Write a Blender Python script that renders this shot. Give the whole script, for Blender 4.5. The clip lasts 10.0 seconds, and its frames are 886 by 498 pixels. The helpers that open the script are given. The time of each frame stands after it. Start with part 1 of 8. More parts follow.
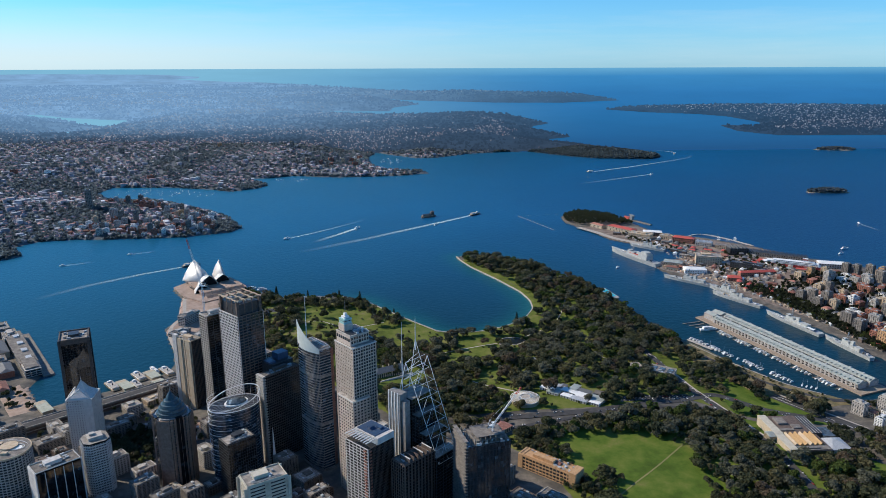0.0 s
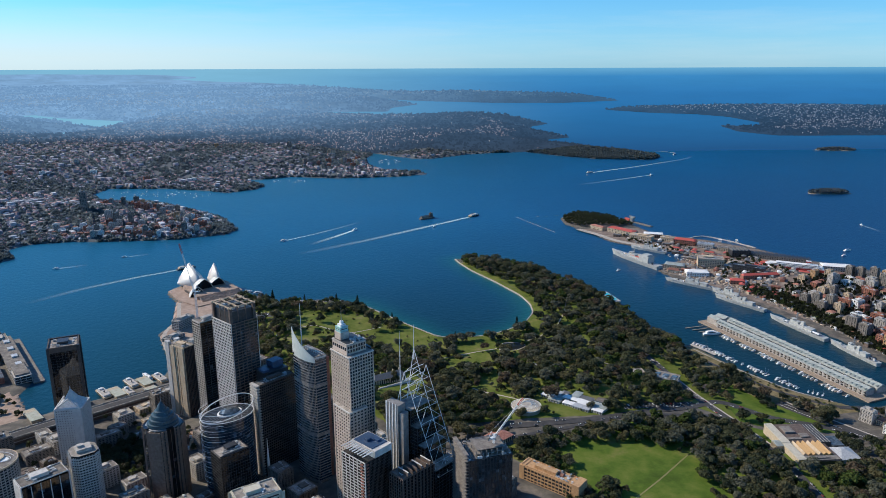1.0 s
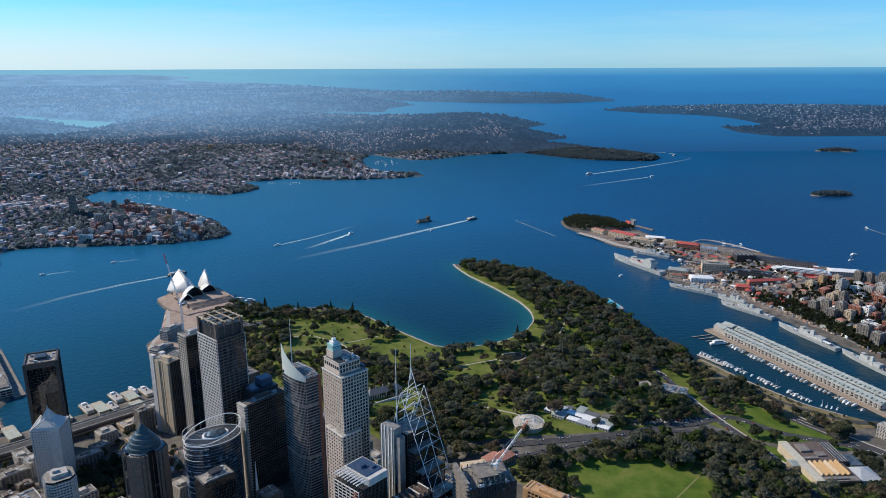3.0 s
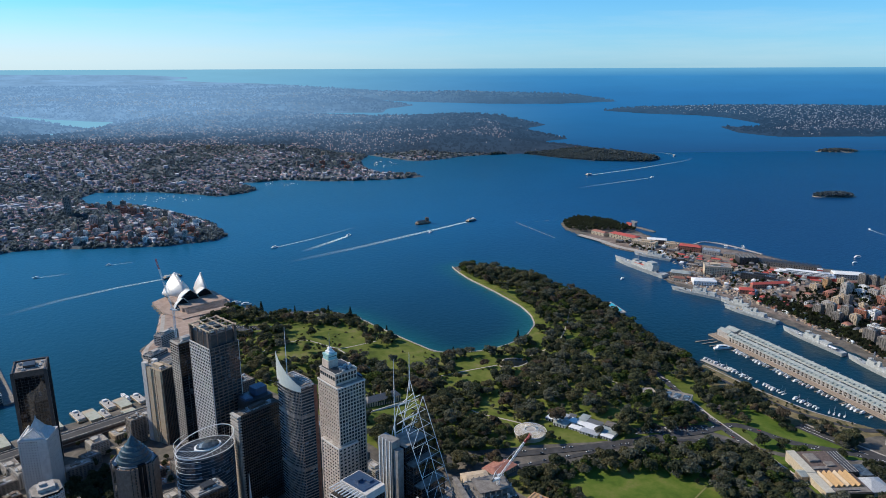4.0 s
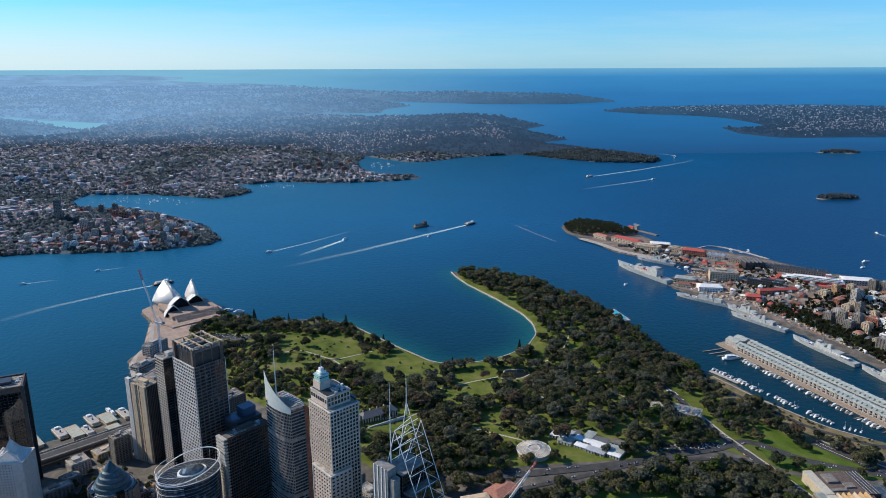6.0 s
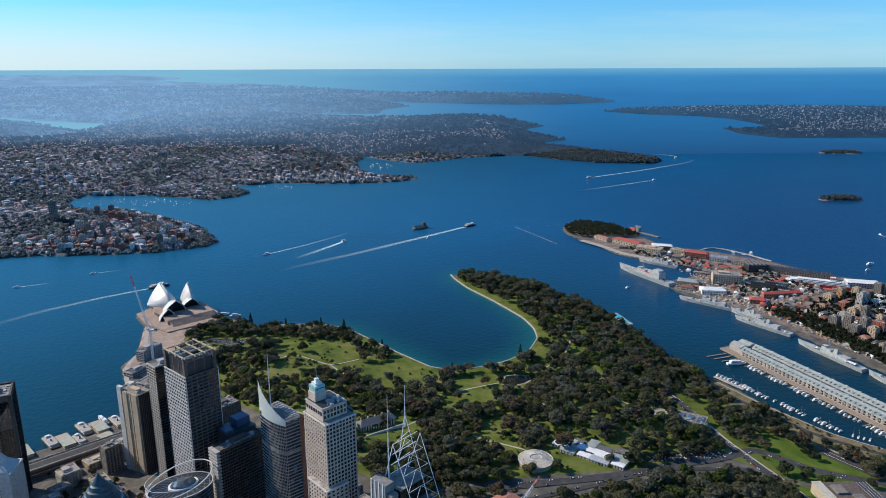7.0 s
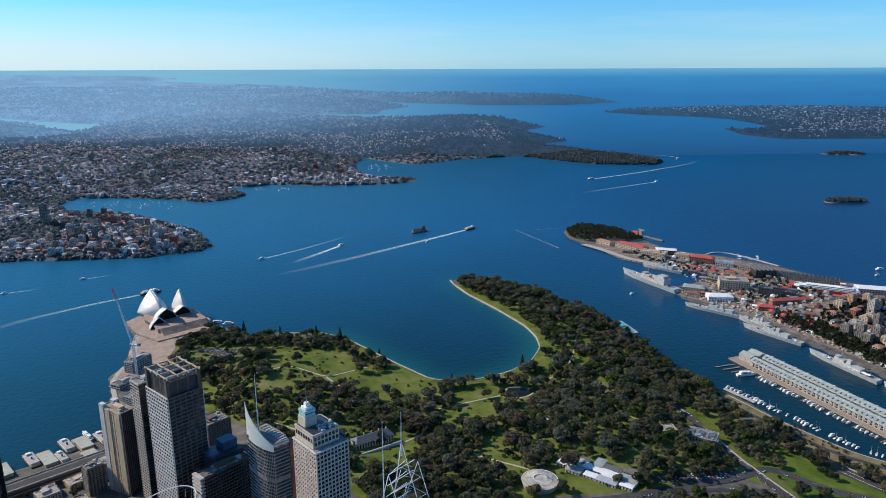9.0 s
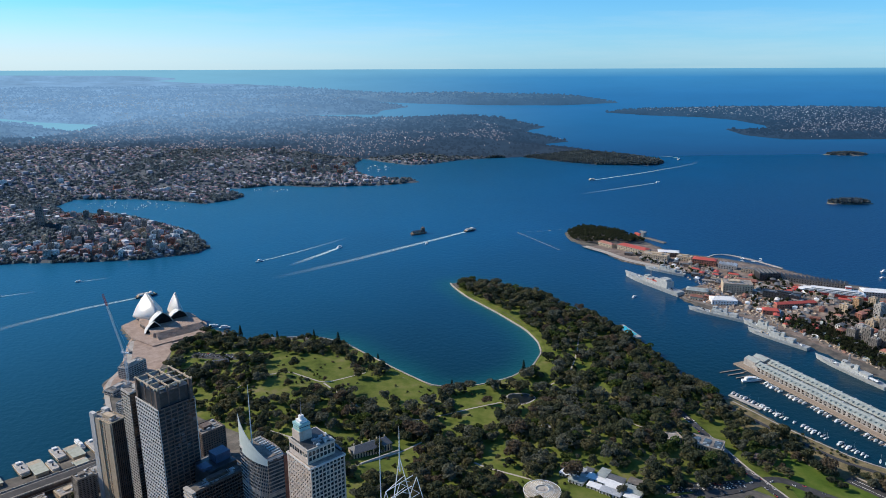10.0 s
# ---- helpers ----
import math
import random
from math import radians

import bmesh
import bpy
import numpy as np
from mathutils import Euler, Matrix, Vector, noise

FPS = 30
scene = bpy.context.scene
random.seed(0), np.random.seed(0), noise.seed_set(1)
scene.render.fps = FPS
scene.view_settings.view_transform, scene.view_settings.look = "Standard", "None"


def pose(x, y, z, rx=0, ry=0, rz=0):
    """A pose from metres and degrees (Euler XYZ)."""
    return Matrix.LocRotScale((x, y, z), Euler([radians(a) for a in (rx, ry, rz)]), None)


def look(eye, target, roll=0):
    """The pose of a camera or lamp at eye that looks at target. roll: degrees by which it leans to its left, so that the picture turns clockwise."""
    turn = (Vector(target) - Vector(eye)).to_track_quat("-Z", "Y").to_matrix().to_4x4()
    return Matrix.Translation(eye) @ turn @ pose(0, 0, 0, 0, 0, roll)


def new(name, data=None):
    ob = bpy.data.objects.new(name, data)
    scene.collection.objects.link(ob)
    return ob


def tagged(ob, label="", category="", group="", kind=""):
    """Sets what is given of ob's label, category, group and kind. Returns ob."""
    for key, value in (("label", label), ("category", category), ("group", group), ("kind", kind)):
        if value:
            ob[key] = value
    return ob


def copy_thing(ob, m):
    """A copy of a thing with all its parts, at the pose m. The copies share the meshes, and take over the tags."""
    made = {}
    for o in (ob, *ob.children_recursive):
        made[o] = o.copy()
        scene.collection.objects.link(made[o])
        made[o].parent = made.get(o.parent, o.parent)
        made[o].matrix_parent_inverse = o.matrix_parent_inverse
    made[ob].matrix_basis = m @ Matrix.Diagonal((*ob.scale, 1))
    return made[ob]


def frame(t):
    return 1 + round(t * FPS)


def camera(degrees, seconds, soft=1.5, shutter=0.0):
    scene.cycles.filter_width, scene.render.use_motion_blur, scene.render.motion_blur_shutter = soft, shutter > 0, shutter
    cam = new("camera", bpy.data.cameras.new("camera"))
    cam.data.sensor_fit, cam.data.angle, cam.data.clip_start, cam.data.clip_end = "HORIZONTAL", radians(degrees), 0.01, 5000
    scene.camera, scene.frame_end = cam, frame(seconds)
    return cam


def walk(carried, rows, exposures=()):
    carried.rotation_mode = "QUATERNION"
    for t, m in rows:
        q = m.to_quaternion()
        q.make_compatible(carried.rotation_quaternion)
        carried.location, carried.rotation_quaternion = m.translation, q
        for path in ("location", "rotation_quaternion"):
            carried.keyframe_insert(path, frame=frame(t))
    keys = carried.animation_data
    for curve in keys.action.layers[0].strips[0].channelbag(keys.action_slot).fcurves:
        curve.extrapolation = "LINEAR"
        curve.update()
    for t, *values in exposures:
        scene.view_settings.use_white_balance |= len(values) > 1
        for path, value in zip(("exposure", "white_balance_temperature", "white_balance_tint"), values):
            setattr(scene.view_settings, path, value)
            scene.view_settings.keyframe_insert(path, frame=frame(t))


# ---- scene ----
# ---- camera: a drone flying level over the towers, about 25 m/s ----
cam = camera(63.79, 10.0, 0.7)
# seconds, eye x y z, yaw, pitch, roll
PATH = [
    (0, 0.00, 0.00, 550.00, -2.676, -14.963, -0.171),
    (0.5, 0.02, 13.31, 549.96, -2.751, -14.962, -0.170),
    (1, 0.09, 26.54, 549.93, -2.821, -14.960, -0.169),
    (1.5, 0.19, 39.69, 549.89, -2.888, -14.958, -0.168),
    (2, 0.34, 52.77, 549.85, -2.951, -14.957, -0.168),
    (2.5, 0.53, 65.76, 549.81, -3.011, -14.955, -0.167),
    (3, 0.76, 78.68, 549.78, -3.067, -14.954, -0.166),
    (3.5, 1.03, 91.52, 549.74, -3.119, -14.952, -0.166),
    (4, 1.34, 104.28, 549.70, -3.167, -14.950, -0.165),
    (4.5, 1.69, 116.97, 549.66, -3.212, -14.949, -0.164),
    (5, 2.08, 129.57, 549.63, -3.252, -14.947, -0.163),
    (5.5, 2.51, 142.10, 549.59, -3.289, -14.946, -0.163),
    (6, 2.99, 154.55, 549.55, -3.323, -14.944, -0.162),
    (6.5, 3.50, 166.92, 549.52, -3.352, -14.942, -0.161),
    (7, 4.06, 179.21, 549.48, -3.378, -14.941, -0.161),
    (7.5, 4.65, 191.42, 549.44, -3.401, -14.939, -0.160),
    (8, 5.29, 203.56, 549.40, -3.419, -14.938, -0.159),
    (8.5, 5.97, 215.61, 549.37, -3.434, -14.936, -0.159),
    (9, 6.69, 227.59, 549.33, -3.445, -14.934, -0.158),
    (9.5, 7.45, 239.49, 549.29, -3.452, -14.933, -0.157),
    (10, 8.25, 251.32, 549.25, -3.456, -14.931, -0.156),
]


def aim(x, y, z, yaw, pitch, roll):
    cy, sy, cp, sp = math.cos(radians(yaw)), math.sin(radians(yaw)), math.cos(radians(pitch)), math.sin(radians(pitch))
    return look((x, y, z), (x - 100 * sy * cp, y + 100 * cy * cp, z + 100 * sp), roll)


walk(cam, [(t, aim(*row)) for t, *row in PATH])

# ---- light: winter afternoon sun from ahead and to the left, clear sky ----
SUN_AZ, SUN_EL = -69.0, 34.0
world = bpy.data.worlds.new("sky")
scene.world = world
world.use_nodes = True
wn = world.node_tree.nodes
sky = wn.new("ShaderNodeTexSky")
sky.sky_type, sky.sun_disc = "NISHITA", False
sky.sun_elevation, sky.sun_rotation = radians(SUN_EL), radians(SUN_AZ)
sky.altitude, sky.air_density, sky.dust_density, sky.ozone_density = 300, 1.0, 0.05, 2.0
wn["Background"].inputs["Strength"].default_value = 0.122
# clear winter air: a little less red and green, and a pale blue rather than yellow horizon
sep, com = wn.new("ShaderNodeSeparateColor"), wn.new("ShaderNodeCombineColor")
wl_ = world.node_tree.links


def scaled(src, k):
    node = wn.new("ShaderNodeMath")
    node.operation = "MULTIPLY"
    node.inputs[1].default_value = k
    wl_.new(src, node.inputs[0])
    return node.outputs[0]


wl_.new(sky.outputs[0], sep.inputs[0])
# a whiter haze low over the horizon
co = wn.new("ShaderNodeTexCoord")
sz = wn.new("ShaderNodeSeparateXYZ")
wl_.new(co.outputs["Generated"], sz.inputs[0])
low = wn.new("ShaderNodeMapRange")
low.interpolation_type = "SMOOTHSTEP"
low.inputs["From Min"].default_value, low.inputs["From Max"].default_value = 0.0, 0.14
low.inputs["To Min"].default_value, low.inputs["To Max"].default_value = 0.40, 0.28
wl_.new(sz.outputs["Z"], low.inputs["Value"])
red = wn.new("ShaderNodeMath")
red.operation = "MULTIPLY"
wl_.new(sep.outputs[0], red.inputs[0])
wl_.new(low.outputs["Result"], red.inputs[1])
wl_.new(red.outputs[0], com.inputs[0])
wl_.new(scaled(sep.outputs[1], 0.80), com.inputs[1])
both = wn.new("ShaderNodeMath")
wl_.new(scaled(sep.outputs[2], 1.15), both.inputs[0])
wl_.new(scaled(sep.outputs[0], 0.20), both.inputs[1])
wl_.new(both.outputs[0], com.inputs[2])
# thin high cloud, drawn out into streaks
stretch = wn.new("ShaderNodeMapping")
stretch.inputs["Scale"].default_value = (2.2, 2.2, 26.0)
wl_.new(co.outputs["Generated"], stretch.inputs["Vector"])
wisp = wn.new("ShaderNodeTexNoise")
wisp.inputs["Scale"].default_value, wisp.inputs["Detail"].default_value, wisp.inputs["Roughness"].default_value = 1.6, 7, 0.62
wl_.new(stretch.outputs[0], wisp.inputs["Vector"])
thin = wn.new("ShaderNodeMapRange")
thin.inputs["From Min"].default_value, thin.inputs["From Max"].default_value = 0.47, 0.78
thin.inputs["To Max"].default_value = 0.26
wl_.new(wisp.outputs["Fac"], thin.inputs["Value"])
cloud = wn.new("ShaderNodeMix")
cloud.data_type = "RGBA"
cloud.inputs[7].default_value = (5.2, 6.5, 7.1, 1)
wl_.new(thin.outputs["Result"], cloud.inputs[0])
wl_.new(com.outputs[0], cloud.inputs[6])
sunny = wn.new("ShaderNodeMapRange")
sunny.interpolation_type = "SMOOTHSTEP"
sunny.inputs["From Min"].default_value, sunny.inputs["From Max"].default_value = 0.30, -0.60
sunny.inputs["To Max"].default_value = 0.62
wl_.new(sz.outputs["X"], sunny.inputs["Value"])
lowdown = wn.new("ShaderNodeMapRange")
lowdown.interpolation_type = "SMOOTHSTEP"
lowdown.inputs["From Min"].default_value, lowdown.inputs["From Max"].default_value = 0.075, 0.0
wl_.new(sz.outputs["Z"], lowdown.inputs["Value"])
glow = wn.new("ShaderNodeMath")
glow.operation = "MULTIPLY"
wl_.new(sunny.outputs["Result"], glow.inputs[0])
wl_.new(lowdown.outputs["Result"], glow.inputs[1])
haze = wn.new("ShaderNodeMix")
haze.data_type = "RGBA"
haze.inputs[7].default_value = (6.5, 6.9, 6.7, 1)
wl_.new(glow.outputs[0], haze.inputs[0])
wl_.new(cloud.outputs[2], haze.inputs[6])
wl_.new(haze.outputs[2], wn["Background"].inputs["Color"])
sun_data = bpy.data.lights.new("sun", "SUN")
sun_data.energy, sun_data.angle, sun_data.color = 5.0, radians(0.5), (1.0, 0.895, 0.745)
sun = new("sun", sun_data)
sa, se = radians(SUN_AZ), radians(SUN_EL)
sun.matrix_basis = look((0, 0, 900), (-math.sin(sa) * math.cos(se), -math.cos(sa) * math.cos(se), 900 - math.sin(se)))
scene.view_settings.exposure = 0.0

# ---- helpers of this scene ----
rng = np.random.default_rng(7)
MAT = {}


def srgb(r, g, b):
    return tuple((c / 255 / 12.92) if c < 10 else ((c / 255 + 0.055) / 1.055) ** 2.4 for c in (r, g, b)) + (1,)


def surface(name, colours, scale=0.1, rough=0.8, metal=0.0, bump=0.3, bump_scale=None, spread=0.0, island=False, detail=6.0, spec=0.5, stops=None):
    """Two-scale procedural surface: colours ramp over noise, finer relief; spread varies brightness per object or island."""
    if name in MAT:
        return MAT[name]
    m = bpy.data.materials.new(name)
    m.use_nodes = True
    n, l = m.node_tree.nodes, m.node_tree.links
    b = n["Principled BSDF"]
    b.inputs["Roughness"].default_value, b.inputs["Metallic"].default_value = rough, metal
    b.inputs["Specular IOR Level"].default_value = spec
    geo = n.new("ShaderNodeNewGeometry")
    tex = n.new("ShaderNodeTexNoise")
    tex.inputs["Scale"].default_value, tex.inputs["Detail"].default_value, tex.inputs["Roughness"].default_value = scale, detail, 0.65
    l.new(geo.outputs["Position"], tex.inputs["Vector"])
    ramp = n.new("ShaderNodeValToRGB")
    while len(ramp.color_ramp.elements) < len(colours):
        ramp.color_ramp.elements.new(0.5)
    for i, c in enumerate(colours):
        e = ramp.color_ramp.elements[i]
        e.position = stops[i] if stops else 0.3 + 0.4 * i / max(1, len(colours) - 1)
        e.color = (*c[:3], 1)
    l.new(tex.outputs["Fac"], ramp.inputs["Fac"])
    out = ramp.outputs["Color"]
    if spread:
        if island:
            src = geo.outputs["Random Per Island"]
        else:
            src = n.new("ShaderNodeObjectInfo").outputs["Random"]
        hsv = n.new("ShaderNodeHueSaturation")
        mul = n.new("ShaderNodeMapRange")
        mul.inputs["To Min"].default_value, mul.inputs["To Max"].default_value = 1 - spread, 1 + spread
        l.new(src, mul.inputs["Value"])
        l.new(mul.outputs["Result"], hsv.inputs["Value"])
        l.new(out, hsv.inputs["Color"])
        out = hsv.outputs["Color"]
    l.new(out, b.inputs["Base Color"])
    if bump:
        t2 = n.new("ShaderNodeTexNoise")
        t2.inputs["Scale"].default_value, t2.inputs["Detail"].default_value = bump_scale or scale * 6, 4
        l.new(geo.outputs["Position"], t2.inputs["Vector"])
        bp = n.new("ShaderNodeBump")
        bp.inputs["Strength"].default_value, bp.inputs["Distance"].default_value = bump, 0.3
        l.new(t2.outputs["Fac"], bp.inputs["Height"])
        l.new(bp.outputs["Normal"], b.inputs["Normal"])
    MAT[name] = m
    return m


def mesh_of(name, verts, faces, mats, index=None, smooth=False):
    me = bpy.data.meshes.new(name)
    verts, faces = np.asarray(verts, np.float32).reshape(-1, 3), np.asarray(faces, np.int32)
    k = faces.shape[1]
    me.vertices.add(len(verts))
    me.vertices.foreach_set("co", verts.ravel())
    me.loops.add(faces.size)
    me.loops.foreach_set("vertex_index", faces.ravel())
    me.polygons.add(len(faces))
    me.polygons.foreach_set("loop_start", np.arange(0, faces.size, k, dtype=np.int32))
    for mt in (mats if isinstance(mats, (list, tuple)) else [mats]):
        me.materials.append(mt)
    if index is not None:
        me.polygons.foreach_set("material_index", np.asarray(index, np.int32))
    me.polygons.foreach_set("use_smooth", np.full(len(faces), smooth))
    me.update(calc_edges=True)
    return me


def edge_distance(px, py, poly):
    """Signed distance to a closed plan outline, positive inside."""
    p = np.asarray(poly, float)
    q = np.roll(p, -1, 0)
    best = np.full(px.shape, 1e18)
    inside = np.zeros(px.shape, bool)
    for (ax, ay), (bx, by) in zip(p, q):
        dx, dy = bx - ax, by - ay
        t = np.clip(((px - ax) * dx + (py - ay) * dy) / (dx * dx + dy * dy + 1e-9), 0, 1)
        best = np.minimum(best, (px - ax - t * dx) ** 2 + (py - ay - t * dy) ** 2)
        cross = (ay > py) != (by > py)
        with np.errstate(divide="ignore", invalid="ignore"):
            inside ^= cross & (px < dx * (py - ay) / (dy if dy else 1e-9) + ax)
    d = np.sqrt(best)
    return np.where(inside, d, -d)


_lat = np.random.default_rng(3).random((256, 256))


def ripple(x, y, size, octaves=4):
    """Smooth plan noise, -1 to 1."""
    out, amp, tot = 0.0, 1.0, 0.0
    for o in range(octaves):
        u, v = np.asarray(x) / size * 2 ** o + 17.3 * o, np.asarray(y) / size * 2 ** o + 5.1 * o
        i, j = np.floor(u).astype(int), np.floor(v).astype(int)
        f, g = u - i, v - j
        f, g = f * f * (3 - 2 * f), g * g * (3 - 2 * g)
        a, b = _lat[i % 256, j % 256], _lat[(i + 1) % 256, j % 256]
        c, d = _lat[i % 256, (j + 1) % 256], _lat[(i + 1) % 256, (j + 1) % 256]
        out = out + amp * ((a * (1 - f) + b * f) * (1 - g) + (c * (1 - f) + d * f) * g - 0.5) * 2
        tot += amp
        amp *= 0.5
    return out / tot


def smooth(a, b, v):
    t = np.clip((v - a) / (b - a), 0, 1)
    return t * t * (3 - 2 * t)


# Beyond NEAR the land and sea are a backdrop: a relief that closes the place like a
# cyclorama, rising to the horizon, since nothing may lie further off than about 5 km.
NEAR, LAST = 4200.0, 4900.0
CENTRE = np.array([0.0, 127.0, 550.0])


def distance(v):
    """Folds plan points that lie beyond the near 4 km into the backdrop's depth."""
    v = np.array(v, float)
    d = v[:, 1] - CENTRE[1]
    far = d > NEAR
    s = np.ones(len(v))
    s[far] = (NEAR + (LAST - NEAR) * (1 - NEAR / d[far])) / d[far]
    return CENTRE + (v - CENTRE) * s[:, None]


def grid_faces(ny, nx, keep=None):
    i = np.arange((ny - 1) * nx).reshape(ny - 1, nx)[:, :-1].ravel()
    f = np.stack([i, i + 1, i + nx + 1, i + nx], 1)
    return f if keep is None else f[keep[f].any(1)]


def compact(v, f):
    used, inv = np.unique(f, return_inverse=True)
    return v[used], inv.reshape(f.shape)


# ---- plan ----
SOUTH = [(-3500, -3500), (-3500, 1000), (-1000, 1330), (-875, 1465), (-815, 1430), (-670, 1215), (-660, 1155), (-600, 1080), (-575, 1105),
         (-490, 1165), (-440, 1215), (-455, 1290), (-500, 1385), (-520, 1430), (-512, 1490), (-545, 1630), (-590, 1700), (-560, 1735),
         (-500, 1785), (-455, 1740), (-420, 1665), (-380, 1680), (-305, 1625), (-170, 1625), (-110, 1590), (-60, 1525), (-5, 1455), (55, 1385), (90, 1375), (140, 1380),
         (195, 1405), (245, 1450), (275, 1515), (278, 1570), (265, 1635), (220, 1740), (165, 1850), (140, 1920), (130, 1965),
         (175, 1985), (270, 1915), (355, 1835), (420, 1735), (450, 1628), (475, 1530), (497, 1430), (512, 1378), (521, 1345)]
BAY = [(526, 1322), (545, 1318), (560, 1300), (595, 1210), (655, 1100), (695, 1070), (720, 1045), (760, 1045), (830, 1060), (885, 1195), (860, 1330), (810, 1495), (755, 1635),
       (675, 1770), (655, 1850), (700, 1885), (745, 1905), (800, 1935), (812, 1990), (750, 2012), (692, 2062), (625, 2135), (590, 2250), (535, 2380), (540, 2480), (620, 2560), (730, 2480),
       (775, 2320), (800, 2220), (930, 2140), (1030, 2035), (1125, 1890), (1215, 1825), (1250, 1740), (1500, 1500), (2500, 1200), (3500, 800), (3500, -3500)]
SOUTH_LAND = SOUTH + BAY
NORTH_SHORE = [(-4500, 1900), (-1300, 1950), (-1165, 2000), (-1125, 2040), (-1205, 2140), (-1170, 2205), (-1065, 2235), (-855, 2235), (-720, 2250),
               (-595, 2305), (-570, 2370), (-600, 2445), (-650, 2530), (-740, 2640), (-1000, 2860), (-1225, 2900), (-1330, 3050), (-1315, 3190), (-1070, 3190), (-875, 3120),
               (-765, 3055), (-665, 3145), (-640, 3220), (-700, 3310), (-780, 3400), (-660, 3410), (-565, 3470), (-340, 3405), (-70, 3440),
               (100, 3515), (60, 3600), (-130, 3640), (-195, 3800), (-240, 4100), (-205, 4355), (-80, 4190), (35, 4085), (145, 4075),
               (390, 4260), (710, 4350), (935, 4095)]
HEADS = [(1075, 3990), (1355, 3945), (1440, 4035), (1460, 4120), (1300, 4400), (1100, 4700), (950, 4850), (1000, 5000),
         (1180, 5130), (1100, 5400), (950, 5700), (1050, 6000), (1240, 6245), (1100, 6600), (300, 6800), (-125, 6905), (-940, 7400), (-1100, 7800), (-205, 7820),
         (-155, 8460), (130, 8960), (-255, 9990), (-675, 10460), (275, 9670), (1130, 9210), (1985, 9130), (2835, 9545), (2800, 10500), (1500, 11500), (0, 11800),
         (-1200, 13500), (-2500, 15500), (-5500, 18500), (-9000, 19500), (-30000, 19500), (-30000, 3000)]
NORTH_LAND = NORTH_SHORE + HEADS
EAST_LAND = [(2200, 7865), (2505, 7415), (2935, 7145), (3115, 6770), (3085, 6150), (2865, 5795), (2640, 5915), (2560, 5440), (2715, 5130),
             (3475, 5075), (7000, 4800), (7000, 7500), (4800, 8100), (3600, 8300), (2500, 8250)]
INLET = [(-4045, 7445), (-3830, 7575), (-3365, 7180), (-2945, 6945), (-2600, 6790), (-2490, 6065), (-2870, 6405), (-3325, 6975), (-3755, 7210)]
INLET_B = [(-2680, 5420), (-2735, 5755), (-2620, 5795), (-2555, 5410)]


def south_ground(x, y, d=None):
    x, y = np.asarray(x, float), np.asarray(y, float)
    if d is None:
        d = edge_distance(x, y, SOUTH_LAND)
    return np.clip(d * 0.9, -4, 2.6) + 25 * smooth(30, 380, d) + 1.2 * ripple(x, y, 130, 2) * smooth(20, 80, d)


def north_ground(x, y, d=None):
    x, y = np.asarray(x, float), np.asarray(y, float)
    if d is None:
        d = np.minimum(edge_distance(x, y, NORTH_LAND), np.minimum(-edge_distance(x, y, INLET), -edge_distance(x, y, INLET_B)))
        d = d + ripple(x, y, 160) * np.clip(y / 250, 6, 60)
    hill = 62 * smooth(0, 520, d) + 26 * ripple(x, y, 900, 3) * smooth(60, 700, d) + 40 * np.exp(-((x - 600) / 600) ** 2 - ((y - 5900) / 900) ** 2) * smooth(0, 300, d)
    return np.clip(d * 0.35, -6, 7) + np.maximum(hill, 0)


def east_ground(x, y, d=None):
    x, y = np.asarray(x, float), np.asarray(y, float)
    if d is None:
        d = edge_distance(x, y, EAST_LAND) + ripple(x, y, 200) * 30
    return np.clip(d * 0.35, -6, 7) + np.maximum(55 * smooth(0, 700, d) + 12 * ripple(x, y, 600, 3) * smooth(50, 500, d), 0)

# ---- materials of the ground and water ----
M_CITY = surface("city_ground", [(0.05, 0.047, 0.043), (0.10, 0.09, 0.076), (0.19, 0.165, 0.135)], 0.05, 0.9)
# suburb ground blued: some haze over the harbour mixed into its colour
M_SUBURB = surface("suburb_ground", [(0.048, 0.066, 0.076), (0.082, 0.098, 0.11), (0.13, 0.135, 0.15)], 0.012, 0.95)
M_LAWN = surface("lawn_grass", [(0.05, 0.085, 0.014), (0.08, 0.13, 0.020), (0.12, 0.155, 0.030), (0.19, 0.17, 0.065)], 0.03, 0.95, spec=0.1, stops=[0.3, 0.46, 0.58, 0.74], detail=9)


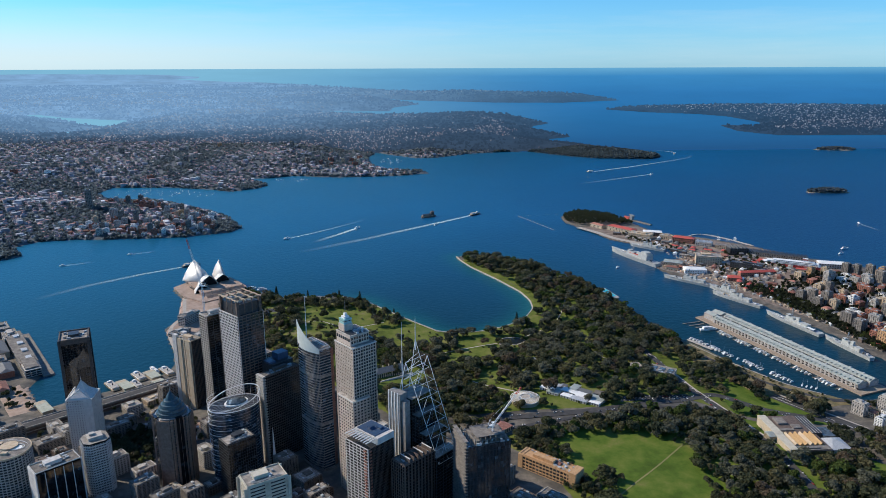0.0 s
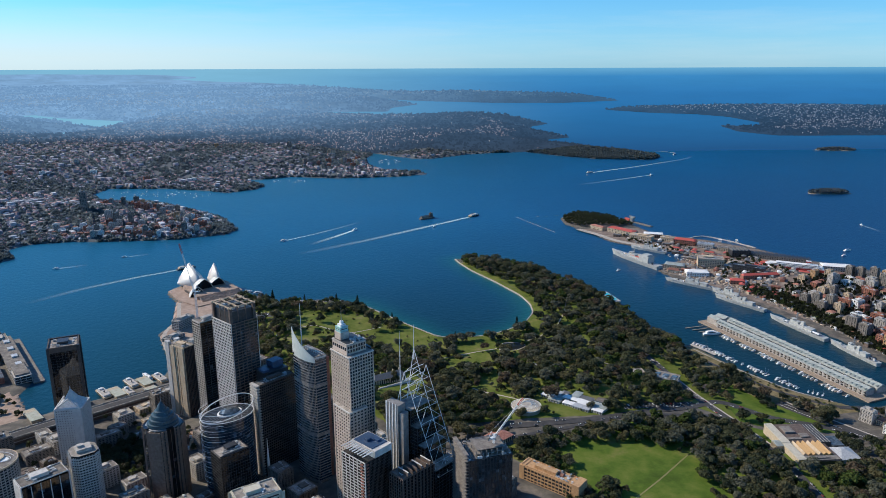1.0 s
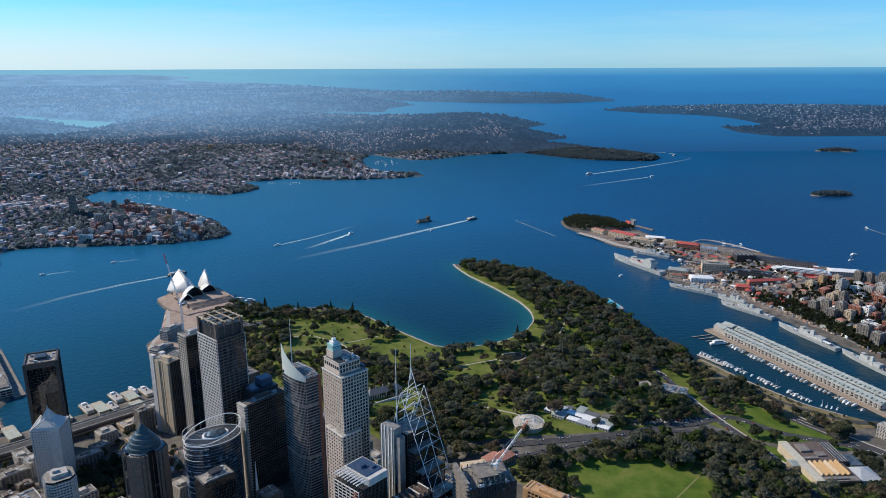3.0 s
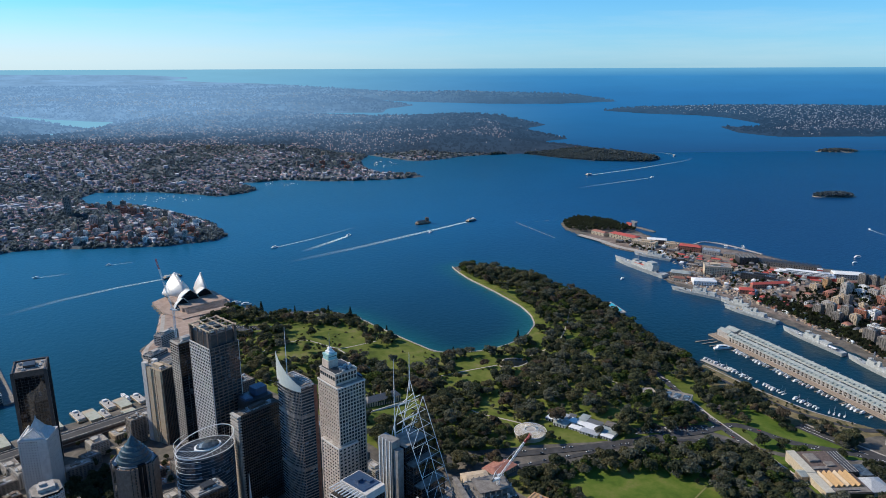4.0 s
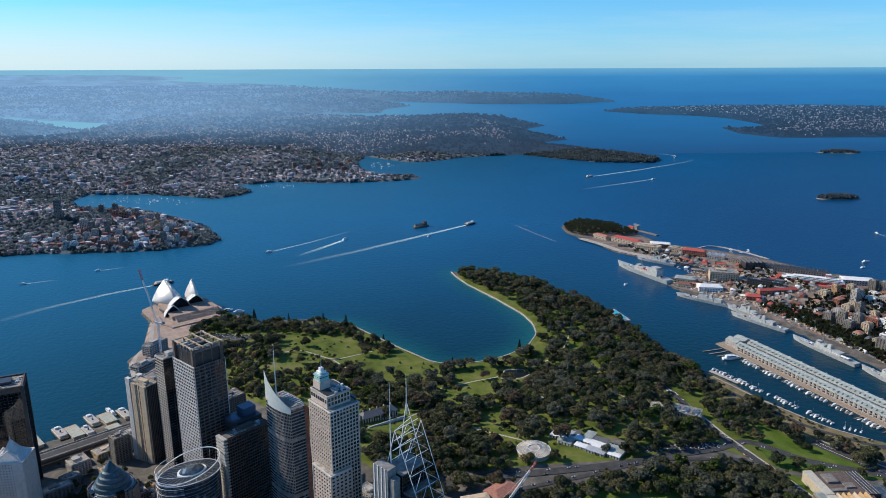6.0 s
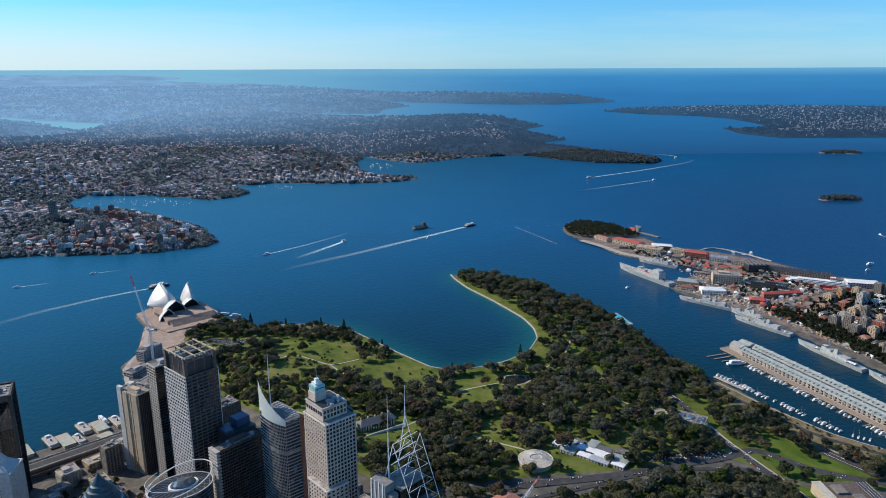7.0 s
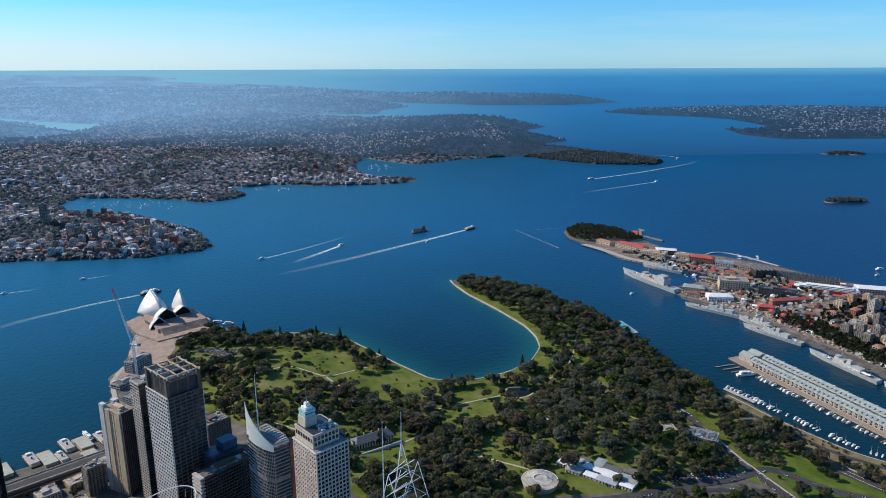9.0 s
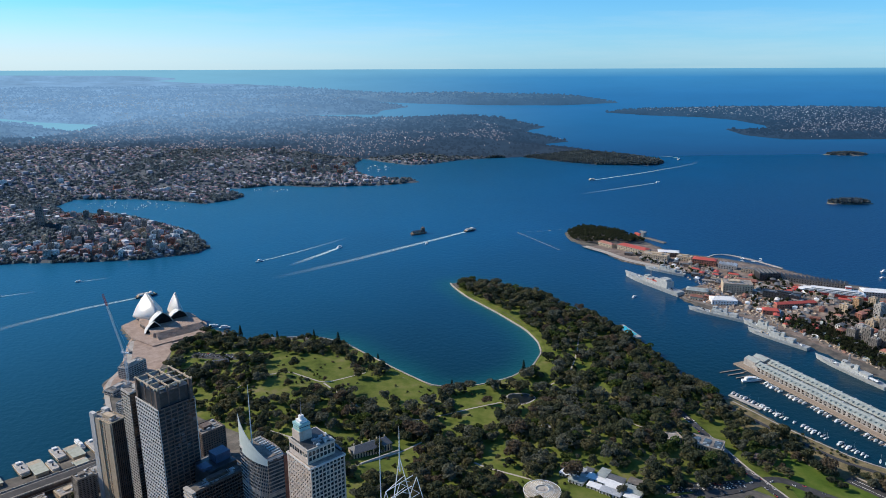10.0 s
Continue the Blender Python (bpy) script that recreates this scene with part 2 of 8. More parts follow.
def water_material():
    m = bpy.data.materials.new("harbour_water")
    m.use_nodes = True
    n, l = m.node_tree.nodes, m.node_tree.links
    b = n["Principled BSDF"]
    b.inputs["Roughness"].default_value = 0.3
    b.inputs["IOR"].default_value = 1.33
    b.inputs["Specular IOR Level"].default_value = 0.3
    geo = n.new("ShaderNodeNewGeometry")
    t = n.new("ShaderNodeTexNoise")
    t.inputs["Scale"].default_value, t.inputs["Detail"].default_value = 0.0035, 5
    l.new(geo.outputs["Position"], t.inputs["Vector"])
    r = n.new("ShaderNodeValToRGB")
    r.color_ramp.elements[0].position, r.color_ramp.elements[1].position = 0.3, 0.7
    r.color_ramp.elements[0].color, r.color_ramp.elements[1].color = (0.003, 0.072, 0.178, 1), (0.003, 0.088, 0.212, 1)
    l.new(t.outputs["Fac"], r.inputs["Fac"])
    # greener, shallower water towards the coves of the near shore
    xyz = n.new("ShaderNodeSeparateXYZ")
    l.new(geo.outputs["Position"], xyz.inputs[0])
    near = n.new("ShaderNodeMapRange")
    near.inputs["From Min"].default_value, near.inputs["From Max"].default_value = 2550, 1350
    near.inputs["To Max"].default_value = 0.92
    l.new(xyz.outputs["Y"], near.inputs["Value"])
    mix = n.new("ShaderNodeMix")
    mix.data_type = "RGBA"
    mix.inputs[7].default_value = (0.0008, 0.0225, 0.031, 1)
    l.new(near.outputs["Result"], mix.inputs[0])
    l.new(r.outputs["Color"], mix.inputs[6])
    # paler western reaches: sunward sky reflection and haze painted into the colour
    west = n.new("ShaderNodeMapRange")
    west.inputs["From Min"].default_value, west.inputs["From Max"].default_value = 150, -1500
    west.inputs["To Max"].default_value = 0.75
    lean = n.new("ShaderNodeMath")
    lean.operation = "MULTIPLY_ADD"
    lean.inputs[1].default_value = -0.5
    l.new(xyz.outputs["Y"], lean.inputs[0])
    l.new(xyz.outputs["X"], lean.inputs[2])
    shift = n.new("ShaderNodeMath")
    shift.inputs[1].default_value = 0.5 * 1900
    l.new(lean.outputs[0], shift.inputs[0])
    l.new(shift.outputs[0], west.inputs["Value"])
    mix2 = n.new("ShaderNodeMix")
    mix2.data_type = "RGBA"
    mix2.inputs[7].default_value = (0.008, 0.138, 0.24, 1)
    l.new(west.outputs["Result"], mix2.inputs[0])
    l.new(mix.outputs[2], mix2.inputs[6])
    east = n.new("ShaderNodeMapRange")
    east.inputs["From Min"].default_value, east.inputs["From Max"].default_value = 200, 1300
    east.inputs["To Max"].default_value = 0.9
    east.interpolation_type = "SMOOTHSTEP"
    l.new(xyz.outputs["X"], east.inputs["Value"])
    seaward = n.new("ShaderNodeMapRange")
    seaward.interpolation_type = "SMOOTHSTEP"
    seaward.inputs["From Min"].default_value, seaward.inputs["From Max"].default_value = 4250, 2300
    l.new(xyz.outputs["Y"], seaward.inputs["Value"])
    deep = n.new("ShaderNodeMath")
    deep.operation = "MULTIPLY"
    l.new(east.outputs["Result"], deep.inputs[0])
    l.new(seaward.outputs["Result"], deep.inputs[1])
    # the bay by the wharves keeps the dark green of the near coves
    bay = n.new("ShaderNodeMapRange")
    bay.interpolation_type = "SMOOTHSTEP"
    bay.inputs["From Min"].default_value, bay.inputs["From Max"].default_value = 1300, 2150
    bay.inputs["To Min"].default_value = 0.12
    l.new(xyz.outputs["Y"], bay.inputs["Value"])
    open_water = n.new("ShaderNodeMath")
    open_water.operation = "MULTIPLY"
    l.new(deep.outputs[0], open_water.inputs[0])
    l.new(bay.outputs["Result"], open_water.inputs[1])
    mix4 = n.new("ShaderNodeMix")
    mix4.data_type = "RGBA"
    mix4.inputs[7].default_value = (0.002, 0.035, 0.108, 1)
    l.new(open_water.outputs[0], mix4.inputs[0])
    l.new(mix2.outputs[2], mix4.inputs[6])
    # shallows along the shore
    sh = n.new("ShaderNodeAttribute")
    sh.attribute_name = "shore"
    mix3 = n.new("ShaderNodeMix")
    mix3.data_type = "RGBA"
    mix3.inputs[7].default_value = (0.008, 0.105, 0.105, 1)
    l.new(sh.outputs["Fac"], mix3.inputs[0])
    l.new(mix4.outputs[2], mix3.inputs[6])
    l.new(mix3.outputs[2], b.inputs["Base Color"])
    w = n.new("ShaderNodeTexNoise")
    w.inputs["Scale"].default_value, w.inputs["Detail"].default_value = 0.09, 5
    l.new(geo.outputs["Position"], w.inputs["Vector"])
    bp = n.new("ShaderNodeBump")
    bp.inputs["Strength"].default_value, bp.inputs["Distance"].default_value = 0.5, 2.0
    l.new(w.outputs["Fac"], bp.inputs["Height"])
    l.new(bp.outputs["Normal"], b.inputs["Normal"])
    return m


M_WATER = water_material()

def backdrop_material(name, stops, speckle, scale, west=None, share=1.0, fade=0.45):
    """The hazy distance: a plain glowing backdrop, haze painted into its colour so that it pales towards the horizon.
    """
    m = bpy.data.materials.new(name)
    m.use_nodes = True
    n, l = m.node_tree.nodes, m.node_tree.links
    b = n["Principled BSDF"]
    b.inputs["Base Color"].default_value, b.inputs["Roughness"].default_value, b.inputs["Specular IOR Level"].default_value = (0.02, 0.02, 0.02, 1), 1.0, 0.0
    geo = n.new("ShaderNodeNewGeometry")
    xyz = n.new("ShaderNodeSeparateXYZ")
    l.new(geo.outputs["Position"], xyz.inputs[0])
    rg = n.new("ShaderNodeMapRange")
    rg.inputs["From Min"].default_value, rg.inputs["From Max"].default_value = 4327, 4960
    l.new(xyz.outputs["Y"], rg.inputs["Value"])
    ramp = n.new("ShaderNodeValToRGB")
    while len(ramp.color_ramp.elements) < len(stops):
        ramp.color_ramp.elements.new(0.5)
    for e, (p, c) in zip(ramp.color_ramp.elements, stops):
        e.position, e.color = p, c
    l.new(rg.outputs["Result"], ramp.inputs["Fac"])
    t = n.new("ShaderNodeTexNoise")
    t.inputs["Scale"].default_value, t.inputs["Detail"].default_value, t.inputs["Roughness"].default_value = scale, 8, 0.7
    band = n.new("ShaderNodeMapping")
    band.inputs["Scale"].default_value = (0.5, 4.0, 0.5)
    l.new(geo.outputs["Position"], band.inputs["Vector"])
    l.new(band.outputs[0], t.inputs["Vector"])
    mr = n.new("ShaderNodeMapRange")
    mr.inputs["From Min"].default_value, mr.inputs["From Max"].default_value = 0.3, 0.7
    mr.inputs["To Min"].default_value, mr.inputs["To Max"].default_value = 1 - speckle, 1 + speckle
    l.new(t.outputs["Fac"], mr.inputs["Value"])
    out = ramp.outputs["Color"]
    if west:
        # thicker haze painted in: paler towards the sunny side
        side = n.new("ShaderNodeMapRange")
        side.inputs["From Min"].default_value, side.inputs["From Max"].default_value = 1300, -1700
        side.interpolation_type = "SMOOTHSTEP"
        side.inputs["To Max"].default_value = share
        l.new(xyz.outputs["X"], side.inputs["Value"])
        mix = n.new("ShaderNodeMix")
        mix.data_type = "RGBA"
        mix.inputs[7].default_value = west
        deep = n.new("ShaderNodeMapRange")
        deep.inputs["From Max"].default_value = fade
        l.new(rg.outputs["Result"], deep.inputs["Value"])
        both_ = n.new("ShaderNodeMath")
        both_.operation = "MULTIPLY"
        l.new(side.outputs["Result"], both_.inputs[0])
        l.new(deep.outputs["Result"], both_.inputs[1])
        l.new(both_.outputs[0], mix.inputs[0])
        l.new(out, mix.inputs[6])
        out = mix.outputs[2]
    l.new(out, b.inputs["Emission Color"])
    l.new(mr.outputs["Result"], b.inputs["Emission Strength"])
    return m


# stops hold the painted haze: bluer and paler with range
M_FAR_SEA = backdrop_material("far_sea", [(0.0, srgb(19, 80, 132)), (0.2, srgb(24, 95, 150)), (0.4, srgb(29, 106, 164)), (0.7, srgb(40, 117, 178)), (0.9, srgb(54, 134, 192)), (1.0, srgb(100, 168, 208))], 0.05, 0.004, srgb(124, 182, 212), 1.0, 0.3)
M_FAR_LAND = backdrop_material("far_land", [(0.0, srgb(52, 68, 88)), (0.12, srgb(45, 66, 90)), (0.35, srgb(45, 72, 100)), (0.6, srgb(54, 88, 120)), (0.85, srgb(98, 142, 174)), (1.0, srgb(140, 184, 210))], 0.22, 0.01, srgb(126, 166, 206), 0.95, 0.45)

# ---- water: the harbour sheet, and the open sea as backdrop up to the horizon ----
def sea_sheet(name, rows, mat, label, wu=np.linspace(-1, 1, 41)):
    gx = wu[None, :] * np.where(rows < 4320, 4600, (rows - 127) * 1.095)[:, None]
    gy = np.repeat(rows[:, None], len(wu), 1)
    v = distance(np.stack([gx.ravel(), gy.ravel(), np.zeros(gx.size)], 1))
    return tagged(new(name, mesh_of(name, v, grid_faces(len(rows), len(wu)), mat, smooth=True)), label, "water", kind="structure")


near_rows = np.unique(np.concatenate([np.linspace(-4500, 1040, 12), np.arange(1040, 2100, 14), np.linspace(2100, 4327, 24)]))
near_cols = np.unique(np.concatenate([np.linspace(-1, -0.2, 10), np.arange(-0.2, 0.22, 0.003), np.linspace(0.22, 1, 10)]))
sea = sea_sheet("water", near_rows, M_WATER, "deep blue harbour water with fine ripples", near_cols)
co_ = np.zeros(len(sea.data.vertices) * 3, np.float32)
sea.data.vertices.foreach_get("co", co_)
co_ = co_.reshape(-1, 3)
off = -edge_distance(co_[:, 0], co_[:, 1], SOUTH_LAND) + 14 * ripple(co_[:, 0], co_[:, 1], 120, 2)
shallow = smooth(-220, -100, co_[:, 0]) * smooth(400, 320, co_[:, 0]) * np.clip(1 - off / 80, 0, 1) ** 1.8 * 0.8
sea.data.attributes.new("shore", "FLOAT", "POINT").data.foreach_set("value", shallow.astype(np.float32))
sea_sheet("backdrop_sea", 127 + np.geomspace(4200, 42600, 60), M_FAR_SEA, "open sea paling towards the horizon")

# ---- land ----
sx = np.unique(np.concatenate([np.linspace(-3500, -1000, 26), np.arange(-1000, 1500, 11), np.linspace(1500, 3500, 26)]))
sy = np.unique(np.concatenate([np.linspace(-3500, 300, 30), np.arange(300, 2620, 11)]))
X, Y = np.meshgrid(sx, sy)
X, Y = X.ravel(), Y.ravel()
D = edge_distance(X, Y, SOUTH_LAND)
v, f = compact(np.stack([X, Y, south_ground(X, Y, D)], 1), grid_faces(len(sy), len(sx), D > -9))
ground = tagged(new("ground", mesh_of("ground", v, f, M_CITY, smooth=True)), "grey paved city ground and earth down to the harbour", "ground", kind="structure")


def fan_land(name, height, ymin, ymax, umin, umax, cols, step, label, mat):
    ys = np.geomspace(ymin, ymax, int(math.log(ymax / ymin) / step) + 2)
    us = np.linspace(umin, umax, cols)
    gx, gy = (us[None, :] * ys[:, None]).ravel(), np.repeat(ys[:, None], cols, 1).ravel()
    z = height(gx, gy)
    v, f = compact(distance(np.stack([gx, gy, z], 1)), grid_faces(len(ys), cols, z > -3))
    return tagged(new(name, mesh_of(name, v, f, mat, smooth=True)), label, "land", kind="structure")


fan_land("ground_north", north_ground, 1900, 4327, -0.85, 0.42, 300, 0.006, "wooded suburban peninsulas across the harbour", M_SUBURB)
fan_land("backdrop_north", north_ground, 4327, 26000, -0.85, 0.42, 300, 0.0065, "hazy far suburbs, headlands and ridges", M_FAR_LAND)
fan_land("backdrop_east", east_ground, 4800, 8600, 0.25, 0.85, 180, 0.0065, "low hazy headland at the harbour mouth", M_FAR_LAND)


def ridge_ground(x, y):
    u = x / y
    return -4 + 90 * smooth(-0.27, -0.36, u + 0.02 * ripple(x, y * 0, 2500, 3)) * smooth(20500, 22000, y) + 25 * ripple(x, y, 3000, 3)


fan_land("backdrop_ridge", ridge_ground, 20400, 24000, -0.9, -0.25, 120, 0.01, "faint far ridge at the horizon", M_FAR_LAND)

# ---- builders ----


class Soup:
    """Collects the faces of one mesh part."""

    def __init__(self):
        self.v, self.f, self.m = [], [], []

    def add(self, verts, faces, mat=0):
        n = len(self.v)
        self.v.extend(tuple(p) for p in verts)
        self.f.extend(tuple(i + n for i in q) for q in faces)
        self.m.extend([mat] * len(faces))
        return self

    def box(self, x, y, z, sx, sy, sz, rot=0.0, mat=0):
        """Box standing on z, centred on x, y."""
        c, s = math.cos(radians(rot)), math.sin(radians(rot))
        v = []
        for k in (0, sz):
            for dx, dy in ((-sx / 2, -sy / 2), (sx / 2, -sy / 2), (sx / 2, sy / 2), (-sx / 2, sy / 2)):
                v.append((x + dx * c - dy * s, y + dx * s + dy * c, z + k))
        return self.add(v, [(3, 2, 1, 0), (4, 5, 6, 7), (0, 1, 5, 4), (1, 2, 6, 5), (2, 3, 7, 6), (3, 0, 4, 7)], mat)

    def prism(self, pts, z0, z1, mat=0, top=None):
        n = len(pts)
        top = top or pts
        v = [(x, y, z0) for x, y in pts] + [(x, y, z1) for x, y in top]
        f = [(i, (i + 1) % n, n + (i + 1) % n, n + i) for i in range(n)] + [tuple(range(n - 1, -1, -1)), tuple(range(n, 2 * n))]
        return self.add(v, f, mat)

    def round(self, x, y, z0, z1, r0, r1=None, n=16, mat=0, squash=1.0, rot=0.0):
        r1 = r0 if r1 is None else r1
        c, s = math.cos(radians(rot)), math.sin(radians(rot))
        ring = [(math.cos(2 * math.pi * i / n), squash * math.sin(2 * math.pi * i / n)) for i in range(n)]
        turn = [(a * c - b * s, a * s + b * c) for a, b in ring]
        return self.prism([(x + r0 * a, y + r0 * b) for a, b in turn], z0, z1, mat, [(x + r1 * a, y + r1 * b) for a, b in turn])

    def beam(self, p, q, w, mat=0):
        p, q = Vector(p), Vector(q)
        d = (q - p).normalized()
        a = d.cross(Vector((0, 0, 1)) if abs(d.z) < 0.95 else Vector((1, 0, 0))).normalized() * (w / 2)
        b = d.cross(a).normalized() * (w / 2)
        v = [e + s * a + t * b for e in (p, q) for s, t in ((-1, -1), (1, -1), (1, 1), (-1, 1))]
        return self.add(v, [(3, 2, 1, 0), (4, 5, 6, 7), (0, 1, 5, 4), (1, 2, 6, 5), (2, 3, 7, 6), (3, 0, 4, 7)], mat)

    def gable(self, x, y, z, sx, sy, h, rot=0.0, mat=0, over=0.4, hip=0.0):
        """Pitched roof along x; hip pulls the ridge ends in."""
        c, s = math.cos(radians(rot)), math.sin(radians(rot))
        w, d = sx / 2 + over, sy / 2 + over
        loc = [(-w, -d, 0), (w, -d, 0), (w, d, 0), (-w, d, 0), (-w + hip, 0, h), (w - hip, 0, h)]
        v = [(x + a * c - b * s, y + a * s + b * c, z + k) for a, b, k in loc]
        return self.add(v, [(0, 1, 5, 4), (2, 3, 4, 5), (1, 2, 5), (3, 0, 4), (3, 2, 1, 0)], mat)

    def lathe(self, prof, z, n=28, mat=0):
        """One turned body: prof lists radius and height from the rim to the tip."""
        v = [(r * math.cos(2 * math.pi * i / n), r * math.sin(2 * math.pi * i / n), z + k) for r, k in prof for i in range(n)]
        f = [(a * n + i, a * n + (i + 1) % n, (a + 1) * n + (i + 1) % n, (a + 1) * n + i) for a in range(len(prof) - 1) for i in range(n)]
        return self.add(v, f + [tuple(range((len(prof) - 1) * n, len(prof) * n)), tuple(range(n - 1, -1, -1))], mat)

    def mesh(self, name, mats):
        me = bpy.data.meshes.new(name)
        me.from_pydata(self.v, [], self.f)
        for mt in (mats if isinstance(mats, (list, tuple)) else [mats]):
            me.materials.append(mt)
        me.polygons.foreach_set("material_index", self.m)
        me.update()
        return me


def part(name, soup, mats, parent=None, label="", kind=""):
    ob = new(name, soup.mesh(name, mats) if isinstance(soup, Soup) else soup)
    if parent is not None:
        ob.parent = parent
    return tagged(ob, label, kind=kind)


def thing(name, x, y, z, rot=0.0, label="", category="", group=""):
    ob = new(name)
    ob.matrix_basis = pose(x, y, z, 0, 0, rot)
    return tagged(ob, label, category, group)


def land_z(x, y):
    return float(south_ground(np.array([x]), np.array([y]))[0])


def lands_z(x, y):
    return south_ground(np.asarray(x, float), np.asarray(y, float))


# ---- materials of buildings ----
def glass_material(name, tint, rough=0.08, cell=3.2):
    """Dark facade glass; single panes differ a little in tint."""
    m = bpy.data.materials.new(name)
    m.use_nodes = True
    n, l = m.node_tree.nodes, m.node_tree.links
    b = n["Principled BSDF"]
    b.inputs["Roughness"].default_value, b.inputs["Specular IOR Level"].default_value = rough, 0.8
    geo = n.new("ShaderNodeNewGeometry")
    snap = n.new("ShaderNodeVectorMath")
    snap.operation = "SNAP"
    snap.inputs[1].default_value = (cell, cell, cell * 1.15)
    l.new(geo.outputs["Position"], snap.inputs[0])
    white = n.new("ShaderNodeTexWhiteNoise")
    l.new(snap.outputs[0], white.inputs["Vector"])
    r = n.new("ShaderNodeValToRGB")
    r.color_ramp.elements[0].color = (*[c * 0.55 for c in tint], 1)
    r.color_ramp.elements[1].color = (*[min(1, c * 1.5) for c in tint], 1)
    e = r.color_ramp.elements.new(0.93)
    e.color = (*[c * 1.2 for c in tint], 1)
    r.color_ramp.elements[2].color = (*[min(1, c * 3.5 + 0.03) for c in tint], 1)
    l.new(white.outputs["Value"], r.inputs["Fac"])
    l.new(r.outputs["Color"], b.inputs["Base Color"])
    return m


M_GLASS = glass_material("facade_glass", (0.03, 0.038, 0.045))
M_GLASS_BLUE = glass_material("blue_facade_glass", (0.03, 0.05, 0.07))
M_GLASS_BLACK = glass_material("black_facade_glass", (0.008, 0.009, 0.011), 0.06)
M_GLASS_PALE = glass_material("pale_clear_glass", (0.09, 0.11, 0.12), 0.15)
M_CONC = surface("pale_concrete", [(0.30, 0.28, 0.25), (0.41, 0.38, 0.345), (0.50, 0.47, 0.43)], 0.25, 0.85)
M_CONC_D = surface("weathered_concrete", [(0.12, 0.105, 0.09), (0.19, 0.17, 0.15), (0.27, 0.24, 0.21)], 0.2, 0.9)
M_DSTONE = surface("dark_grey_stone", [(0.10, 0.088, 0.076), (0.155, 0.138, 0.12), (0.22, 0.20, 0.175)], 0.2, 0.8)
M_MIDCONC = surface("mid_grey_cladding", [(0.15, 0.14, 0.135), (0.22, 0.21, 0.20), (0.30, 0.285, 0.27)], 0.2, 0.6)
M_STONE = surface("pink_granite", [(0.42, 0.33, 0.27), (0.52, 0.43, 0.36), (0.6, 0.51, 0.44)], 0.25, 0.7)
M_TAN = surface("tan_precast", [(0.40, 0.30, 0.20), (0.50, 0.39, 0.27), (0.56, 0.46, 0.34)], 0.2, 0.85)
M_BRICK = surface("orange_brick", [(0.38, 0.22, 0.11), (0.48, 0.29, 0.15), (0.55, 0.36, 0.2)], 0.3, 0.9)
M_REDBRICK = surface("red_brick", [(0.22, 0.08, 0.05), (0.30, 0.12, 0.08), (0.36, 0.17, 0.11)], 0.3, 0.9)
M_BROWN = surface("dark_brown_stone", [(0.075, 0.052, 0.042), (0.12, 0.086, 0.07), (0.17, 0.125, 0.105)], 0.3, 0.8)
M_DARK = surface("dark_cladding", [(0.018, 0.02, 0.024), (0.03, 0.033, 0.038), (0.05, 0.053, 0.06)], 0.3, 0.4)
M_WHITE = surface("white_paint", [(0.66, 0.66, 0.64), (0.76, 0.76, 0.74), (0.82, 0.82, 0.8)], 0.3, 0.6)
M_STEEL = surface("white_steel", [(0.62, 0.63, 0.63), (0.74, 0.75, 0.75)], 0.5, 0.4, metal=0.0)
M_PALE = surface("pale_precast", [(0.44, 0.42, 0.40), (0.54, 0.52, 0.495), (0.62, 0.60, 0.57)], 0.2, 0.8)
M_CREAM = surface("cream_concrete", [(0.40, 0.36, 0.28), (0.50, 0.46, 0.37), (0.58, 0.54, 0.45)], 0.2, 0.85)
M_DBROWN = surface("umber_stone", [(0.045, 0.032, 0.028), (0.075, 0.055, 0.046), (0.11, 0.08, 0.07)], 0.3, 0.7)
M_GREYST = surface("grey_steel", [(0.22, 0.23, 0.24), (0.33, 0.34, 0.35)], 0.5, 0.45, metal=0.3)
M_ROOF = surface("flat_roof_gravel", [(0.12, 0.11, 0.10), (0.23, 0.205, 0.18), (0.40, 0.36, 0.31)], 0.12, 0.95, spread=0.4)
M_PLANT = surface("roof_plant_metal", [(0.30, 0.31, 0.32), (0.45, 0.46, 0.46), (0.58, 0.58, 0.57)], 0.7, 0.5, metal=0.2, spread=0.3, island=True)
M_BLUEROOF = surface("blue_metal_roof", [(0.025, 0.05, 0.10), (0.045, 0.085, 0.16)], 0.4, 0.4)
M_COPPER = surface("blue_green_dome_metal", [(0.012, 0.035, 0.05), (0.02, 0.055, 0.075), (0.045, 0.10, 0.13)], 0.4, 0.35)
M_TEAL = surface("verdigris_cladding", [(0.22, 0.42, 0.42), (0.34, 0.55, 0.54)], 0.5, 0.5)
M_TILES = surface("opera_tiles", [(0.58, 0.55, 0.49), (0.68, 0.65, 0.59), (0.75, 0.72, 0.66)], 0.4, 0.35, bump=0.1)
M_PODIUM = surface("pink_podium_granite", [(0.25, 0.175, 0.135), (0.34, 0.245, 0.19), (0.43, 0.325, 0.26)], 0.09, 0.85)
M_TERRA = surface("terracotta_roof", [(0.20, 0.08, 0.06), (0.28, 0.12, 0.085), (0.36, 0.18, 0.13)], 0.4, 0.85, spread=0.35)
M_REDROOF = surface("red_metal_roof", [(0.42, 0.07, 0.05), (0.52, 0.11, 0.08)], 0.3, 0.6)
M_SLATE = surface("slate_roof", [(0.09, 0.095, 0.10), (0.15, 0.155, 0.16)], 0.5, 0.7)
M_TINROOF = surface("pale_green_metal_roof", [(0.22, 0.25, 0.235), (0.31, 0.34, 0.32), (0.40, 0.43, 0.40)], 0.12, 0.55)
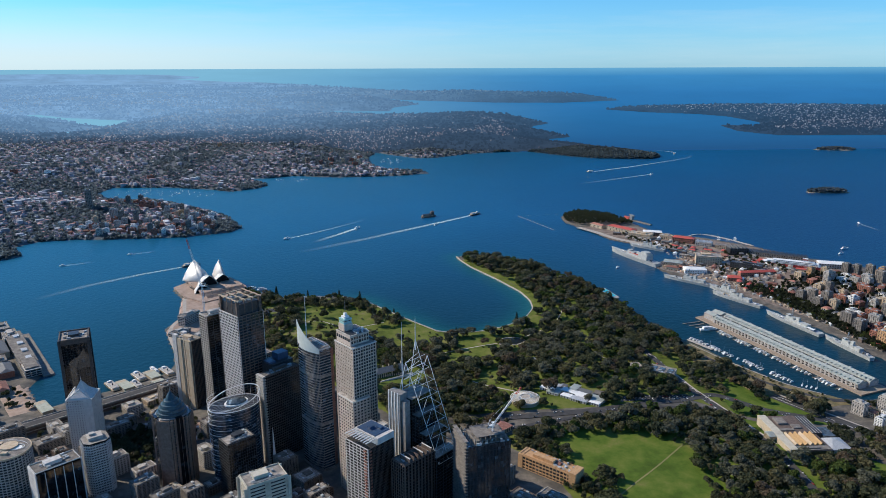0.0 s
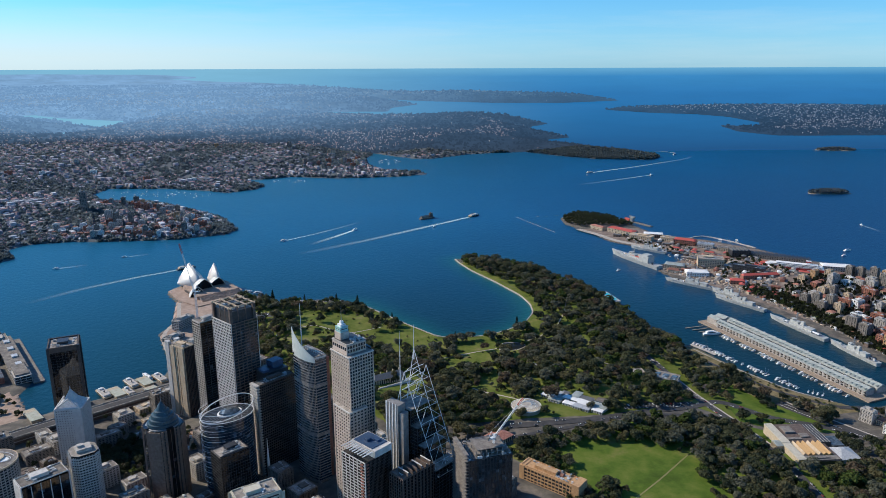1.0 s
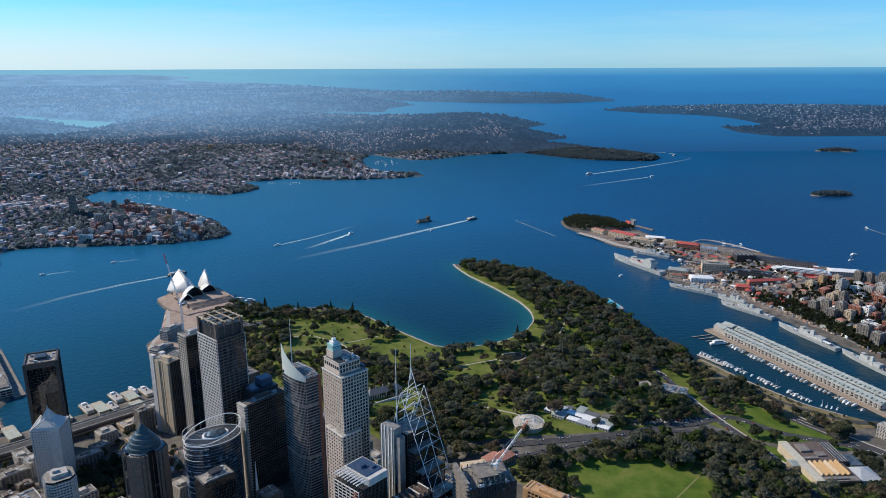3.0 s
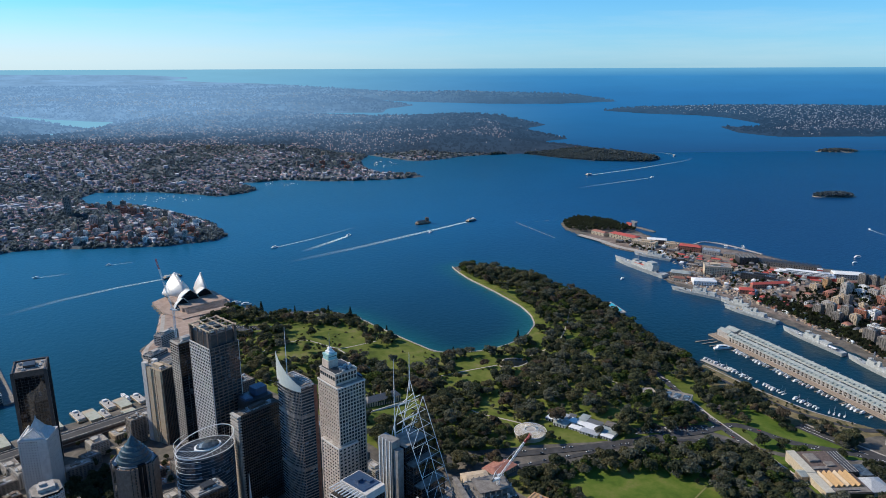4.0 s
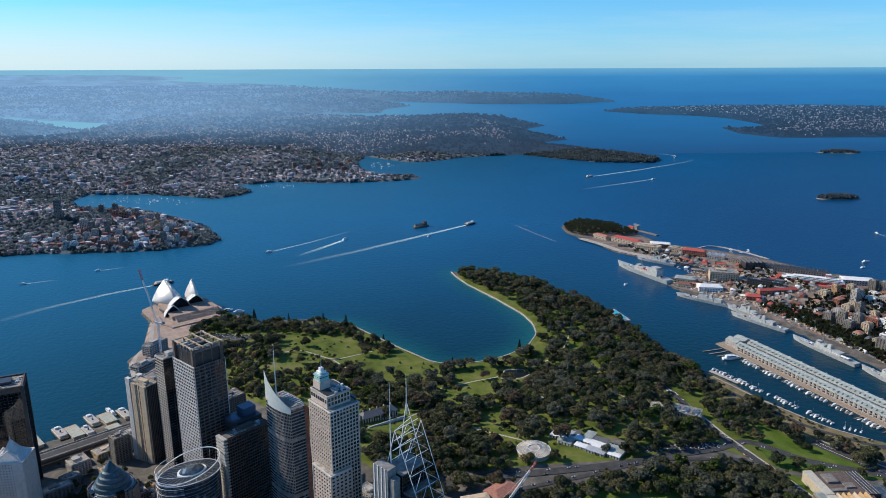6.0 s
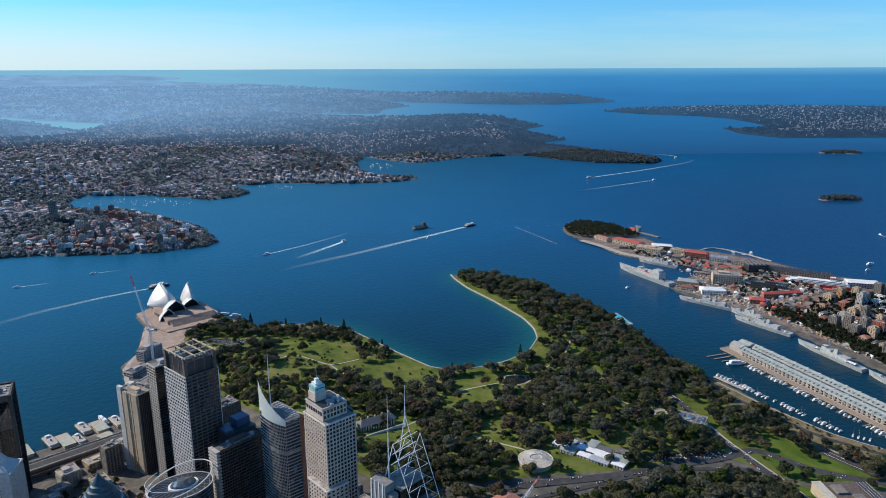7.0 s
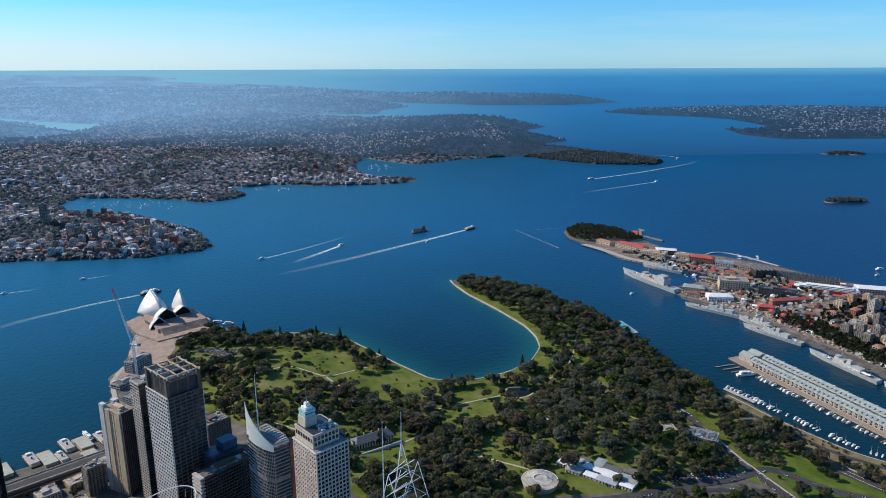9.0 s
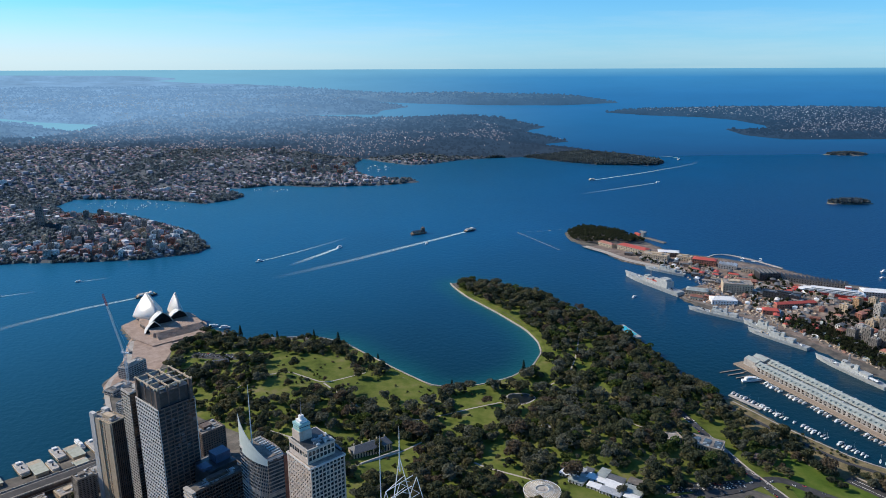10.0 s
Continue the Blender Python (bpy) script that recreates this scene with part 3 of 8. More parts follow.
M_ASPHALT = surface("asphalt", [(0.03, 0.03, 0.031), (0.046, 0.045, 0.046), (0.07, 0.068, 0.066)], 0.1, 0.9)
M_PAVE = surface("paving", [(0.30, 0.27, 0.23), (0.40, 0.36, 0.31), (0.47, 0.43, 0.38)], 0.15, 0.9)
M_SAND = surface("sandstone", [(0.34, 0.28, 0.20), (0.44, 0.37, 0.27), (0.52, 0.45, 0.34)], 0.3, 0.9)
M_TIMBER = surface("wharf_planks", [(0.20, 0.15, 0.11), (0.30, 0.24, 0.18), (0.38, 0.31, 0.25)], 0.5, 0.9)
M_NAVY = surface("naval_grey_paint", [(0.30, 0.315, 0.30), (0.40, 0.415, 0.40), (0.50, 0.51, 0.485)], 0.15, 0.6)
M_RED = surface("red_paint", [(0.45, 0.04, 0.03), (0.55, 0.07, 0.05)], 0.5, 0.5)
M_POOL = surface("pool_water", [(0.03, 0.42, 0.52), (0.06, 0.5, 0.6)], 0.4, 0.1)
M_GOLD = surface("gold_skylight_metal", [(0.36, 0.21, 0.08), (0.48, 0.30, 0.12)], 0.5, 0.5)


def roof_gear(s, w, d, z, seed, count=9):
    """Parapet, lift overrun, ducts and cooling units on a flat roof."""
    r = random.Random(seed)
    t = 0.5
    for x, y, a, b in ((0, -d / 2 + t / 2, w, t), (0, d / 2 - t / 2, w, t), (-w / 2 + t / 2, 0, t, d - 2 * t), (w / 2 - t / 2, 0, t, d - 2 * t)):
        s.box(x, y, z, a, b, 1.3, 0, 0)
    s.box(r.uniform(-.1, .1) * w, r.uniform(-.1, .1) * d, z, w * 0.38, d * 0.4, 4.2, 0, 0)
    for _ in range(count):
        s.box(r.uniform(-.4, .4) * w, r.uniform(-.4, .4) * d, z, r.uniform(1.5, 5), r.uniform(1.5, 4), r.uniform(0.8, 3.0), 0, 1)
    for _ in range(3):
        y = r.uniform(-.4, .4) * d
        s.box(0, y, z + 0.3, w * r.uniform(0.4, 0.8), 0.7, 0.7, 0, 1)


def storeys(s, w, d, z0, z1, floor=3.8, band=1.3, proud=0.35, bay=4.5, pier=0.9, mat=0, cx=0.0, cy=0.0):
    """Spandrel at every floor and a pier at every bay, on all four sides: the gaps are the windows."""
    n = max(1, int((z1 - z0) / floor))
    fl = (z1 - z0) / n
    for i in range(n + 1):
        s.box(cx, cy, z0 + i * fl - band / 2 if i else z0, w + 2 * proud, d + 2 * proud, band, 0, mat)
    if bay:
        for L, along in ((w, 0), (d, 1)):
            k = max(1, round(L / bay))
            for i in range(k + 1):
                u = -L / 2 + L * i / k
                for side in (-1, 1):
                    if along == 0:
                        s.box(cx + u, cy + side * d / 2, z0, pier, 2 * proud + 0.16, z1 - z0, 0, mat)
                    else:
                        s.box(cx + side * w / 2, cy + u, z0, 2 * proud + 0.16, pier, z1 - z0, 0, mat)
    return s


def face(s, w, d, z0, z1, side, floor, band, bay, pier, proud=0.35, mat=0, cx=0.0, cy=0.0):
    """Spandrels and piers on one face only; side: "-x", "+x", "-y" or "+y"."""
    k = -1 if side[0] == "-" else 1
    L = d if side[1] == "x" else w
    at = (w if side[1] == "x" else d) / 2 * k
    t = 2 * proud + 0.16

    def slab(u, z, length, height):
        if side[1] == "x":
            s.box(cx + at, cy + u, z, t, length, height, 0, mat)
        else:
            s.box(cx + u, cy + at, z, length, t, height, 0, mat)

    n = max(1, int((z1 - z0) / floor))
    for i in range(n + 1):
        if band:
            slab(0, z0 + (z1 - z0) * i / n - band / 2, L + 2 * proud, band)
    if bay:
        m = max(1, round(L / bay))
        for i in range(m + 1):
            slab(-L / 2 + L * i / m, z0, pier, z1 - z0)
    return s


def tower(name, front, rot, a, b, top, label, glass, frame_mat, floor=3.8, band=1.3, bay=4.5, pier=0.9, proud=0.35, seed=1, category="tower", gear=True, group="city towers", side=None):
    """Office tower: front is the plan corner nearest; b runs along rot, a along rot + 90. side: floor, band, bay, pier and material of the other two faces."""
    c, s = math.cos(radians(rot)), math.sin(radians(rot))
    x, y = front[0] + b / 2 * c - a / 2 * s, front[1] + b / 2 * s + a / 2 * c
    g = land_z(x, y) - 1.5
    t = thing(name, x, y, g, rot, label, category, group)
    h = top - g
    part("body", Soup().box(0, 0, 0, b, a, h), glass, t)
    if side:
        g1, g2 = Soup(), Soup()
        for k in "-+":
            face(g1, b, a, 0, h, k + "x", floor, band, bay, pier, proud)
            face(g2, b, a, 0, h, k + "y", *side[:4], proud * 0.9)
        part("facade_grid", g1, frame_mat, t, kind="stuff")
        part("side_grid", g2, side[4], t, kind="stuff")
    else:
        part("facade_grid", storeys(Soup(), b, a, 0, h, floor, band, proud, bay, pier), frame_mat, t, kind="stuff")
    if gear:
        gsp = Soup()
        roof_gear(gsp, b - 0.6, a - 0.6, h + band / 2, seed)
        part("roof_plant", gsp, [frame_mat, M_PLANT], t)
        part("roof_deck", Soup().box(0, 0, h + band / 2 - 0.25, b - 0.2, a - 0.2, 0.3), M_ROOF, t)
    return t, h


# ---- the city towers ----
# tall grey tower with an open concrete crown
# sun and shade put into its grids: pale lit faces, brown shaded ones
t, h = tower("lattice_crowned_tower", (-226, 882), 45, 45, 38, 226, "tall grey stone office tower with open beam crown", M_GLASS, M_PALE, 4.0, 1.4, 3.6, 0.9, seed=2, gear=False, side=(4.0, 1.3, 6.3, 0.9, M_BROWN))
s = Soup()
for x in (-17, -6, 6, 17):
    for y in (-18.5, -6, 6, 18.5):
        if abs(x) > 10 or abs(y) > 10:
            s.box(x * 0.95, y, h, 1.2, 1.2, 20)
s.box(-17, -19.5, h, 3.4, 3.4, 20).box(17, -19.5, h, 3.4, 3.4, 20).box(-17, 19.5, h, 3.4, 3.4, 20).box(17, 19.5, h, 3.4, 3.4, 20)
part("crown_column", s, M_BROWN, t)
s = Soup()
for x in (-18, -6, 6, 18):
    s.box(x * 0.97, 0, h + 20, 0.8, 46, 1.8)
for y in (-19.5, -6.5, 6.5, 19.5):
    s.box(0, y, h + 20.3, 40, 0.8, 1.4)
part("crown_beam", s, M_TAN, t, "tan open roof beams")
# plant room enlarged and darkened to give the crown's void its shade
part("plant_room", Soup().box(0, 0, h, 33, 38, 15).box(4, 2, h + 15, 12, 12, 3), M_DARK, t, "plant room coloured dark for the shade inside the crown")
for k, (x, y, w) in enumerate(((-8, -12, 4), (6, -13, 5), (9, 8, 4), (-9, 10, 5))):
    part("cooling_unit", Soup().box(x, y, h + 16, w, 4, 2.4), M_PLANT, t)

tower("dark_slab_tower", (-308, 1022), 45, 22, 40, 176, "dark slab tower with pale side wall under construction", M_GLASS_BLACK, M_CONC, 3.8, 1.3, 5.5, 0.7, seed=3, side=(3.8, 0.35, 10, 0.6, M_DARK))
# side faces get brown fins: their shade is put into the material
t, h = tower("tan_slab_tower", (-343, 1045), 54, 42, 20, 127, "tan precast slab tower with vertical fins", M_GLASS, M_TAN, 3.6, 0.5, 4.0, 2.6, seed=4, side=(3.6, 0.4, 2.6, 1.1, M_BROWN))
part("corner_shaft", Soup().box(-9, 17, 0, 5, 9, h + 5).box(7, 17, 0, 7, 8, h + 4), M_PALE, t, "pale stair shafts")
part("blank_flank", Soup().box(-10.6, 6, 0, 1.2, 9, h + 0.5).box(-10.6, -15, 0, 1.2, 9, h + 0.5), M_TAN, t, "blank cream wall panels")
t, h = tower("dark_ribbed_tower", (-191, 856), 45, 15, 54, 152, "dark ribbed office tower with blue roof boxes", M_GLASS_BLACK, M_DBROWN, 3.7, 1.2, 3.0, 0.5, seed=5)
part("service_edge", storeys(Soup(), 3.5, 15.4, 0, h + 1, 3.7, 1.9, 0.5, 0, 0, cx=-28.5), M_CONC, t, "pale stacked concrete balconies")
part("back_block", Soup().box(12, 20, 0, 32, 26, h + 6), M_DARK, t)
part("roof_box", Soup().box(18, 22, h + 6, 16, 14, 9).box(-2, 17, h + 6, 10, 12, 3), M_BLUEROOF, t, "blue metal roof boxes")
tower("low_dark_tower", (-219, 761), 40, 24, 36, 110, "dark glass tower with white roof deck", M_GLASS_BLACK, M_DARK, 3.8, 0.5, 3, 0.3, seed=6)
t, h = tower("pale_stone_tower", (-70, 779), 39, 36, 33, 222, "pink granite tower with stepped crown and spire", M_GLASS, M_STONE, 4.0, 2.0, 3.6, 1.9, 0.45, seed=7, gear=False, side=(4.0, 1.2, 3.7, 0.95, M_STONE))
part("roof_deck", Soup().box(0, 0, h + 0.7, 33, 36, 0.4), M_ROOF, t)
part("upper_storey", Soup().box(-2, 2, h + 1, 27, 29, 12), M_STONE, t)
s = Soup()
for k in range(7):
    s.box(-13 + 3.7 * k, -12.6, h + 3.5, 2.3, 0.4, 3.2).box(-13 + 3.7 * k, -12.6, h + 8.2, 2.3, 0.4, 3.2).box(-15.6, -10 + 4.0 * k, h + 6.5, 0.4, 2.4, 3.6)
part("upper_window", s, M_GLASS, t, kind="stuff")
part("cornice", Soup().box(0, 0, h - 0.6, 35.4, 38.4, 1.4), M_PALE, t)
part("upper_parapet", Soup().box(-2, 2, h + 13, 28, 30, 1.2), M_CONC, t)
part("upper_deck", Soup().box(-2, 2, h + 14.2, 25, 27, 0.25), M_DARK, t, "dark upper roof deck")
part("crown_shaft", Soup().box(-7, 9, h + 14, 12, 12, 9), M_STONE, t)
part("crown_lantern", Soup().box(-7, 9, h + 23, 10.5, 10.5, 3).box(-7, 9, h + 27, 11, 11, 2.4), M_TEAL, t, "verdigris banded lantern")
part("crown_glazing", Soup().box(-7, 9, h + 26, 9.5, 9.5, 1.2), M_GLASS, t)
part("crown_cap", Soup().box(-7, 9, h + 29.4, 7, 7, 2.5).box(-7, 9, h + 31.9, 3.6, 3.6, 3.5), M_WHITE, t)
part("spire", Soup().round(-7, 9, h + 35, h + 52, 0.5, 0.1, 6), M_GREYST, t)
s = Soup()
r_ = random.Random(5)
for _ in range(16):
    s.box(r_.uniform(-6, 10), r_.uniform(-11, 0), h + 14.2, r_.uniform(1, 4), r_.uniform(1, 3), r_.uniform(1, 3))
part("roof_plant", s, M_PLANT, t)
s = Soup().box(-9, -6, 0, 24, 32, h * 0.66)
part("lower_wing", s, M_GLASS, t)
part("wing_grid", storeys(Soup(), 24, 32, 0, h * 0.66, 4, 1.9, 0.45, 4.4, 1.9, cx=-9, cy=-6), M_STONE, t, kind="stuff")
part("wing_cornice", Soup().box(-9, -6, h * 0.66, 25.4, 33.4, 1.3), M_PALE, t)
part("wing_deck", Soup().box(-9, -6, h * 0.66 + 1.3, 23, 31, 0.2), M_ROOF, t)
part("lower_annex", storeys(Soup().box(12, 0, 0, 22, 30, h * 0.42), 22, 30, 0, h * 0.42, 4, 1.9, 0.4, 4.4, 1.9, cx=12), M_STONE, t, kind="stuff")
part("fan_roof", Soup().prism([(16.4 + 3.0 * math.cos(a), 15 * math.sin(a)) for a in np.linspace(-math.pi / 2, math.pi / 2, 12)], 2, h + 3), M_GLASS_BLUE, t, "curved bay of blue glass")

# white sail-topped tower
t = thing("sail_tower", -124, 856, land_z(-124, 856) - 1.5, 43, "blue grey glass tower with white curved sail screen", "tower", "city towers")
t.scale = (0.82, 0.82, 1.0)
h = 200 - land_z(-124, 856)
bow = [(-15, 25), (-16.5, 13), (-17, 0), (-16, -13), (-12, -25), (8, -27), (12, -14), (13, 0), (12, 25)]
part("body", Soup().prism(bow, 0, h), M_GLASS_BLUE, t)
s = Soup()
for i in range(int(h / 3.7)):
    z = i * 3.7
    s.prism([(x * 1.03, y * 1.015) for x, y in bow], z, z + (1.15 if i % 18 else 3.2))
part("floor_band", s, M_MIDCONC, t, kind="stuff")
s = Soup()
for j in range(22):
    y = -27 + 53 * j / 21
    xw = -17 + 0.0065 * y * y
    s.box(xw - 0.3, y, 0, 0.5, 0.35, h)
part("fin", s, M_MIDCONC, t, kind="stuff")
s = Soup()
n = 14
for k in range(n):
    u0, u1 = k / n, (k + 1) / n
    def edge(u):
        y = 30 - 58 * u
        return -18.4 + 0.0065 * y * y, y, h - 5, h + 1.0 + 29 * (1 - u)
    a0, a1 = edge(u0), edge(u1)
    s.add([(a0[0], a0[1], a0[2]), (a1[0], a1[1], a1[2]), (a1[0], a1[1], a1[3]), (a0[0], a0[1], a0[3]),
           (a0[0] + .6, a0[1], a0[2]), (a1[0] + .6, a1[1], a1[2]), (a1[0] + .6, a1[1], a1[3]), (a0[0] + .6, a0[1], a0[3])],
          [(3, 2, 1, 0), (4, 5, 6, 7), (0, 1, 5, 4), (2, 3, 7, 6), (1, 2, 6, 5), (3, 0, 4, 7)])
part("sail_screen", s, surface("fritted_glass", [(0.46, 0.52, 0.50), (0.56, 0.61, 0.59)], 0.2, 0.35), t, "white fritted glass sail", kind="stuff")
part("roof_rim", Soup().prism([(x * 1.03, y * 1.02) for x, y in bow], h - 1.5, h + 0.4), M_PALE, t)
part("mast", Soup().round(-6, 14, h, h + 62, 0.9, 0.25, 8), M_STEEL, t)
part("roof_deck", Soup().prism([(x * 0.97, y * 0.97) for x, y in bow], h, h + 1.2), M_ROOF, t)
s = Soup()
for k in range(9):
    s.box(4, -22 + 5 * k, h + 1.2, 9, 1.4, 0.8 + 0.12 * k)
part("louvre", s, M_PLANT, t)
part("red_core", Soup().box(15.5, -6, 0, 5, 30, h - 6), M_REDBRICK, t, "dark red terracotta core wall")

# stepped glass tower with white lattice and two masts
t = thing("masted_tower", 12, 752, land_z(12, 752) - 1.5, 45, "blue glass tower with white steel lattice and masts", "tower", "city towers")
g = land_z(12, 752) - 1.5
steps = [(0, 16, 112), (16, 27, 134), (27, 38, 154), (38, 64, 172)]       # along y from the front, top
for y0, y1, z in steps:
    yy = -34 + (y0 + y1) / 2
    b_ = part("body", Soup().box(2, yy, 0, 34, y1 - y0, z - g), M_GLASS_BLACK, t)
    part("floor_band", storeys(Soup(), 34, y1 - y0, 0, z - g, 4.0, 0.5, 0.2, 5.6, 0.35, cx=2, cy=yy), M_DARK, b_, kind="stuff")
    part("terrace", Soup().box(2, yy, z - g, 33, y1 - y0 - 0.5, 0.8), M_ROOF, b_)
part("core", Soup().box(-21, 22, 0, 11, 20, 180 - g).box(-21, 8, 0, 8, 6, 172 - g), M_MIDCONC, t, "grey metal clad lift core")
s = Soup()
for k in range(4):
    s.box(-26.7, 15 + 5 * k, 0, 0.6, 1.0, 181 - g)
part("core_fin", s, M_WHITE, t)
lat = Soup()
H = lambda z: z - g
for x in (-12, 4, 19.5):
    lat.beam((x, -35, H(104)), (x, 16 if x < 19 else 12, H(238 if x == 4 else 214)), 0.5)
    lat.beam((x, 28, H(172)), (x, 16 if x < 19 else 12, H(238 if x == 4 else 214)), 0.6)
for k in range(8):
    u = k / 8
    y, z = -35 + 51 * u, 104 + 110 * u
    lat.beam((-12, y, H(z)), (19.5, y - 1, H(z)), 0.34)
    lat.beam((-12, y, H(z)), (4, y + 6.4, H(z + 13.8)), 0.38)
    lat.beam((19.5, y, H(z)), (4, y + 6.4, H(z + 13.8)), 0.38)
for z in (182, 192, 203, 214):
    lat.beam((-12, 22 - (z - 172) * 0.14, H(z)), (19.5, 22 - (z - 172) * 0.14, H(z)), 0.5)
    lat.beam((-12, 22 - (z - 172) * 0.14, H(z)), (4, 10, H(z + 10)), 0.4)
    lat.beam((19.5, 20, H(z - 8)), (4, 12, H(z + 4)), 0.4)
part("lattice", lat, M_STEEL, t, "white tubular steel lattice")
part("mast", Soup().round(-12, 22, H(172), H(262), 0.7, 0.2, 8), M_STEEL, t)
part("mast", Soup().round(4, 16, H(225), H(266), 0.7, 0.2, 8), M_STEEL, t)

# tower with blue roof plant and white pergola
t, h = tower("pergola_roofed_tower", (-50, 696), 45, 37, 39, 138, "white and red tower with blue roof and pergola", M_GLASS_BLACK, M_PALE, 3.6, 0.8, 6.0, 0.9, seed=8, gear=False, side=(3.6, 0.25, 1.9, 0.5, M_DBROWN))
part("roof_screen", Soup().box(7, 0, h, 25, 38, 8), M_PALE, t, "white roof screen wall")
part("blue_roof", Soup().box(7, 2, h + 8, 22, 30, 0.8).box(5, 4, h + 8.6, 6, 6, 3).box(12, -4, h + 8.6, 5, 7, 2), M_BLUEROOF, t, "blue roof deck with plant")
s = Soup()
for k in range(9):
    s.box(-14, -17 + 4.25 * k, h + 7.4, 14, 0.9, 0.9)
part("pergola", s, M_STEEL, t, "white pergola slats", kind="stuff")
s = Soup()
for z in range(8, int(h), 4):
    s.box(-20.0, -14, z, 0.9, 4, 1.6).box(-16, -19.0, z, 3, 0.9, 1.6)
part("red_balcony", s, M_REDBRICK, t, kind="stuff")
t, h = tower("brown_stone_tower", (-10, 690), 42, 22, 45, 120, "dark brown stone tower with rooftop plant frame", M_GLASS_BLACK, M_BROWN, 3.7, 0.5, 3.4, 1.3, seed=9, side=(3.7, 0.3, 5.2, 2.2, M_DBROWN))
s = Soup()
for k in range(6):
    s.box(-16 + 6.5 * k, -4, h + 2, 1, 16, 5)
part("roof_frame", s, M_BROWN, t)
part("frame_cap", Soup().box(-16, -4, h + 7, 1.4, 16.4, 0.5).box(3.5, -4, h + 7, 1.4, 16.4, 0.5).box(16.5, -4, h + 7, 1.4, 16.4, 0.5), M_PALE, t, "white frame caps")

# tower under construction with a red and white crane
t, h = tower("unfinished_tower", (57, 689), 15, 38, 52, 141, "unfinished dark glass tower with exposed concrete floors", M_GLASS, M_DARK, 3.8, 0.5, 1.6, 0.25, 0.3, seed=10, gear=False, side=(7.6, 0.3, 1.7, 0.35, M_DARK))
part("slab_edge", storeys(Soup(), 3, 38.6, 0, h + 8, 3.8, 0.8, 0.9, 0, 0, cx=-26.5), M_CONC_D, t, "exposed concrete floor slabs")
s = Soup()
for z in range(0, 3):
    s.box(4, 0, h + 3.4 * z, 44 - 6 * z, 34 - 4 * z, 0.5)
for x in range(-20, 24, 6):
    for y in (-15, 0, 15):
        s.box(x, y, h, 0.8, 0.8, 7)
part("raw_floor", s, M_CONC_D, t)
s = Soup()
r_ = random.Random(12)
for k in range(40):
    s.box(r_.uniform(-26, 26), r_.choice((-18, 18, r_.uniform(-16, 16))), h + 0.5, r_.uniform(0.5, 3), r_.uniform(0.4, 2), r_.uniform(0.8, 4))
part("formwork", s, M_PLANT, t, kind="stuff")


def luffing_crane(x, y, z, rot, mast_h, jib, lift, name="tower_crane", label="red and white luffing tower crane"):
    c = thing(name, x, y, z, rot, label, "crane", "cranes")
    m = Soup()
    for k in (-1, 1):
        for j in (-1, 1):
            m.beam((k, j, 0), (k, j, mast_h), 0.3)
    for i in range(int(mast_h / 2.5)):
        m.beam((-1, -1, i * 2.5), (1, -1, i * 2.5 + 2.5), 0.18).beam((1, 1, i * 2.5), (-1, 1, i * 2.5 + 2.5), 0.18).beam((-1, 1, i * 2.5), (-1, -1, i * 2.5 + 2.5), 0.18).beam((1, -1, i * 2.5), (1, 1, i * 2.5 + 2.5), 0.18)
    part("crane_mast", m, M_STEEL, c)
    part("slewing_cab", Soup().box(-3, 0, mast_h, 9, 3.2, 1.2).box(2.2, 1.8, mast_h + 1.2, 2, 1.6, 2.2), M_STEEL, c)
    part("counterweight", Soup().box(-7, 0, mast_h - 0.6, 3, 3, 3), M_CONC_D, c)
    d = Vector((math.cos(radians(lift)), 0, math.sin(radians(lift))))
    up = Vector((-d.z, 0, d.x))
    base = Vector((1.5, 0, mast_h + 1.2))
    for nm, u0, u1, mt in (("jib", 0, 0.8, M_STEEL), ("jib_tip", 0.8, 1.0, M_RED)):
        j = Soup()
        n = int(jib * (u1 - u0) / 2.2)
        side = Vector((0, 1, 0))
        for a, b in ((-1, 0), (1, 0), (0, 1.6)):
            j.beam(base + d * jib * u0 + side * a * 0.9 + up * b, base + d * jib * u1 + side * a * 0.9 + up * b, 0.34)
        for i in range(n):
            p, q = base + d * jib * (u0 + (u1 - u0) * i / n), base + d * jib * (u0 + (u1 - u0) * (i + 1) / n)
            j.beam(p - side * 0.9, q + side * 0.9, 0.2).beam(p + side * 0.9, q + up * 1.6, 0.2).beam(p - side * 0.9, q + up * 1.6, 0.2)
        part(nm, j, mt, c)
    part("a_frame", Soup().beam((0, 0, mast_h + 1), (-3.5, 0, mast_h + 9), 0.5).beam((-7, 0, mast_h + 1), (-3.5, 0, mast_h + 9), 0.4).beam((-3.5, 0, mast_h + 9), tuple(base + d * jib * 0.95), 0.12), M_STEEL, c)
    return c


luffing_crane(88, 712, 141, 30, 14, 52, 42)
luffing_crane(-319, 1050, 176, 178, 40, 74, 78, label="pale luffing tower crane with red jib tip")

# orange brick block below
t = thing("brick_hospital_wing", 176, 812, land_z(176, 812) - 1, -42, "long orange brick block with arcaded storeys", "building")
part("wall", Soup().box(0, 0, 0, 82, 20, 19), M_GLASS, t)
part("storey_band", storeys(Soup(), 82, 20, 0, 19, 4.6, 1.7, 0.4, 5.0, 1.2), M_BRICK, t)
part("end_tower", Soup().box(38, 0, 0, 10, 21.5, 22), M_BRICK, t)
part("end_tower", Soup().box(-39, 0, 0, 7, 21.5, 20.5), M_BRICK, t)
s = Soup()
roof_gear(s, 81, 19, 20, 31, 22)
part("roof_plant", s, [M_BRICK, M_PLANT], t)
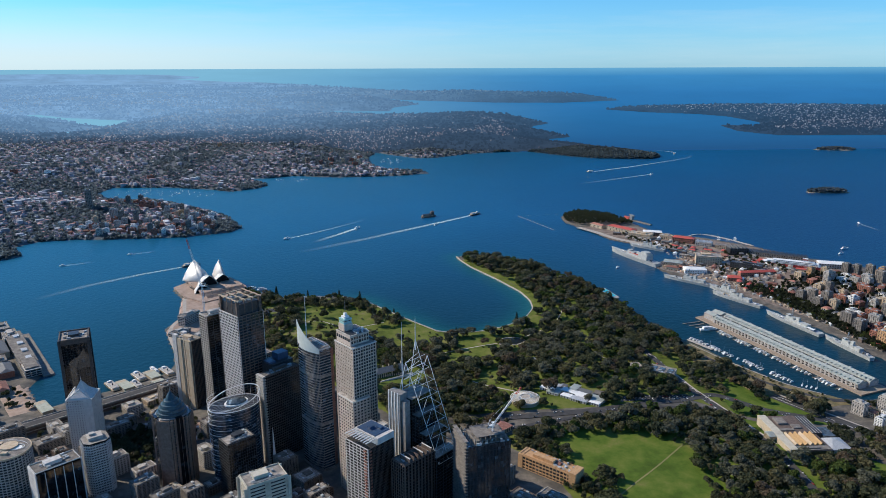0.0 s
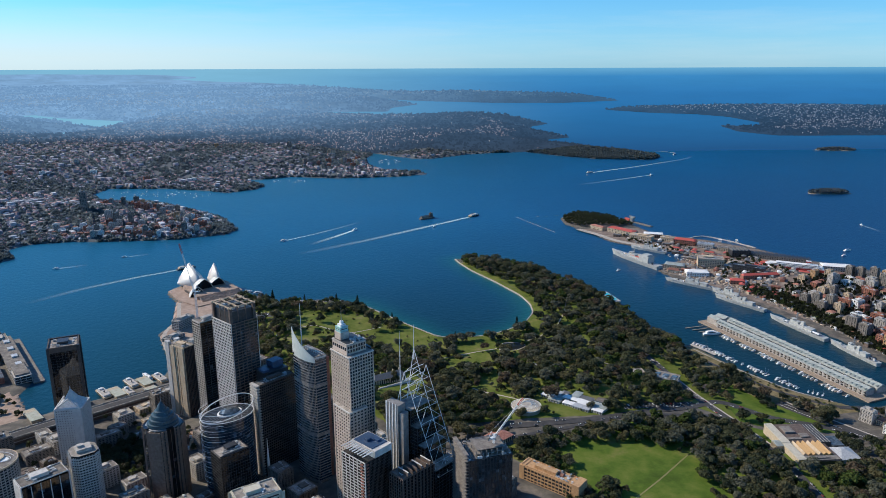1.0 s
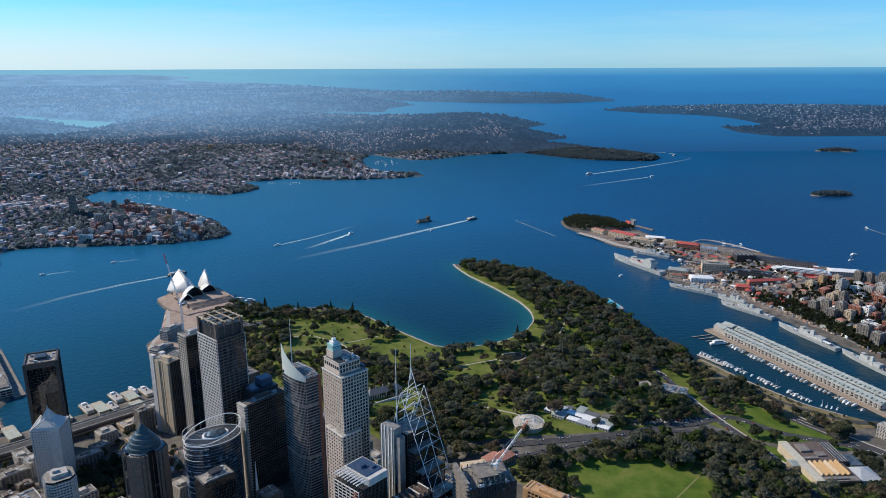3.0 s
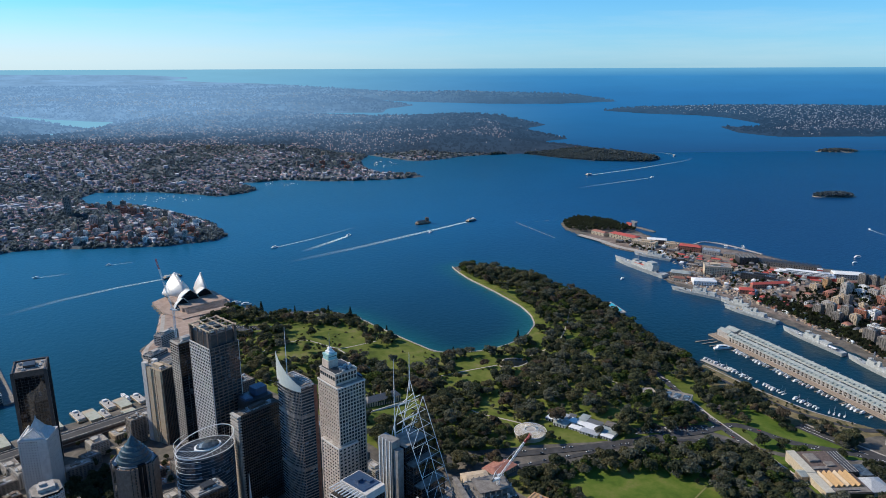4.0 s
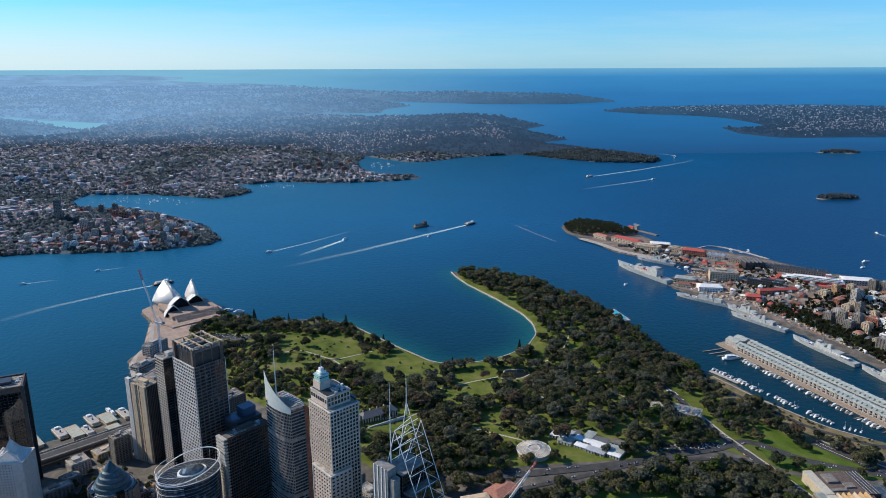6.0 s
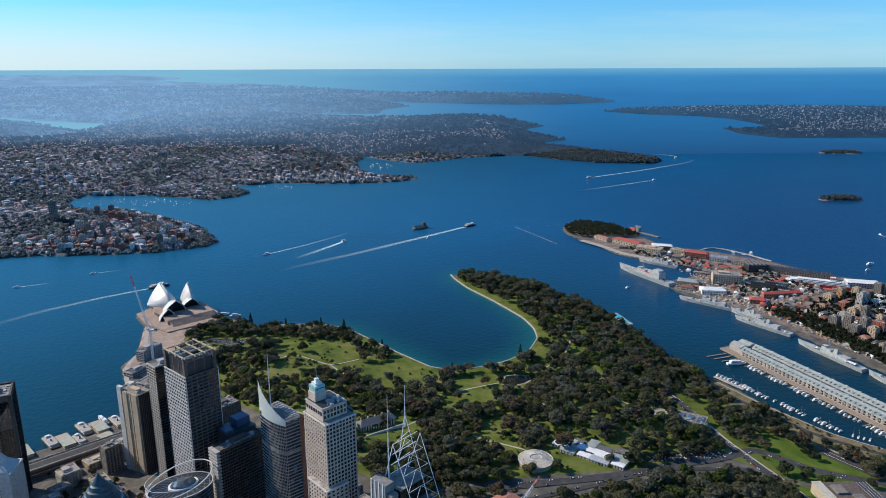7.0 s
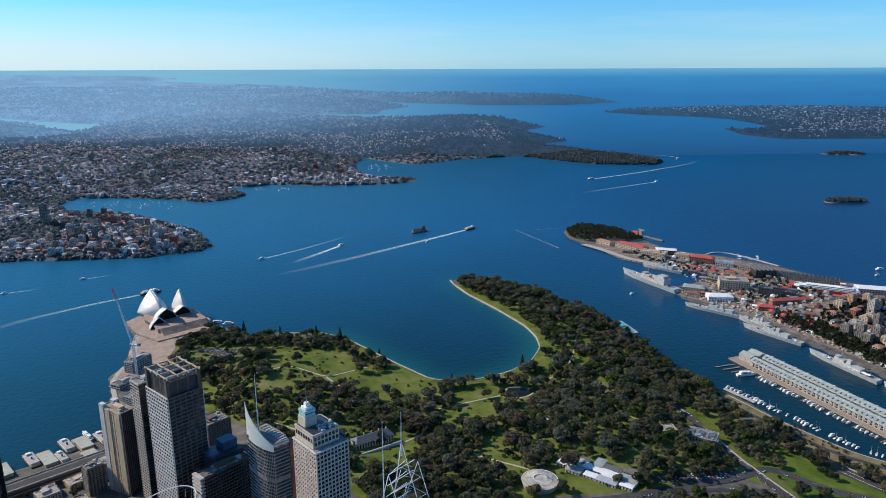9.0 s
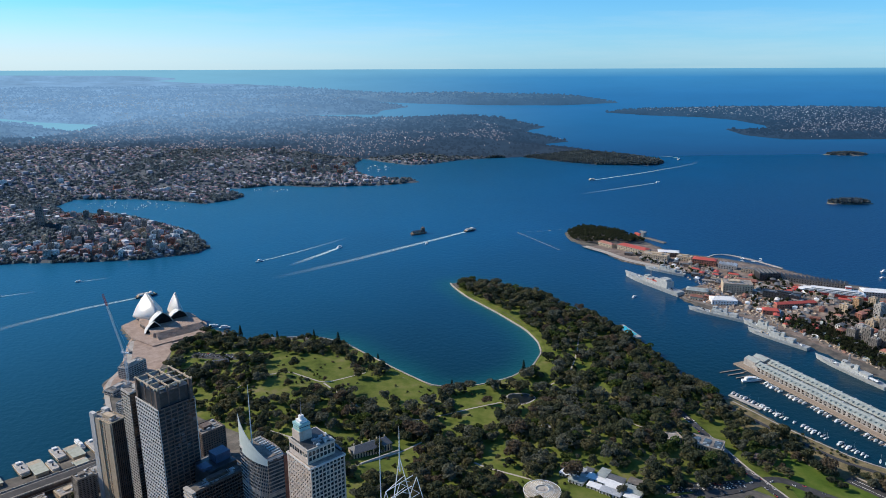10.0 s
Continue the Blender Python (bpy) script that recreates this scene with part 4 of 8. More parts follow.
part("terracotta_roof", Soup().gable(6, 2, 20, 18, 10, 2.2), M_TERRA, t)

# black tower by the quay
t, h = tower("black_tower", (-507, 979), 22, 40, 37, 158, "black glass tower with concrete frame and flat roof", M_GLASS_BLACK, M_DARK, 3.8, 0.25, 4, 0.2, 0.12, seed=11)
for x in (-19, 19):
    for y in (-20.5, 20.5):
        part("corner_pier", Soup().box(x, y, 0, 4, 4, h + 2), M_DARK, t)
part("parapet", Soup().box(0, -20.7, h - 6, 37, 1.6, 8).box(0, 20.7, h - 6, 37, 1.6, 8).box(-19.2, 0, h - 6, 1.6, 40, 8).box(19.2, 0, h - 6, 1.6, 40, 8), M_DBROWN, t)
# white tower with glazed pyramid
t = thing("pyramid_roofed_tower", -460, 934, land_z(-460, 934) - 1, 4, "white tower with small square windows and glazed pyramid roof", "tower", "city towers")
h = 97 - land_z(-460, 934)
part("body", Soup().box(-2, 0, 0, 33, 33, h), M_GLASS, t)
part("facade_grid", storeys(Soup(), 33, 33, 0, h, 3.5, 2.0, 0.4, 3.4, 1.9, cx=-2), M_PALE, t, kind="stuff")
part("blank_wall", Soup().box(9, -16.7, 0, 11.5, 1.4, h), M_PALE, t)
part("cornice", Soup().box(-2, 0, h, 35, 35, 1.5), M_PALE, t)
part("pyramid_roof", Soup().prism([(-17.5, -15.5), (13.5, -15.5), (13.5, 15.5), (-17.5, 15.5)], h + 1.5, h + 10, top=[(-9, -7), (5, -7), (5, 7), (-9, 7)]), M_PLANT, t, "steep grey pyramid roof")
part("pyramid_tip", Soup().prism([(-9, -7), (5, -7), (5, 7), (-9, 7)], h + 10, h + 23, top=[(-2.6, -.6), (-1.4, -.6), (-1.4, .6), (-2.6, .6)]), M_PALE, t, "steep white tip of the pyramid")
part("gable_edge", Soup().beam((-18, -16.5, h + 1.5), (-2, -9, h + 13), 1.4).beam((14, -16.5, h + 1.5), (-2, -9, h + 13), 1.4).beam((-18.5, -16, h + 1.5), (-11, 0, h + 13), 1.4).beam((-18.5, 16, h + 1.5), (-11, 0, h + 13), 1.4), M_PALE, t, "white raked gable edges")
part("finial", Soup().round(-2, 0, h + 23, h + 28, 1.0, 0.1, 8), M_GREYST, t)
# white rounded tower with stacked balconies
t = thing("balcony_tower", -394, 810, land_z(-394, 810) - 1, 35, "white tower with stacked horizontal window bands", "tower", "city towers")
h = 98 - land_z(-384, 812)
oct_ = [(-15, -9), (-9, -15), (9, -15), (15, -9), (15, 9), (9, 15), (-9, 15), (-15, 9)]
part("body", Soup().prism(oct_, 0, h), M_GLASS, t)
s = Soup()
for i in range(int(h / 3.4) + 1):
    s.prism([(x * 1.05, y * 1.05) for x, y in oct_], i * 3.4, i * 3.4 + 1.4)
for (x0, y0), (x1, y1) in zip(oct_, oct_[1:] + oct_[:1]):
    k_ = max(2, round(math.hypot(x1 - x0, y1 - y0) / 3.2))
    for k in range(k_):
        s.box((x0 + (x1 - x0) * k / k_) * 1.04, (y0 + (y1 - y0) * k / k_) * 1.04, 0, 0.8, 0.8, h, math.degrees(math.atan2(y1 - y0, x1 - x0)))
part("floor_band", s, M_PALE, t, kind="stuff")
part("roof_block", Soup().box(0, 0, h, 17, 15, 6).box(-3, 2, h + 6, 6, 6, 2.5), M_CONC, t)
part("roof_deck", Soup().prism(oct_, h + 1.7, h + 2.1), M_ROOF, t)
tower("bronze_slab_tower", (-433, 741), 43, 26, 50, 90, "brown glass slab with cream roof edge and fins", M_GLASS_BLACK, M_PALE, 3.7, 3.3, 13, 3.0, 0.5, seed=13, side=(90, 0, 9.8, 0.9, M_PALE))
tower("white_roofed_tower", (-164, 622), 30, 26, 42, 143, "white concrete tower with open roof frame", M_GLASS, M_CREAM, 3.7, 1.8, 5, 2.6, seed=14, side=(3.7, 2.1, 21, 6.0, M_CREAM))
# blue domed tower
t = thing("domed_tower", -302, 824, land_z(-302, 824) - 1, 40, "brown granite tower with blue stepped metal dome", "tower", "city towers")
h = 124 - land_z(-302, 824)
oc = [(-21, -12), (-12, -21), (12, -21), (21, -12), (21, 12), (12, 21), (-12, 21), (-21, 12)]
part("body", Soup().prism(oc, 0, h), M_GLASS, t)
s = Soup()
for i in range(int(h / 3.8) + 1):
    s.prism([(x * 1.02, y * 1.02) for x, y in oc], i * 3.8, i * 3.8 + 0.8)
for (x0, y0), (x1, y1) in zip(oc, oc[1:] + oc[:1]):
    for k in range(5):
        u = (k + 0.5) / 5
        s.box(x0 + (x1 - x0) * u, y0 + (y1 - y0) * u, 0, 2.4, 2.4, h, 45)
part("facade_grid", s, surface("brown_granite", [(0.13, 0.085, 0.065), (0.19, 0.13, 0.10), (0.25, 0.18, 0.145)], 0.25, 0.9), t, kind="stuff")
part("glazed_bay", Soup().box(0, -20.5, 0, 8, 4, h + 2).box(-20.5, 0, 0, 4, 8, h + 2), M_GLASS_BLACK, t)
prof = [(18.5, 0), (17.8, 4.5), (16, 5), (15.2, 9), (13.4, 9.6), (12.2, 13.5), (10.2, 14.2), (8.6, 18), (6.6, 18.8), (4.6, 23), (2.4, 26.5), (0.6, 29)]
part("dome", Soup().lathe(prof, h), M_COPPER, t, "blue stepped metal dome")
part("dome_ring", Soup().round(0, 0, h - 0.5, h + 0.6, 20.4, 20.4, 28), M_GREYST, t)
part("spike", Soup().round(0, 0, h + 29, h + 36, 0.7, 0.1, 6), M_GREYST, t)

# oval glass tower with a tilted crown ring
t = thing("oval_glass_tower", -228, 839, land_z(-228, 839) - 1, 34, "oval clear glass tower with open white ring crown", "tower", "city towers")
h = 126 - land_z(-228, 839)
part("body", Soup().round(0, 0, 0, h, 32, 32, 48, squash=0.7), M_GLASS_BLUE, t)
s = Soup()
for i in range(int(h / 3.9) + 1):
    s.round(0, 0, i * 3.9, i * 3.9 + 0.3, 32.15, 32.15, 48, squash=0.7)
part("floor_band", s, M_GREYST, t, kind="stuff")
s, s2 = Soup(), Soup()
for i in range(64):
    a0, a1 = 2 * math.pi * i / 64, 2 * math.pi * (i + 1) / 64
    tilt = lambda a: h + 8.5 + 7.0 * math.cos(a - 0.3)
    s.beam((33 * math.cos(a0), 23.4 * math.sin(a0), tilt(a0)), (33 * math.cos(a1), 23.4 * math.sin(a1), tilt(a1)), 0.8)
    s.beam((32.6 * math.cos(a0), 23.0 * math.sin(a0), h + 0.6), (32.6 * math.cos(a1), 23.0 * math.sin(a1), h + 0.6), 0.7)
    if i % 3 == 0:
        s.beam((32.2 * math.cos(a0), 22.6 * math.sin(a0), h), (33 * math.cos(a0), 23.4 * math.sin(a0), tilt(a0)), 0.16)
    if math.cos(a0) < -0.45:
        for k in range(14):
            s2.beam((34 * math.cos(a0), 24.2 * math.sin(a0), 20 + 7 * k), (34 * math.cos(a1), 24.2 * math.sin(a1), 20 + 7 * k), 0.4)
part("crown_ring", s, M_STEEL, t, "white open crown ring")
part("sun_blade", s2, M_STEEL, t, kind="stuff")
part("roof_deck", Soup().round(0, 0, h, h + 0.5, 31, 31, 48, squash=0.7), M_DARK, t)
part("atrium_dome", Soup().round(3, 1, h + 0.5, h + 4, 14, 12, 32, squash=0.7).round(3, 1, h + 4, h + 6.5, 12, 4, 32, squash=0.7), M_GLASS_PALE, t)
part("atrium_rim", Soup().round(3, 1, h + 0.5, h + 2, 15.5, 15.3, 40, squash=0.7), M_WHITE, t)
s = Soup()
for i in range(28):
    a = 2 * math.pi * i / 28
    s.beam((3 + 16 * math.cos(a), 1 + 11 * math.sin(a), h + 0.8), (31 * math.cos(a), 21.5 * math.sin(a), h + 0.8), 0.4)
part("roof_rib", s, M_GREYST, t)
# round banded tower
t = thing("round_tower", -497, 800, land_z(-497, 800) - 1, 0, "round white tower with banded windows", "tower", "city towers")
h = 90 - land_z(-497, 800)
part("body", Soup().round(0, 0, 0, h, 27, 27, 40), M_GLASS, t)
s = Soup()
for i in range(int(h / 3.5) + 1):
    s.round(0, 0, i * 3.5, i * 3.5 + 1.2, 27.6, 27.6, 40)
for i in range(40):
    a = 2 * math.pi * i / 40
    s.box(27.2 * math.cos(a), 27.2 * math.sin(a), 0, 1, 1, h, math.degrees(a))
part("facade_grid", s, M_CONC, t, kind="stuff")
part("roof_room", Soup().round(0, 0, h + 1.5, h + 3.4, 13, 13, 32).box(6, -14, h + 3.4, 7, 5, 3).box(-12, 10, h + 3.4, 6, 6, 2.4).round(2, 4, h + 3.4, h + 5.6, 10, 10, 28), M_TAN, t)
part("roof_rim", Soup().round(0, 0, h + 0.8, h + 3.2, 27.8, 27.8, 40), M_TAN, t, "cream parapet drum")
part("roof_deck", Soup().round(0, 0, h + 3.2, h + 3.5, 26.4, 26.4, 40), M_ROOF, t)

s = Soup()
for i in range(28):
    a0, a1 = 2 * math.pi * i / 28, 2 * math.pi * (i + 1) / 28
    s.beam((12 + 9 * math.cos(a0), 2 + 6.5 * math.sin(a0), h + 4.5), (12 + 9 * math.cos(a1), 2 + 6.5 * math.sin(a1), h + 4.5), 0.6)
    s.beam((26 * math.cos(a0 * 0.7), 18 * math.sin(a0 * 0.7), h + 2 + 0.3 * i), (26 * math.cos(a1 * 0.7), 18 * math.sin(a1 * 0.7), h + 2.3 + 0.3 * i), 0.5)
part("spiral_ramp", s, M_STEEL, t, kind="stuff")
part("roof_dish", Soup().round(12, 2, h + 0.5, h + 4, 6, 6.8, 24, squash=0.75), M_WHITE, t, "white round plant cover")
mast = thing("fin_mast", -182, 839, land_z(-182, 839), 45, "slender tapering white mast", "mast")
part("mast_blade", Soup().prism([(-2.6, -0.6), (2.6, -0.6), (2.6, 0.6), (-2.6, 0.6)], 0, 90 - land_z(-182, 839), 0, [(-0.3, -0.15), (0.3, -0.15), (0.3, 0.15), (-0.3, 0.15)]), M_WHITE, mast)

# ---- trees ----
def leaf_material(name, dark, light, spread=0.35, island=False, through_light=0.45, scale=0.35):
    """Leaves let part of the light through, so that crowns against the sun glow a little."""
    m = surface(name, [dark, tuple((a + b) / 2 for a, b in zip(dark, light)), light], scale, 0.85, bump=0.0, spread=spread, island=island, spec=0.2, detail=3)
    n, l = m.node_tree.nodes, m.node_tree.links
    b = n["Principled BSDF"]
    tr = n.new("ShaderNodeBsdfTranslucent")
    mix = n.new("ShaderNodeMixShader")
    mix.inputs[0].default_value = through_light
    l.new(b.inputs["Base Color"].links[0].from_socket, tr.inputs["Color"])
    l.new(b.outputs[0], mix.inputs[1])
    l.new(tr.outputs[0], mix.inputs[2])
    l.new(mix.outputs[0], n["Material Output"].inputs["Surface"])
    return m


M_LEAF = leaf_material("fig_leaves", (0.029, 0.037, 0.018), (0.080, 0.090, 0.046), 0.5)
M_LEAF_B = leaf_material("bright_leaves", (0.06, 0.085, 0.022), (0.13, 0.16, 0.045))
M_LEAF_C = leaf_material("brown_leaves", (0.095, 0.08, 0.058), (0.175, 0.15, 0.11))
M_LEAF_D = leaf_material("pine_needles", (0.018, 0.03, 0.018), (0.045, 0.062, 0.036))
M_LEAF_ALL = leaf_material("woodland_leaves", (0.054, 0.064, 0.032), (0.124, 0.132, 0.070), 0.2, True)
M_BARK = surface("bark", [(0.09, 0.07, 0.05), (0.16, 0.13, 0.10)], 1.0, 0.95)


def leaf_quads(r, centres, normals, size):
    """One small bent leaf clump (a quad) at each centre, facing roughly along its normal."""
    n = len(centres)
    nrm = normals + r.normal(0, 0.5, (n, 3))
    nrm /= np.linalg.norm(nrm, axis=1)[:, None]
    a = np.cross(nrm, r.normal(0, 1, (n, 3)))
    a /= np.linalg.norm(a, axis=1)[:, None] + 1e-9
    b = np.cross(nrm, a)
    s = size * r.uniform(0.6, 1.3, (n, 1))
    v = np.stack([centres - a * s - b * s * 0.8, centres + a * s - b * s * 0.7, centres + a * s * 0.8 + b * s, centres - a * s * 0.9 + b * s * 0.8], 1)
    return v.reshape(-1, 3), np.arange(4 * n).reshape(n, 4)


def crown_mesh(seed, radius, height, lobes, leaves, size, shape="round"):
    r = np.random.default_rng(seed)
    C, N = [], []
    for i in range(lobes):
        if shape == "round":
            a, q = r.uniform(0, 6.28), radius * 0.62 * math.sqrt(r.uniform(0.05, 1))
            c = np.array([q * math.cos(a), q * math.sin(a), height * (0.62 + 0.22 * r.uniform(-1, 1) - 0.16 * (q / radius) ** 2)])
            rad = radius * r.uniform(0.34, 0.52) * np.array([1, 1, 0.8])
        else:
            u = (i + 0.5) / lobes
            c = np.array([0, 0, height * (0.12 + 0.85 * u)])
            rad = np.array([1, 1, 0.9]) * radius * (1.05 - u) + 0.3
        d = r.normal(0, 1, (leaves, 3))
        d[:, 2] = np.abs(d[:, 2]) * r.choice([1, 1, 1, -0.5], leaves)
        d /= np.linalg.norm(d, axis=1)[:, None]
        C.append(c + d * rad * r.uniform(0.8, 1.08, (leaves, 1)))
        N.append(d)
    return leaf_quads(r, np.concatenate(C), np.concatenate(N), size)


def tree_kind(name, seed, radius, height, lobes, leaves, size, mat, label, shape="round", bare=False):
    t = thing(name, 0, 0, 0, 0, label, "tree", "park trees")
    s = Soup()
    s.round(0, 0, -1.0, height * 0.45, radius * 0.075 + 0.15, radius * 0.05 + 0.1, 7)
    r = random.Random(seed)
    limbs = 22 if bare else 5
    for i in range(limbs):
        a, q = r.uniform(0, 6.28), radius * r.uniform(0.35, 0.8)
        z0 = height * r.uniform(0.25, 0.45)
        s.beam((0, 0, z0), (q * math.cos(a), q * math.sin(a), height * r.uniform(0.55, 0.95 if bare else 0.75)), 0.4)
    part("trunk", s, M_BARK, t)
    v, f = crown_mesh(seed, radius, height, lobes, leaves, size, shape)
    part("crown", mesh_of("crown", v, f, mat), None, t)
    return t


def stuff_trees(name, rows, mats, label, leaves=26, size=1.25, seed=5):
    """rows: x, y, z, radius, height, kind. One joined object of many crowns with short trunks."""
    r = np.random.default_rng(seed)
    kinds = [crown_mesh(seed * 7 + k, 1.0, 2.0, 8, leaves, size / 7.0) for k in range(5)]
    V, F, M, base = [], [], [], 0
    for x, y, z, rad, hh, k in rows:
        v, f = kinds[int(r.integers(5))]
        a = r.uniform(0, 6.28)
        c, s = math.cos(a), math.sin(a)
        w = np.stack([(v[:, 0] * c - v[:, 1] * s) * rad, (v[:, 0] * s + v[:, 1] * c) * rad, v[:, 2] * hh / 2], 1) + (x, y, z)
        V.append(w)
        F.append(f + base)
        M.append(np.full(len(f), int(k)))
        base += len(w)
    return tagged(new(name, mesh_of(name, np.concatenate(V), np.concatenate(F), mats, np.concatenate(M))), label, "trees", kind="stuff")


# ---- lawns, roads and paths draped on the ground ----
def drape(name, poly, lift, mat, label, category, cell=5.0, soft=0.12, wobble=0.0):
    p = np.array(poly, float)
    xs = np.arange(p[:, 0].min() - cell, p[:, 0].max() + 2 * cell, cell)
    ys = np.arange(p[:, 1].min() - cell, p[:, 1].max() + 2 * cell, cell)
    X, Y = [a.ravel() for a in np.meshgrid(xs, ys)]
    d = edge_distance(X, Y, poly)
    if wobble:
        d = d + wobble * ripple(X, Y, 40, 3)
    z = lands_z(X, Y) + np.clip(d * soft, -1.2, lift)
    v, f = compact(np.stack([X, Y, z], 1), grid_faces(len(ys), len(xs), d > -cell * 0.7))
    return tagged(new(name, mesh_of(name, v, f, mat, smooth=True)), label, category, kind="structure")


def ribbon(name, line, width, lift, mat, label, category, step=6.0, kind="structure", z=None, thick=None):
    """A strip along a plan line, following the ground."""
    p = np.array(line, float)
    seg = np.linalg.norm(np.diff(p, axis=0), axis=1)
    at = np.concatenate([[0], np.cumsum(seg)])
    u = np.linspace(0, at[-1], max(2, int(at[-1] / step)))
    x, y = np.interp(u, at, p[:, 0]), np.interp(u, at, p[:, 1])
    k = np.ones(7) / 7
    if len(x) > 14:
        x[3:-3], y[3:-3] = np.convolve(x, k, "valid"), np.convolve(y, k, "valid")
    tx, ty = np.gradient(x), np.gradient(y)
    L = np.hypot(tx, ty) + 1e-9
    nx, ny = -ty / L * width / 2, tx / L * width / 2
    zz = (lands_z(x, y) + lift) if z is None else np.full(len(x), float(z))
    if z is None:
        zz = np.maximum(zz, np.maximum(lands_z(x + nx, y + ny), lands_z(x - nx, y - ny)) + lift * 0.6)
    A, B = np.stack([x + nx, y + ny, zz], 1), np.stack([x - nx, y - ny, zz], 1)
    n = len(x)
    if thick:
        C, D = A - (0, 0, thick), B - (0, 0, thick)
        v = np.concatenate([A, B, C, D])
        i = np.arange(n - 1)
        f = np.concatenate([np.stack(q, 1) for q in ((i + 1, i, n + i, n + i + 1), (i, i + 1, 2 * n + i + 1, 2 * n + i), (n + i + 1, n + i, 3 * n + i, 3 * n + i + 1))])
    else:
        v = np.concatenate([A, B])
        i = np.arange(n - 1)
        f = np.stack([i + 1, i, n + i, n + i + 1], 1)
    return tagged(new(name, mesh_of(name, v, f, mat)), label, category, kind=kind)


GARDEN = [(-440, 1560), (-400, 1660), (-305, 1608), (-170, 1608), (-118, 1576), (-70, 1510), (-15, 1442), (50, 1372), (90, 1362), (142, 1367), (200, 1392), (252, 1440), (285, 1510), (290, 1570), (277, 1635), (234, 1740), (180, 1850), (152, 1920), (150, 1955),
          (180, 1970), (265, 1900), (350, 1820), (414, 1726), (446, 1622), (471, 1528), (493, 1430), (508, 1378), (517, 1336), (532, 1276), (534, 1180), (500, 990), (440, 1035), (300, 992), (175, 985), (60, 975), (-20, 960), (-60, 1010), (-120, 1080), (-230, 1210), (-330, 1300), (-420, 1450)]
DOMAIN = [(150, 905), (210, 935), (350, 975), (470, 990), (560, 940), (640, 820), (660, 700), (640, 560), (350, 560), (230, 690), (215, 760), (190, 830)]
EDGEWOOD = [(505, 985), (560, 950), (660, 950), (700, 900), (760, 850), (740, 700), (640, 560), (640, 800), (560, 930)]
EASTPARK = [(510, 1060), (500, 985), (545, 960), (640, 950), (660, 1020), (600, 1090), (570, 1180), (535, 1200)]
M_PARK = surface("park_grass", [(0.05, 0.066, 0.017), (0.098, 0.128, 0.024), (0.145, 0.162, 0.040), (0.20, 0.175, 0.085)], 0.025, 0.95, spec=0.1, stops=[0.3, 0.45, 0.58, 0.72])
drape("lawn_garden", GARDEN, 0.35, M_PARK, "botanic garden lawns, green with worn patches", "lawn", 6, wobble=3)
drape("lawn_domain", DOMAIN, 0.35, M_LAWN, "broad bright green mown parkland", "lawn", 6, wobble=2)
drape("bank_dry_grass", [(512, 1290), (548, 1298), (592, 1206), (650, 1100), (694, 1062), (730, 1030), (640, 1006), (570, 1080), (524, 1190)], 0.5, surface("dry_grass", [(0.08, 0.075, 0.03), (0.17, 0.135, 0.06), (0.25, 0.19, 0.10)], 0.09, 0.95), "dry ochre grass bank above the marina", "bank", 6, wobble=4)
drape("lawn_hillside", EASTPARK, 0.35, M_LAWN, "grassy slope above the wharf road", "lawn", 6, wobble=2)
M_WORN = surface("worn_grass", [(0.15, 0.16, 0.05), (0.24, 0.22, 0.08)], 0.05, 0.95)
drape("worn_turf", [(255, 790), (285, 860), (330, 885), (350, 850), (330, 790), (290, 765)], 0.5, M_WORN, "yellowed worn patch of parkland turf", "lawn", 6, soft=0.01, wobble=14)
POND = [(172, 1302), (182, 1340), (214, 1342), (230, 1320), (205, 1296)]
drape("pond", POND, 0.6, surface("pond_water", [(0.010, 0.014, 0.016), (0.016, 0.022, 0.024)], 0.1, 0.3, spec=0.2), "dark still garden pond", "pond", 3, soft=0.4)
ribbon("pond_kerb", POND + POND[:1], 3.0, 0.55, M_PAVE, "pale path round the pond", "path", 4)
ribbon("road_expressway", [(-120, 905), (-14, 930), (75, 961), (175, 967), (294, 982), (432, 1025), (500, 1060), (560, 1000), (640, 965), (700, 920), (760, 860)], 14, 0.75, M_ASPHALT, "asphalt expressway through the park", "road")
ribbon("road_parkside", [(-40, 890), (43, 910), (131, 930), (210, 950), (346, 992), (470, 1000)], 7, 0.75, M_ASPHALT, "narrow asphalt road beside the park", "road")
ribbon("road_gallery", [(440, 1330), (448, 1240), (456, 1150), (463, 1080), (490, 970), (505, 880), (500, 760)], 12, 0.85, M_ASPHALT, "asphalt gallery road lined by footpaths", "road")
ribbon("footpath_gallery", [(449, 1240), (464, 1150), (472, 1080), (499, 970), (514, 880)], 3, 0.95, M_PAVE, "pale footpath beside the road", "path")
ribbon("footpath_lawn", [(240, 745), (262, 768), (315, 815), (376, 874)], 2.2, 0.6, M_WORN, "pale diagonal path across the lawn", "path")
ribbon("road_waterside", [(530, 1275), (570, 1190), (620, 1100), (680, 1045), (760, 1020), (840, 1030)], 8, 0.8, M_ASPHALT, "waterside road behind the marina", "road")
ribbon("bank_waterside", [(548, 1290), (588, 1200), (645, 1103), (692, 1060)], 2.5, 0.9, M_PAVE, "pale marina boardwalk along the bank", "bank")
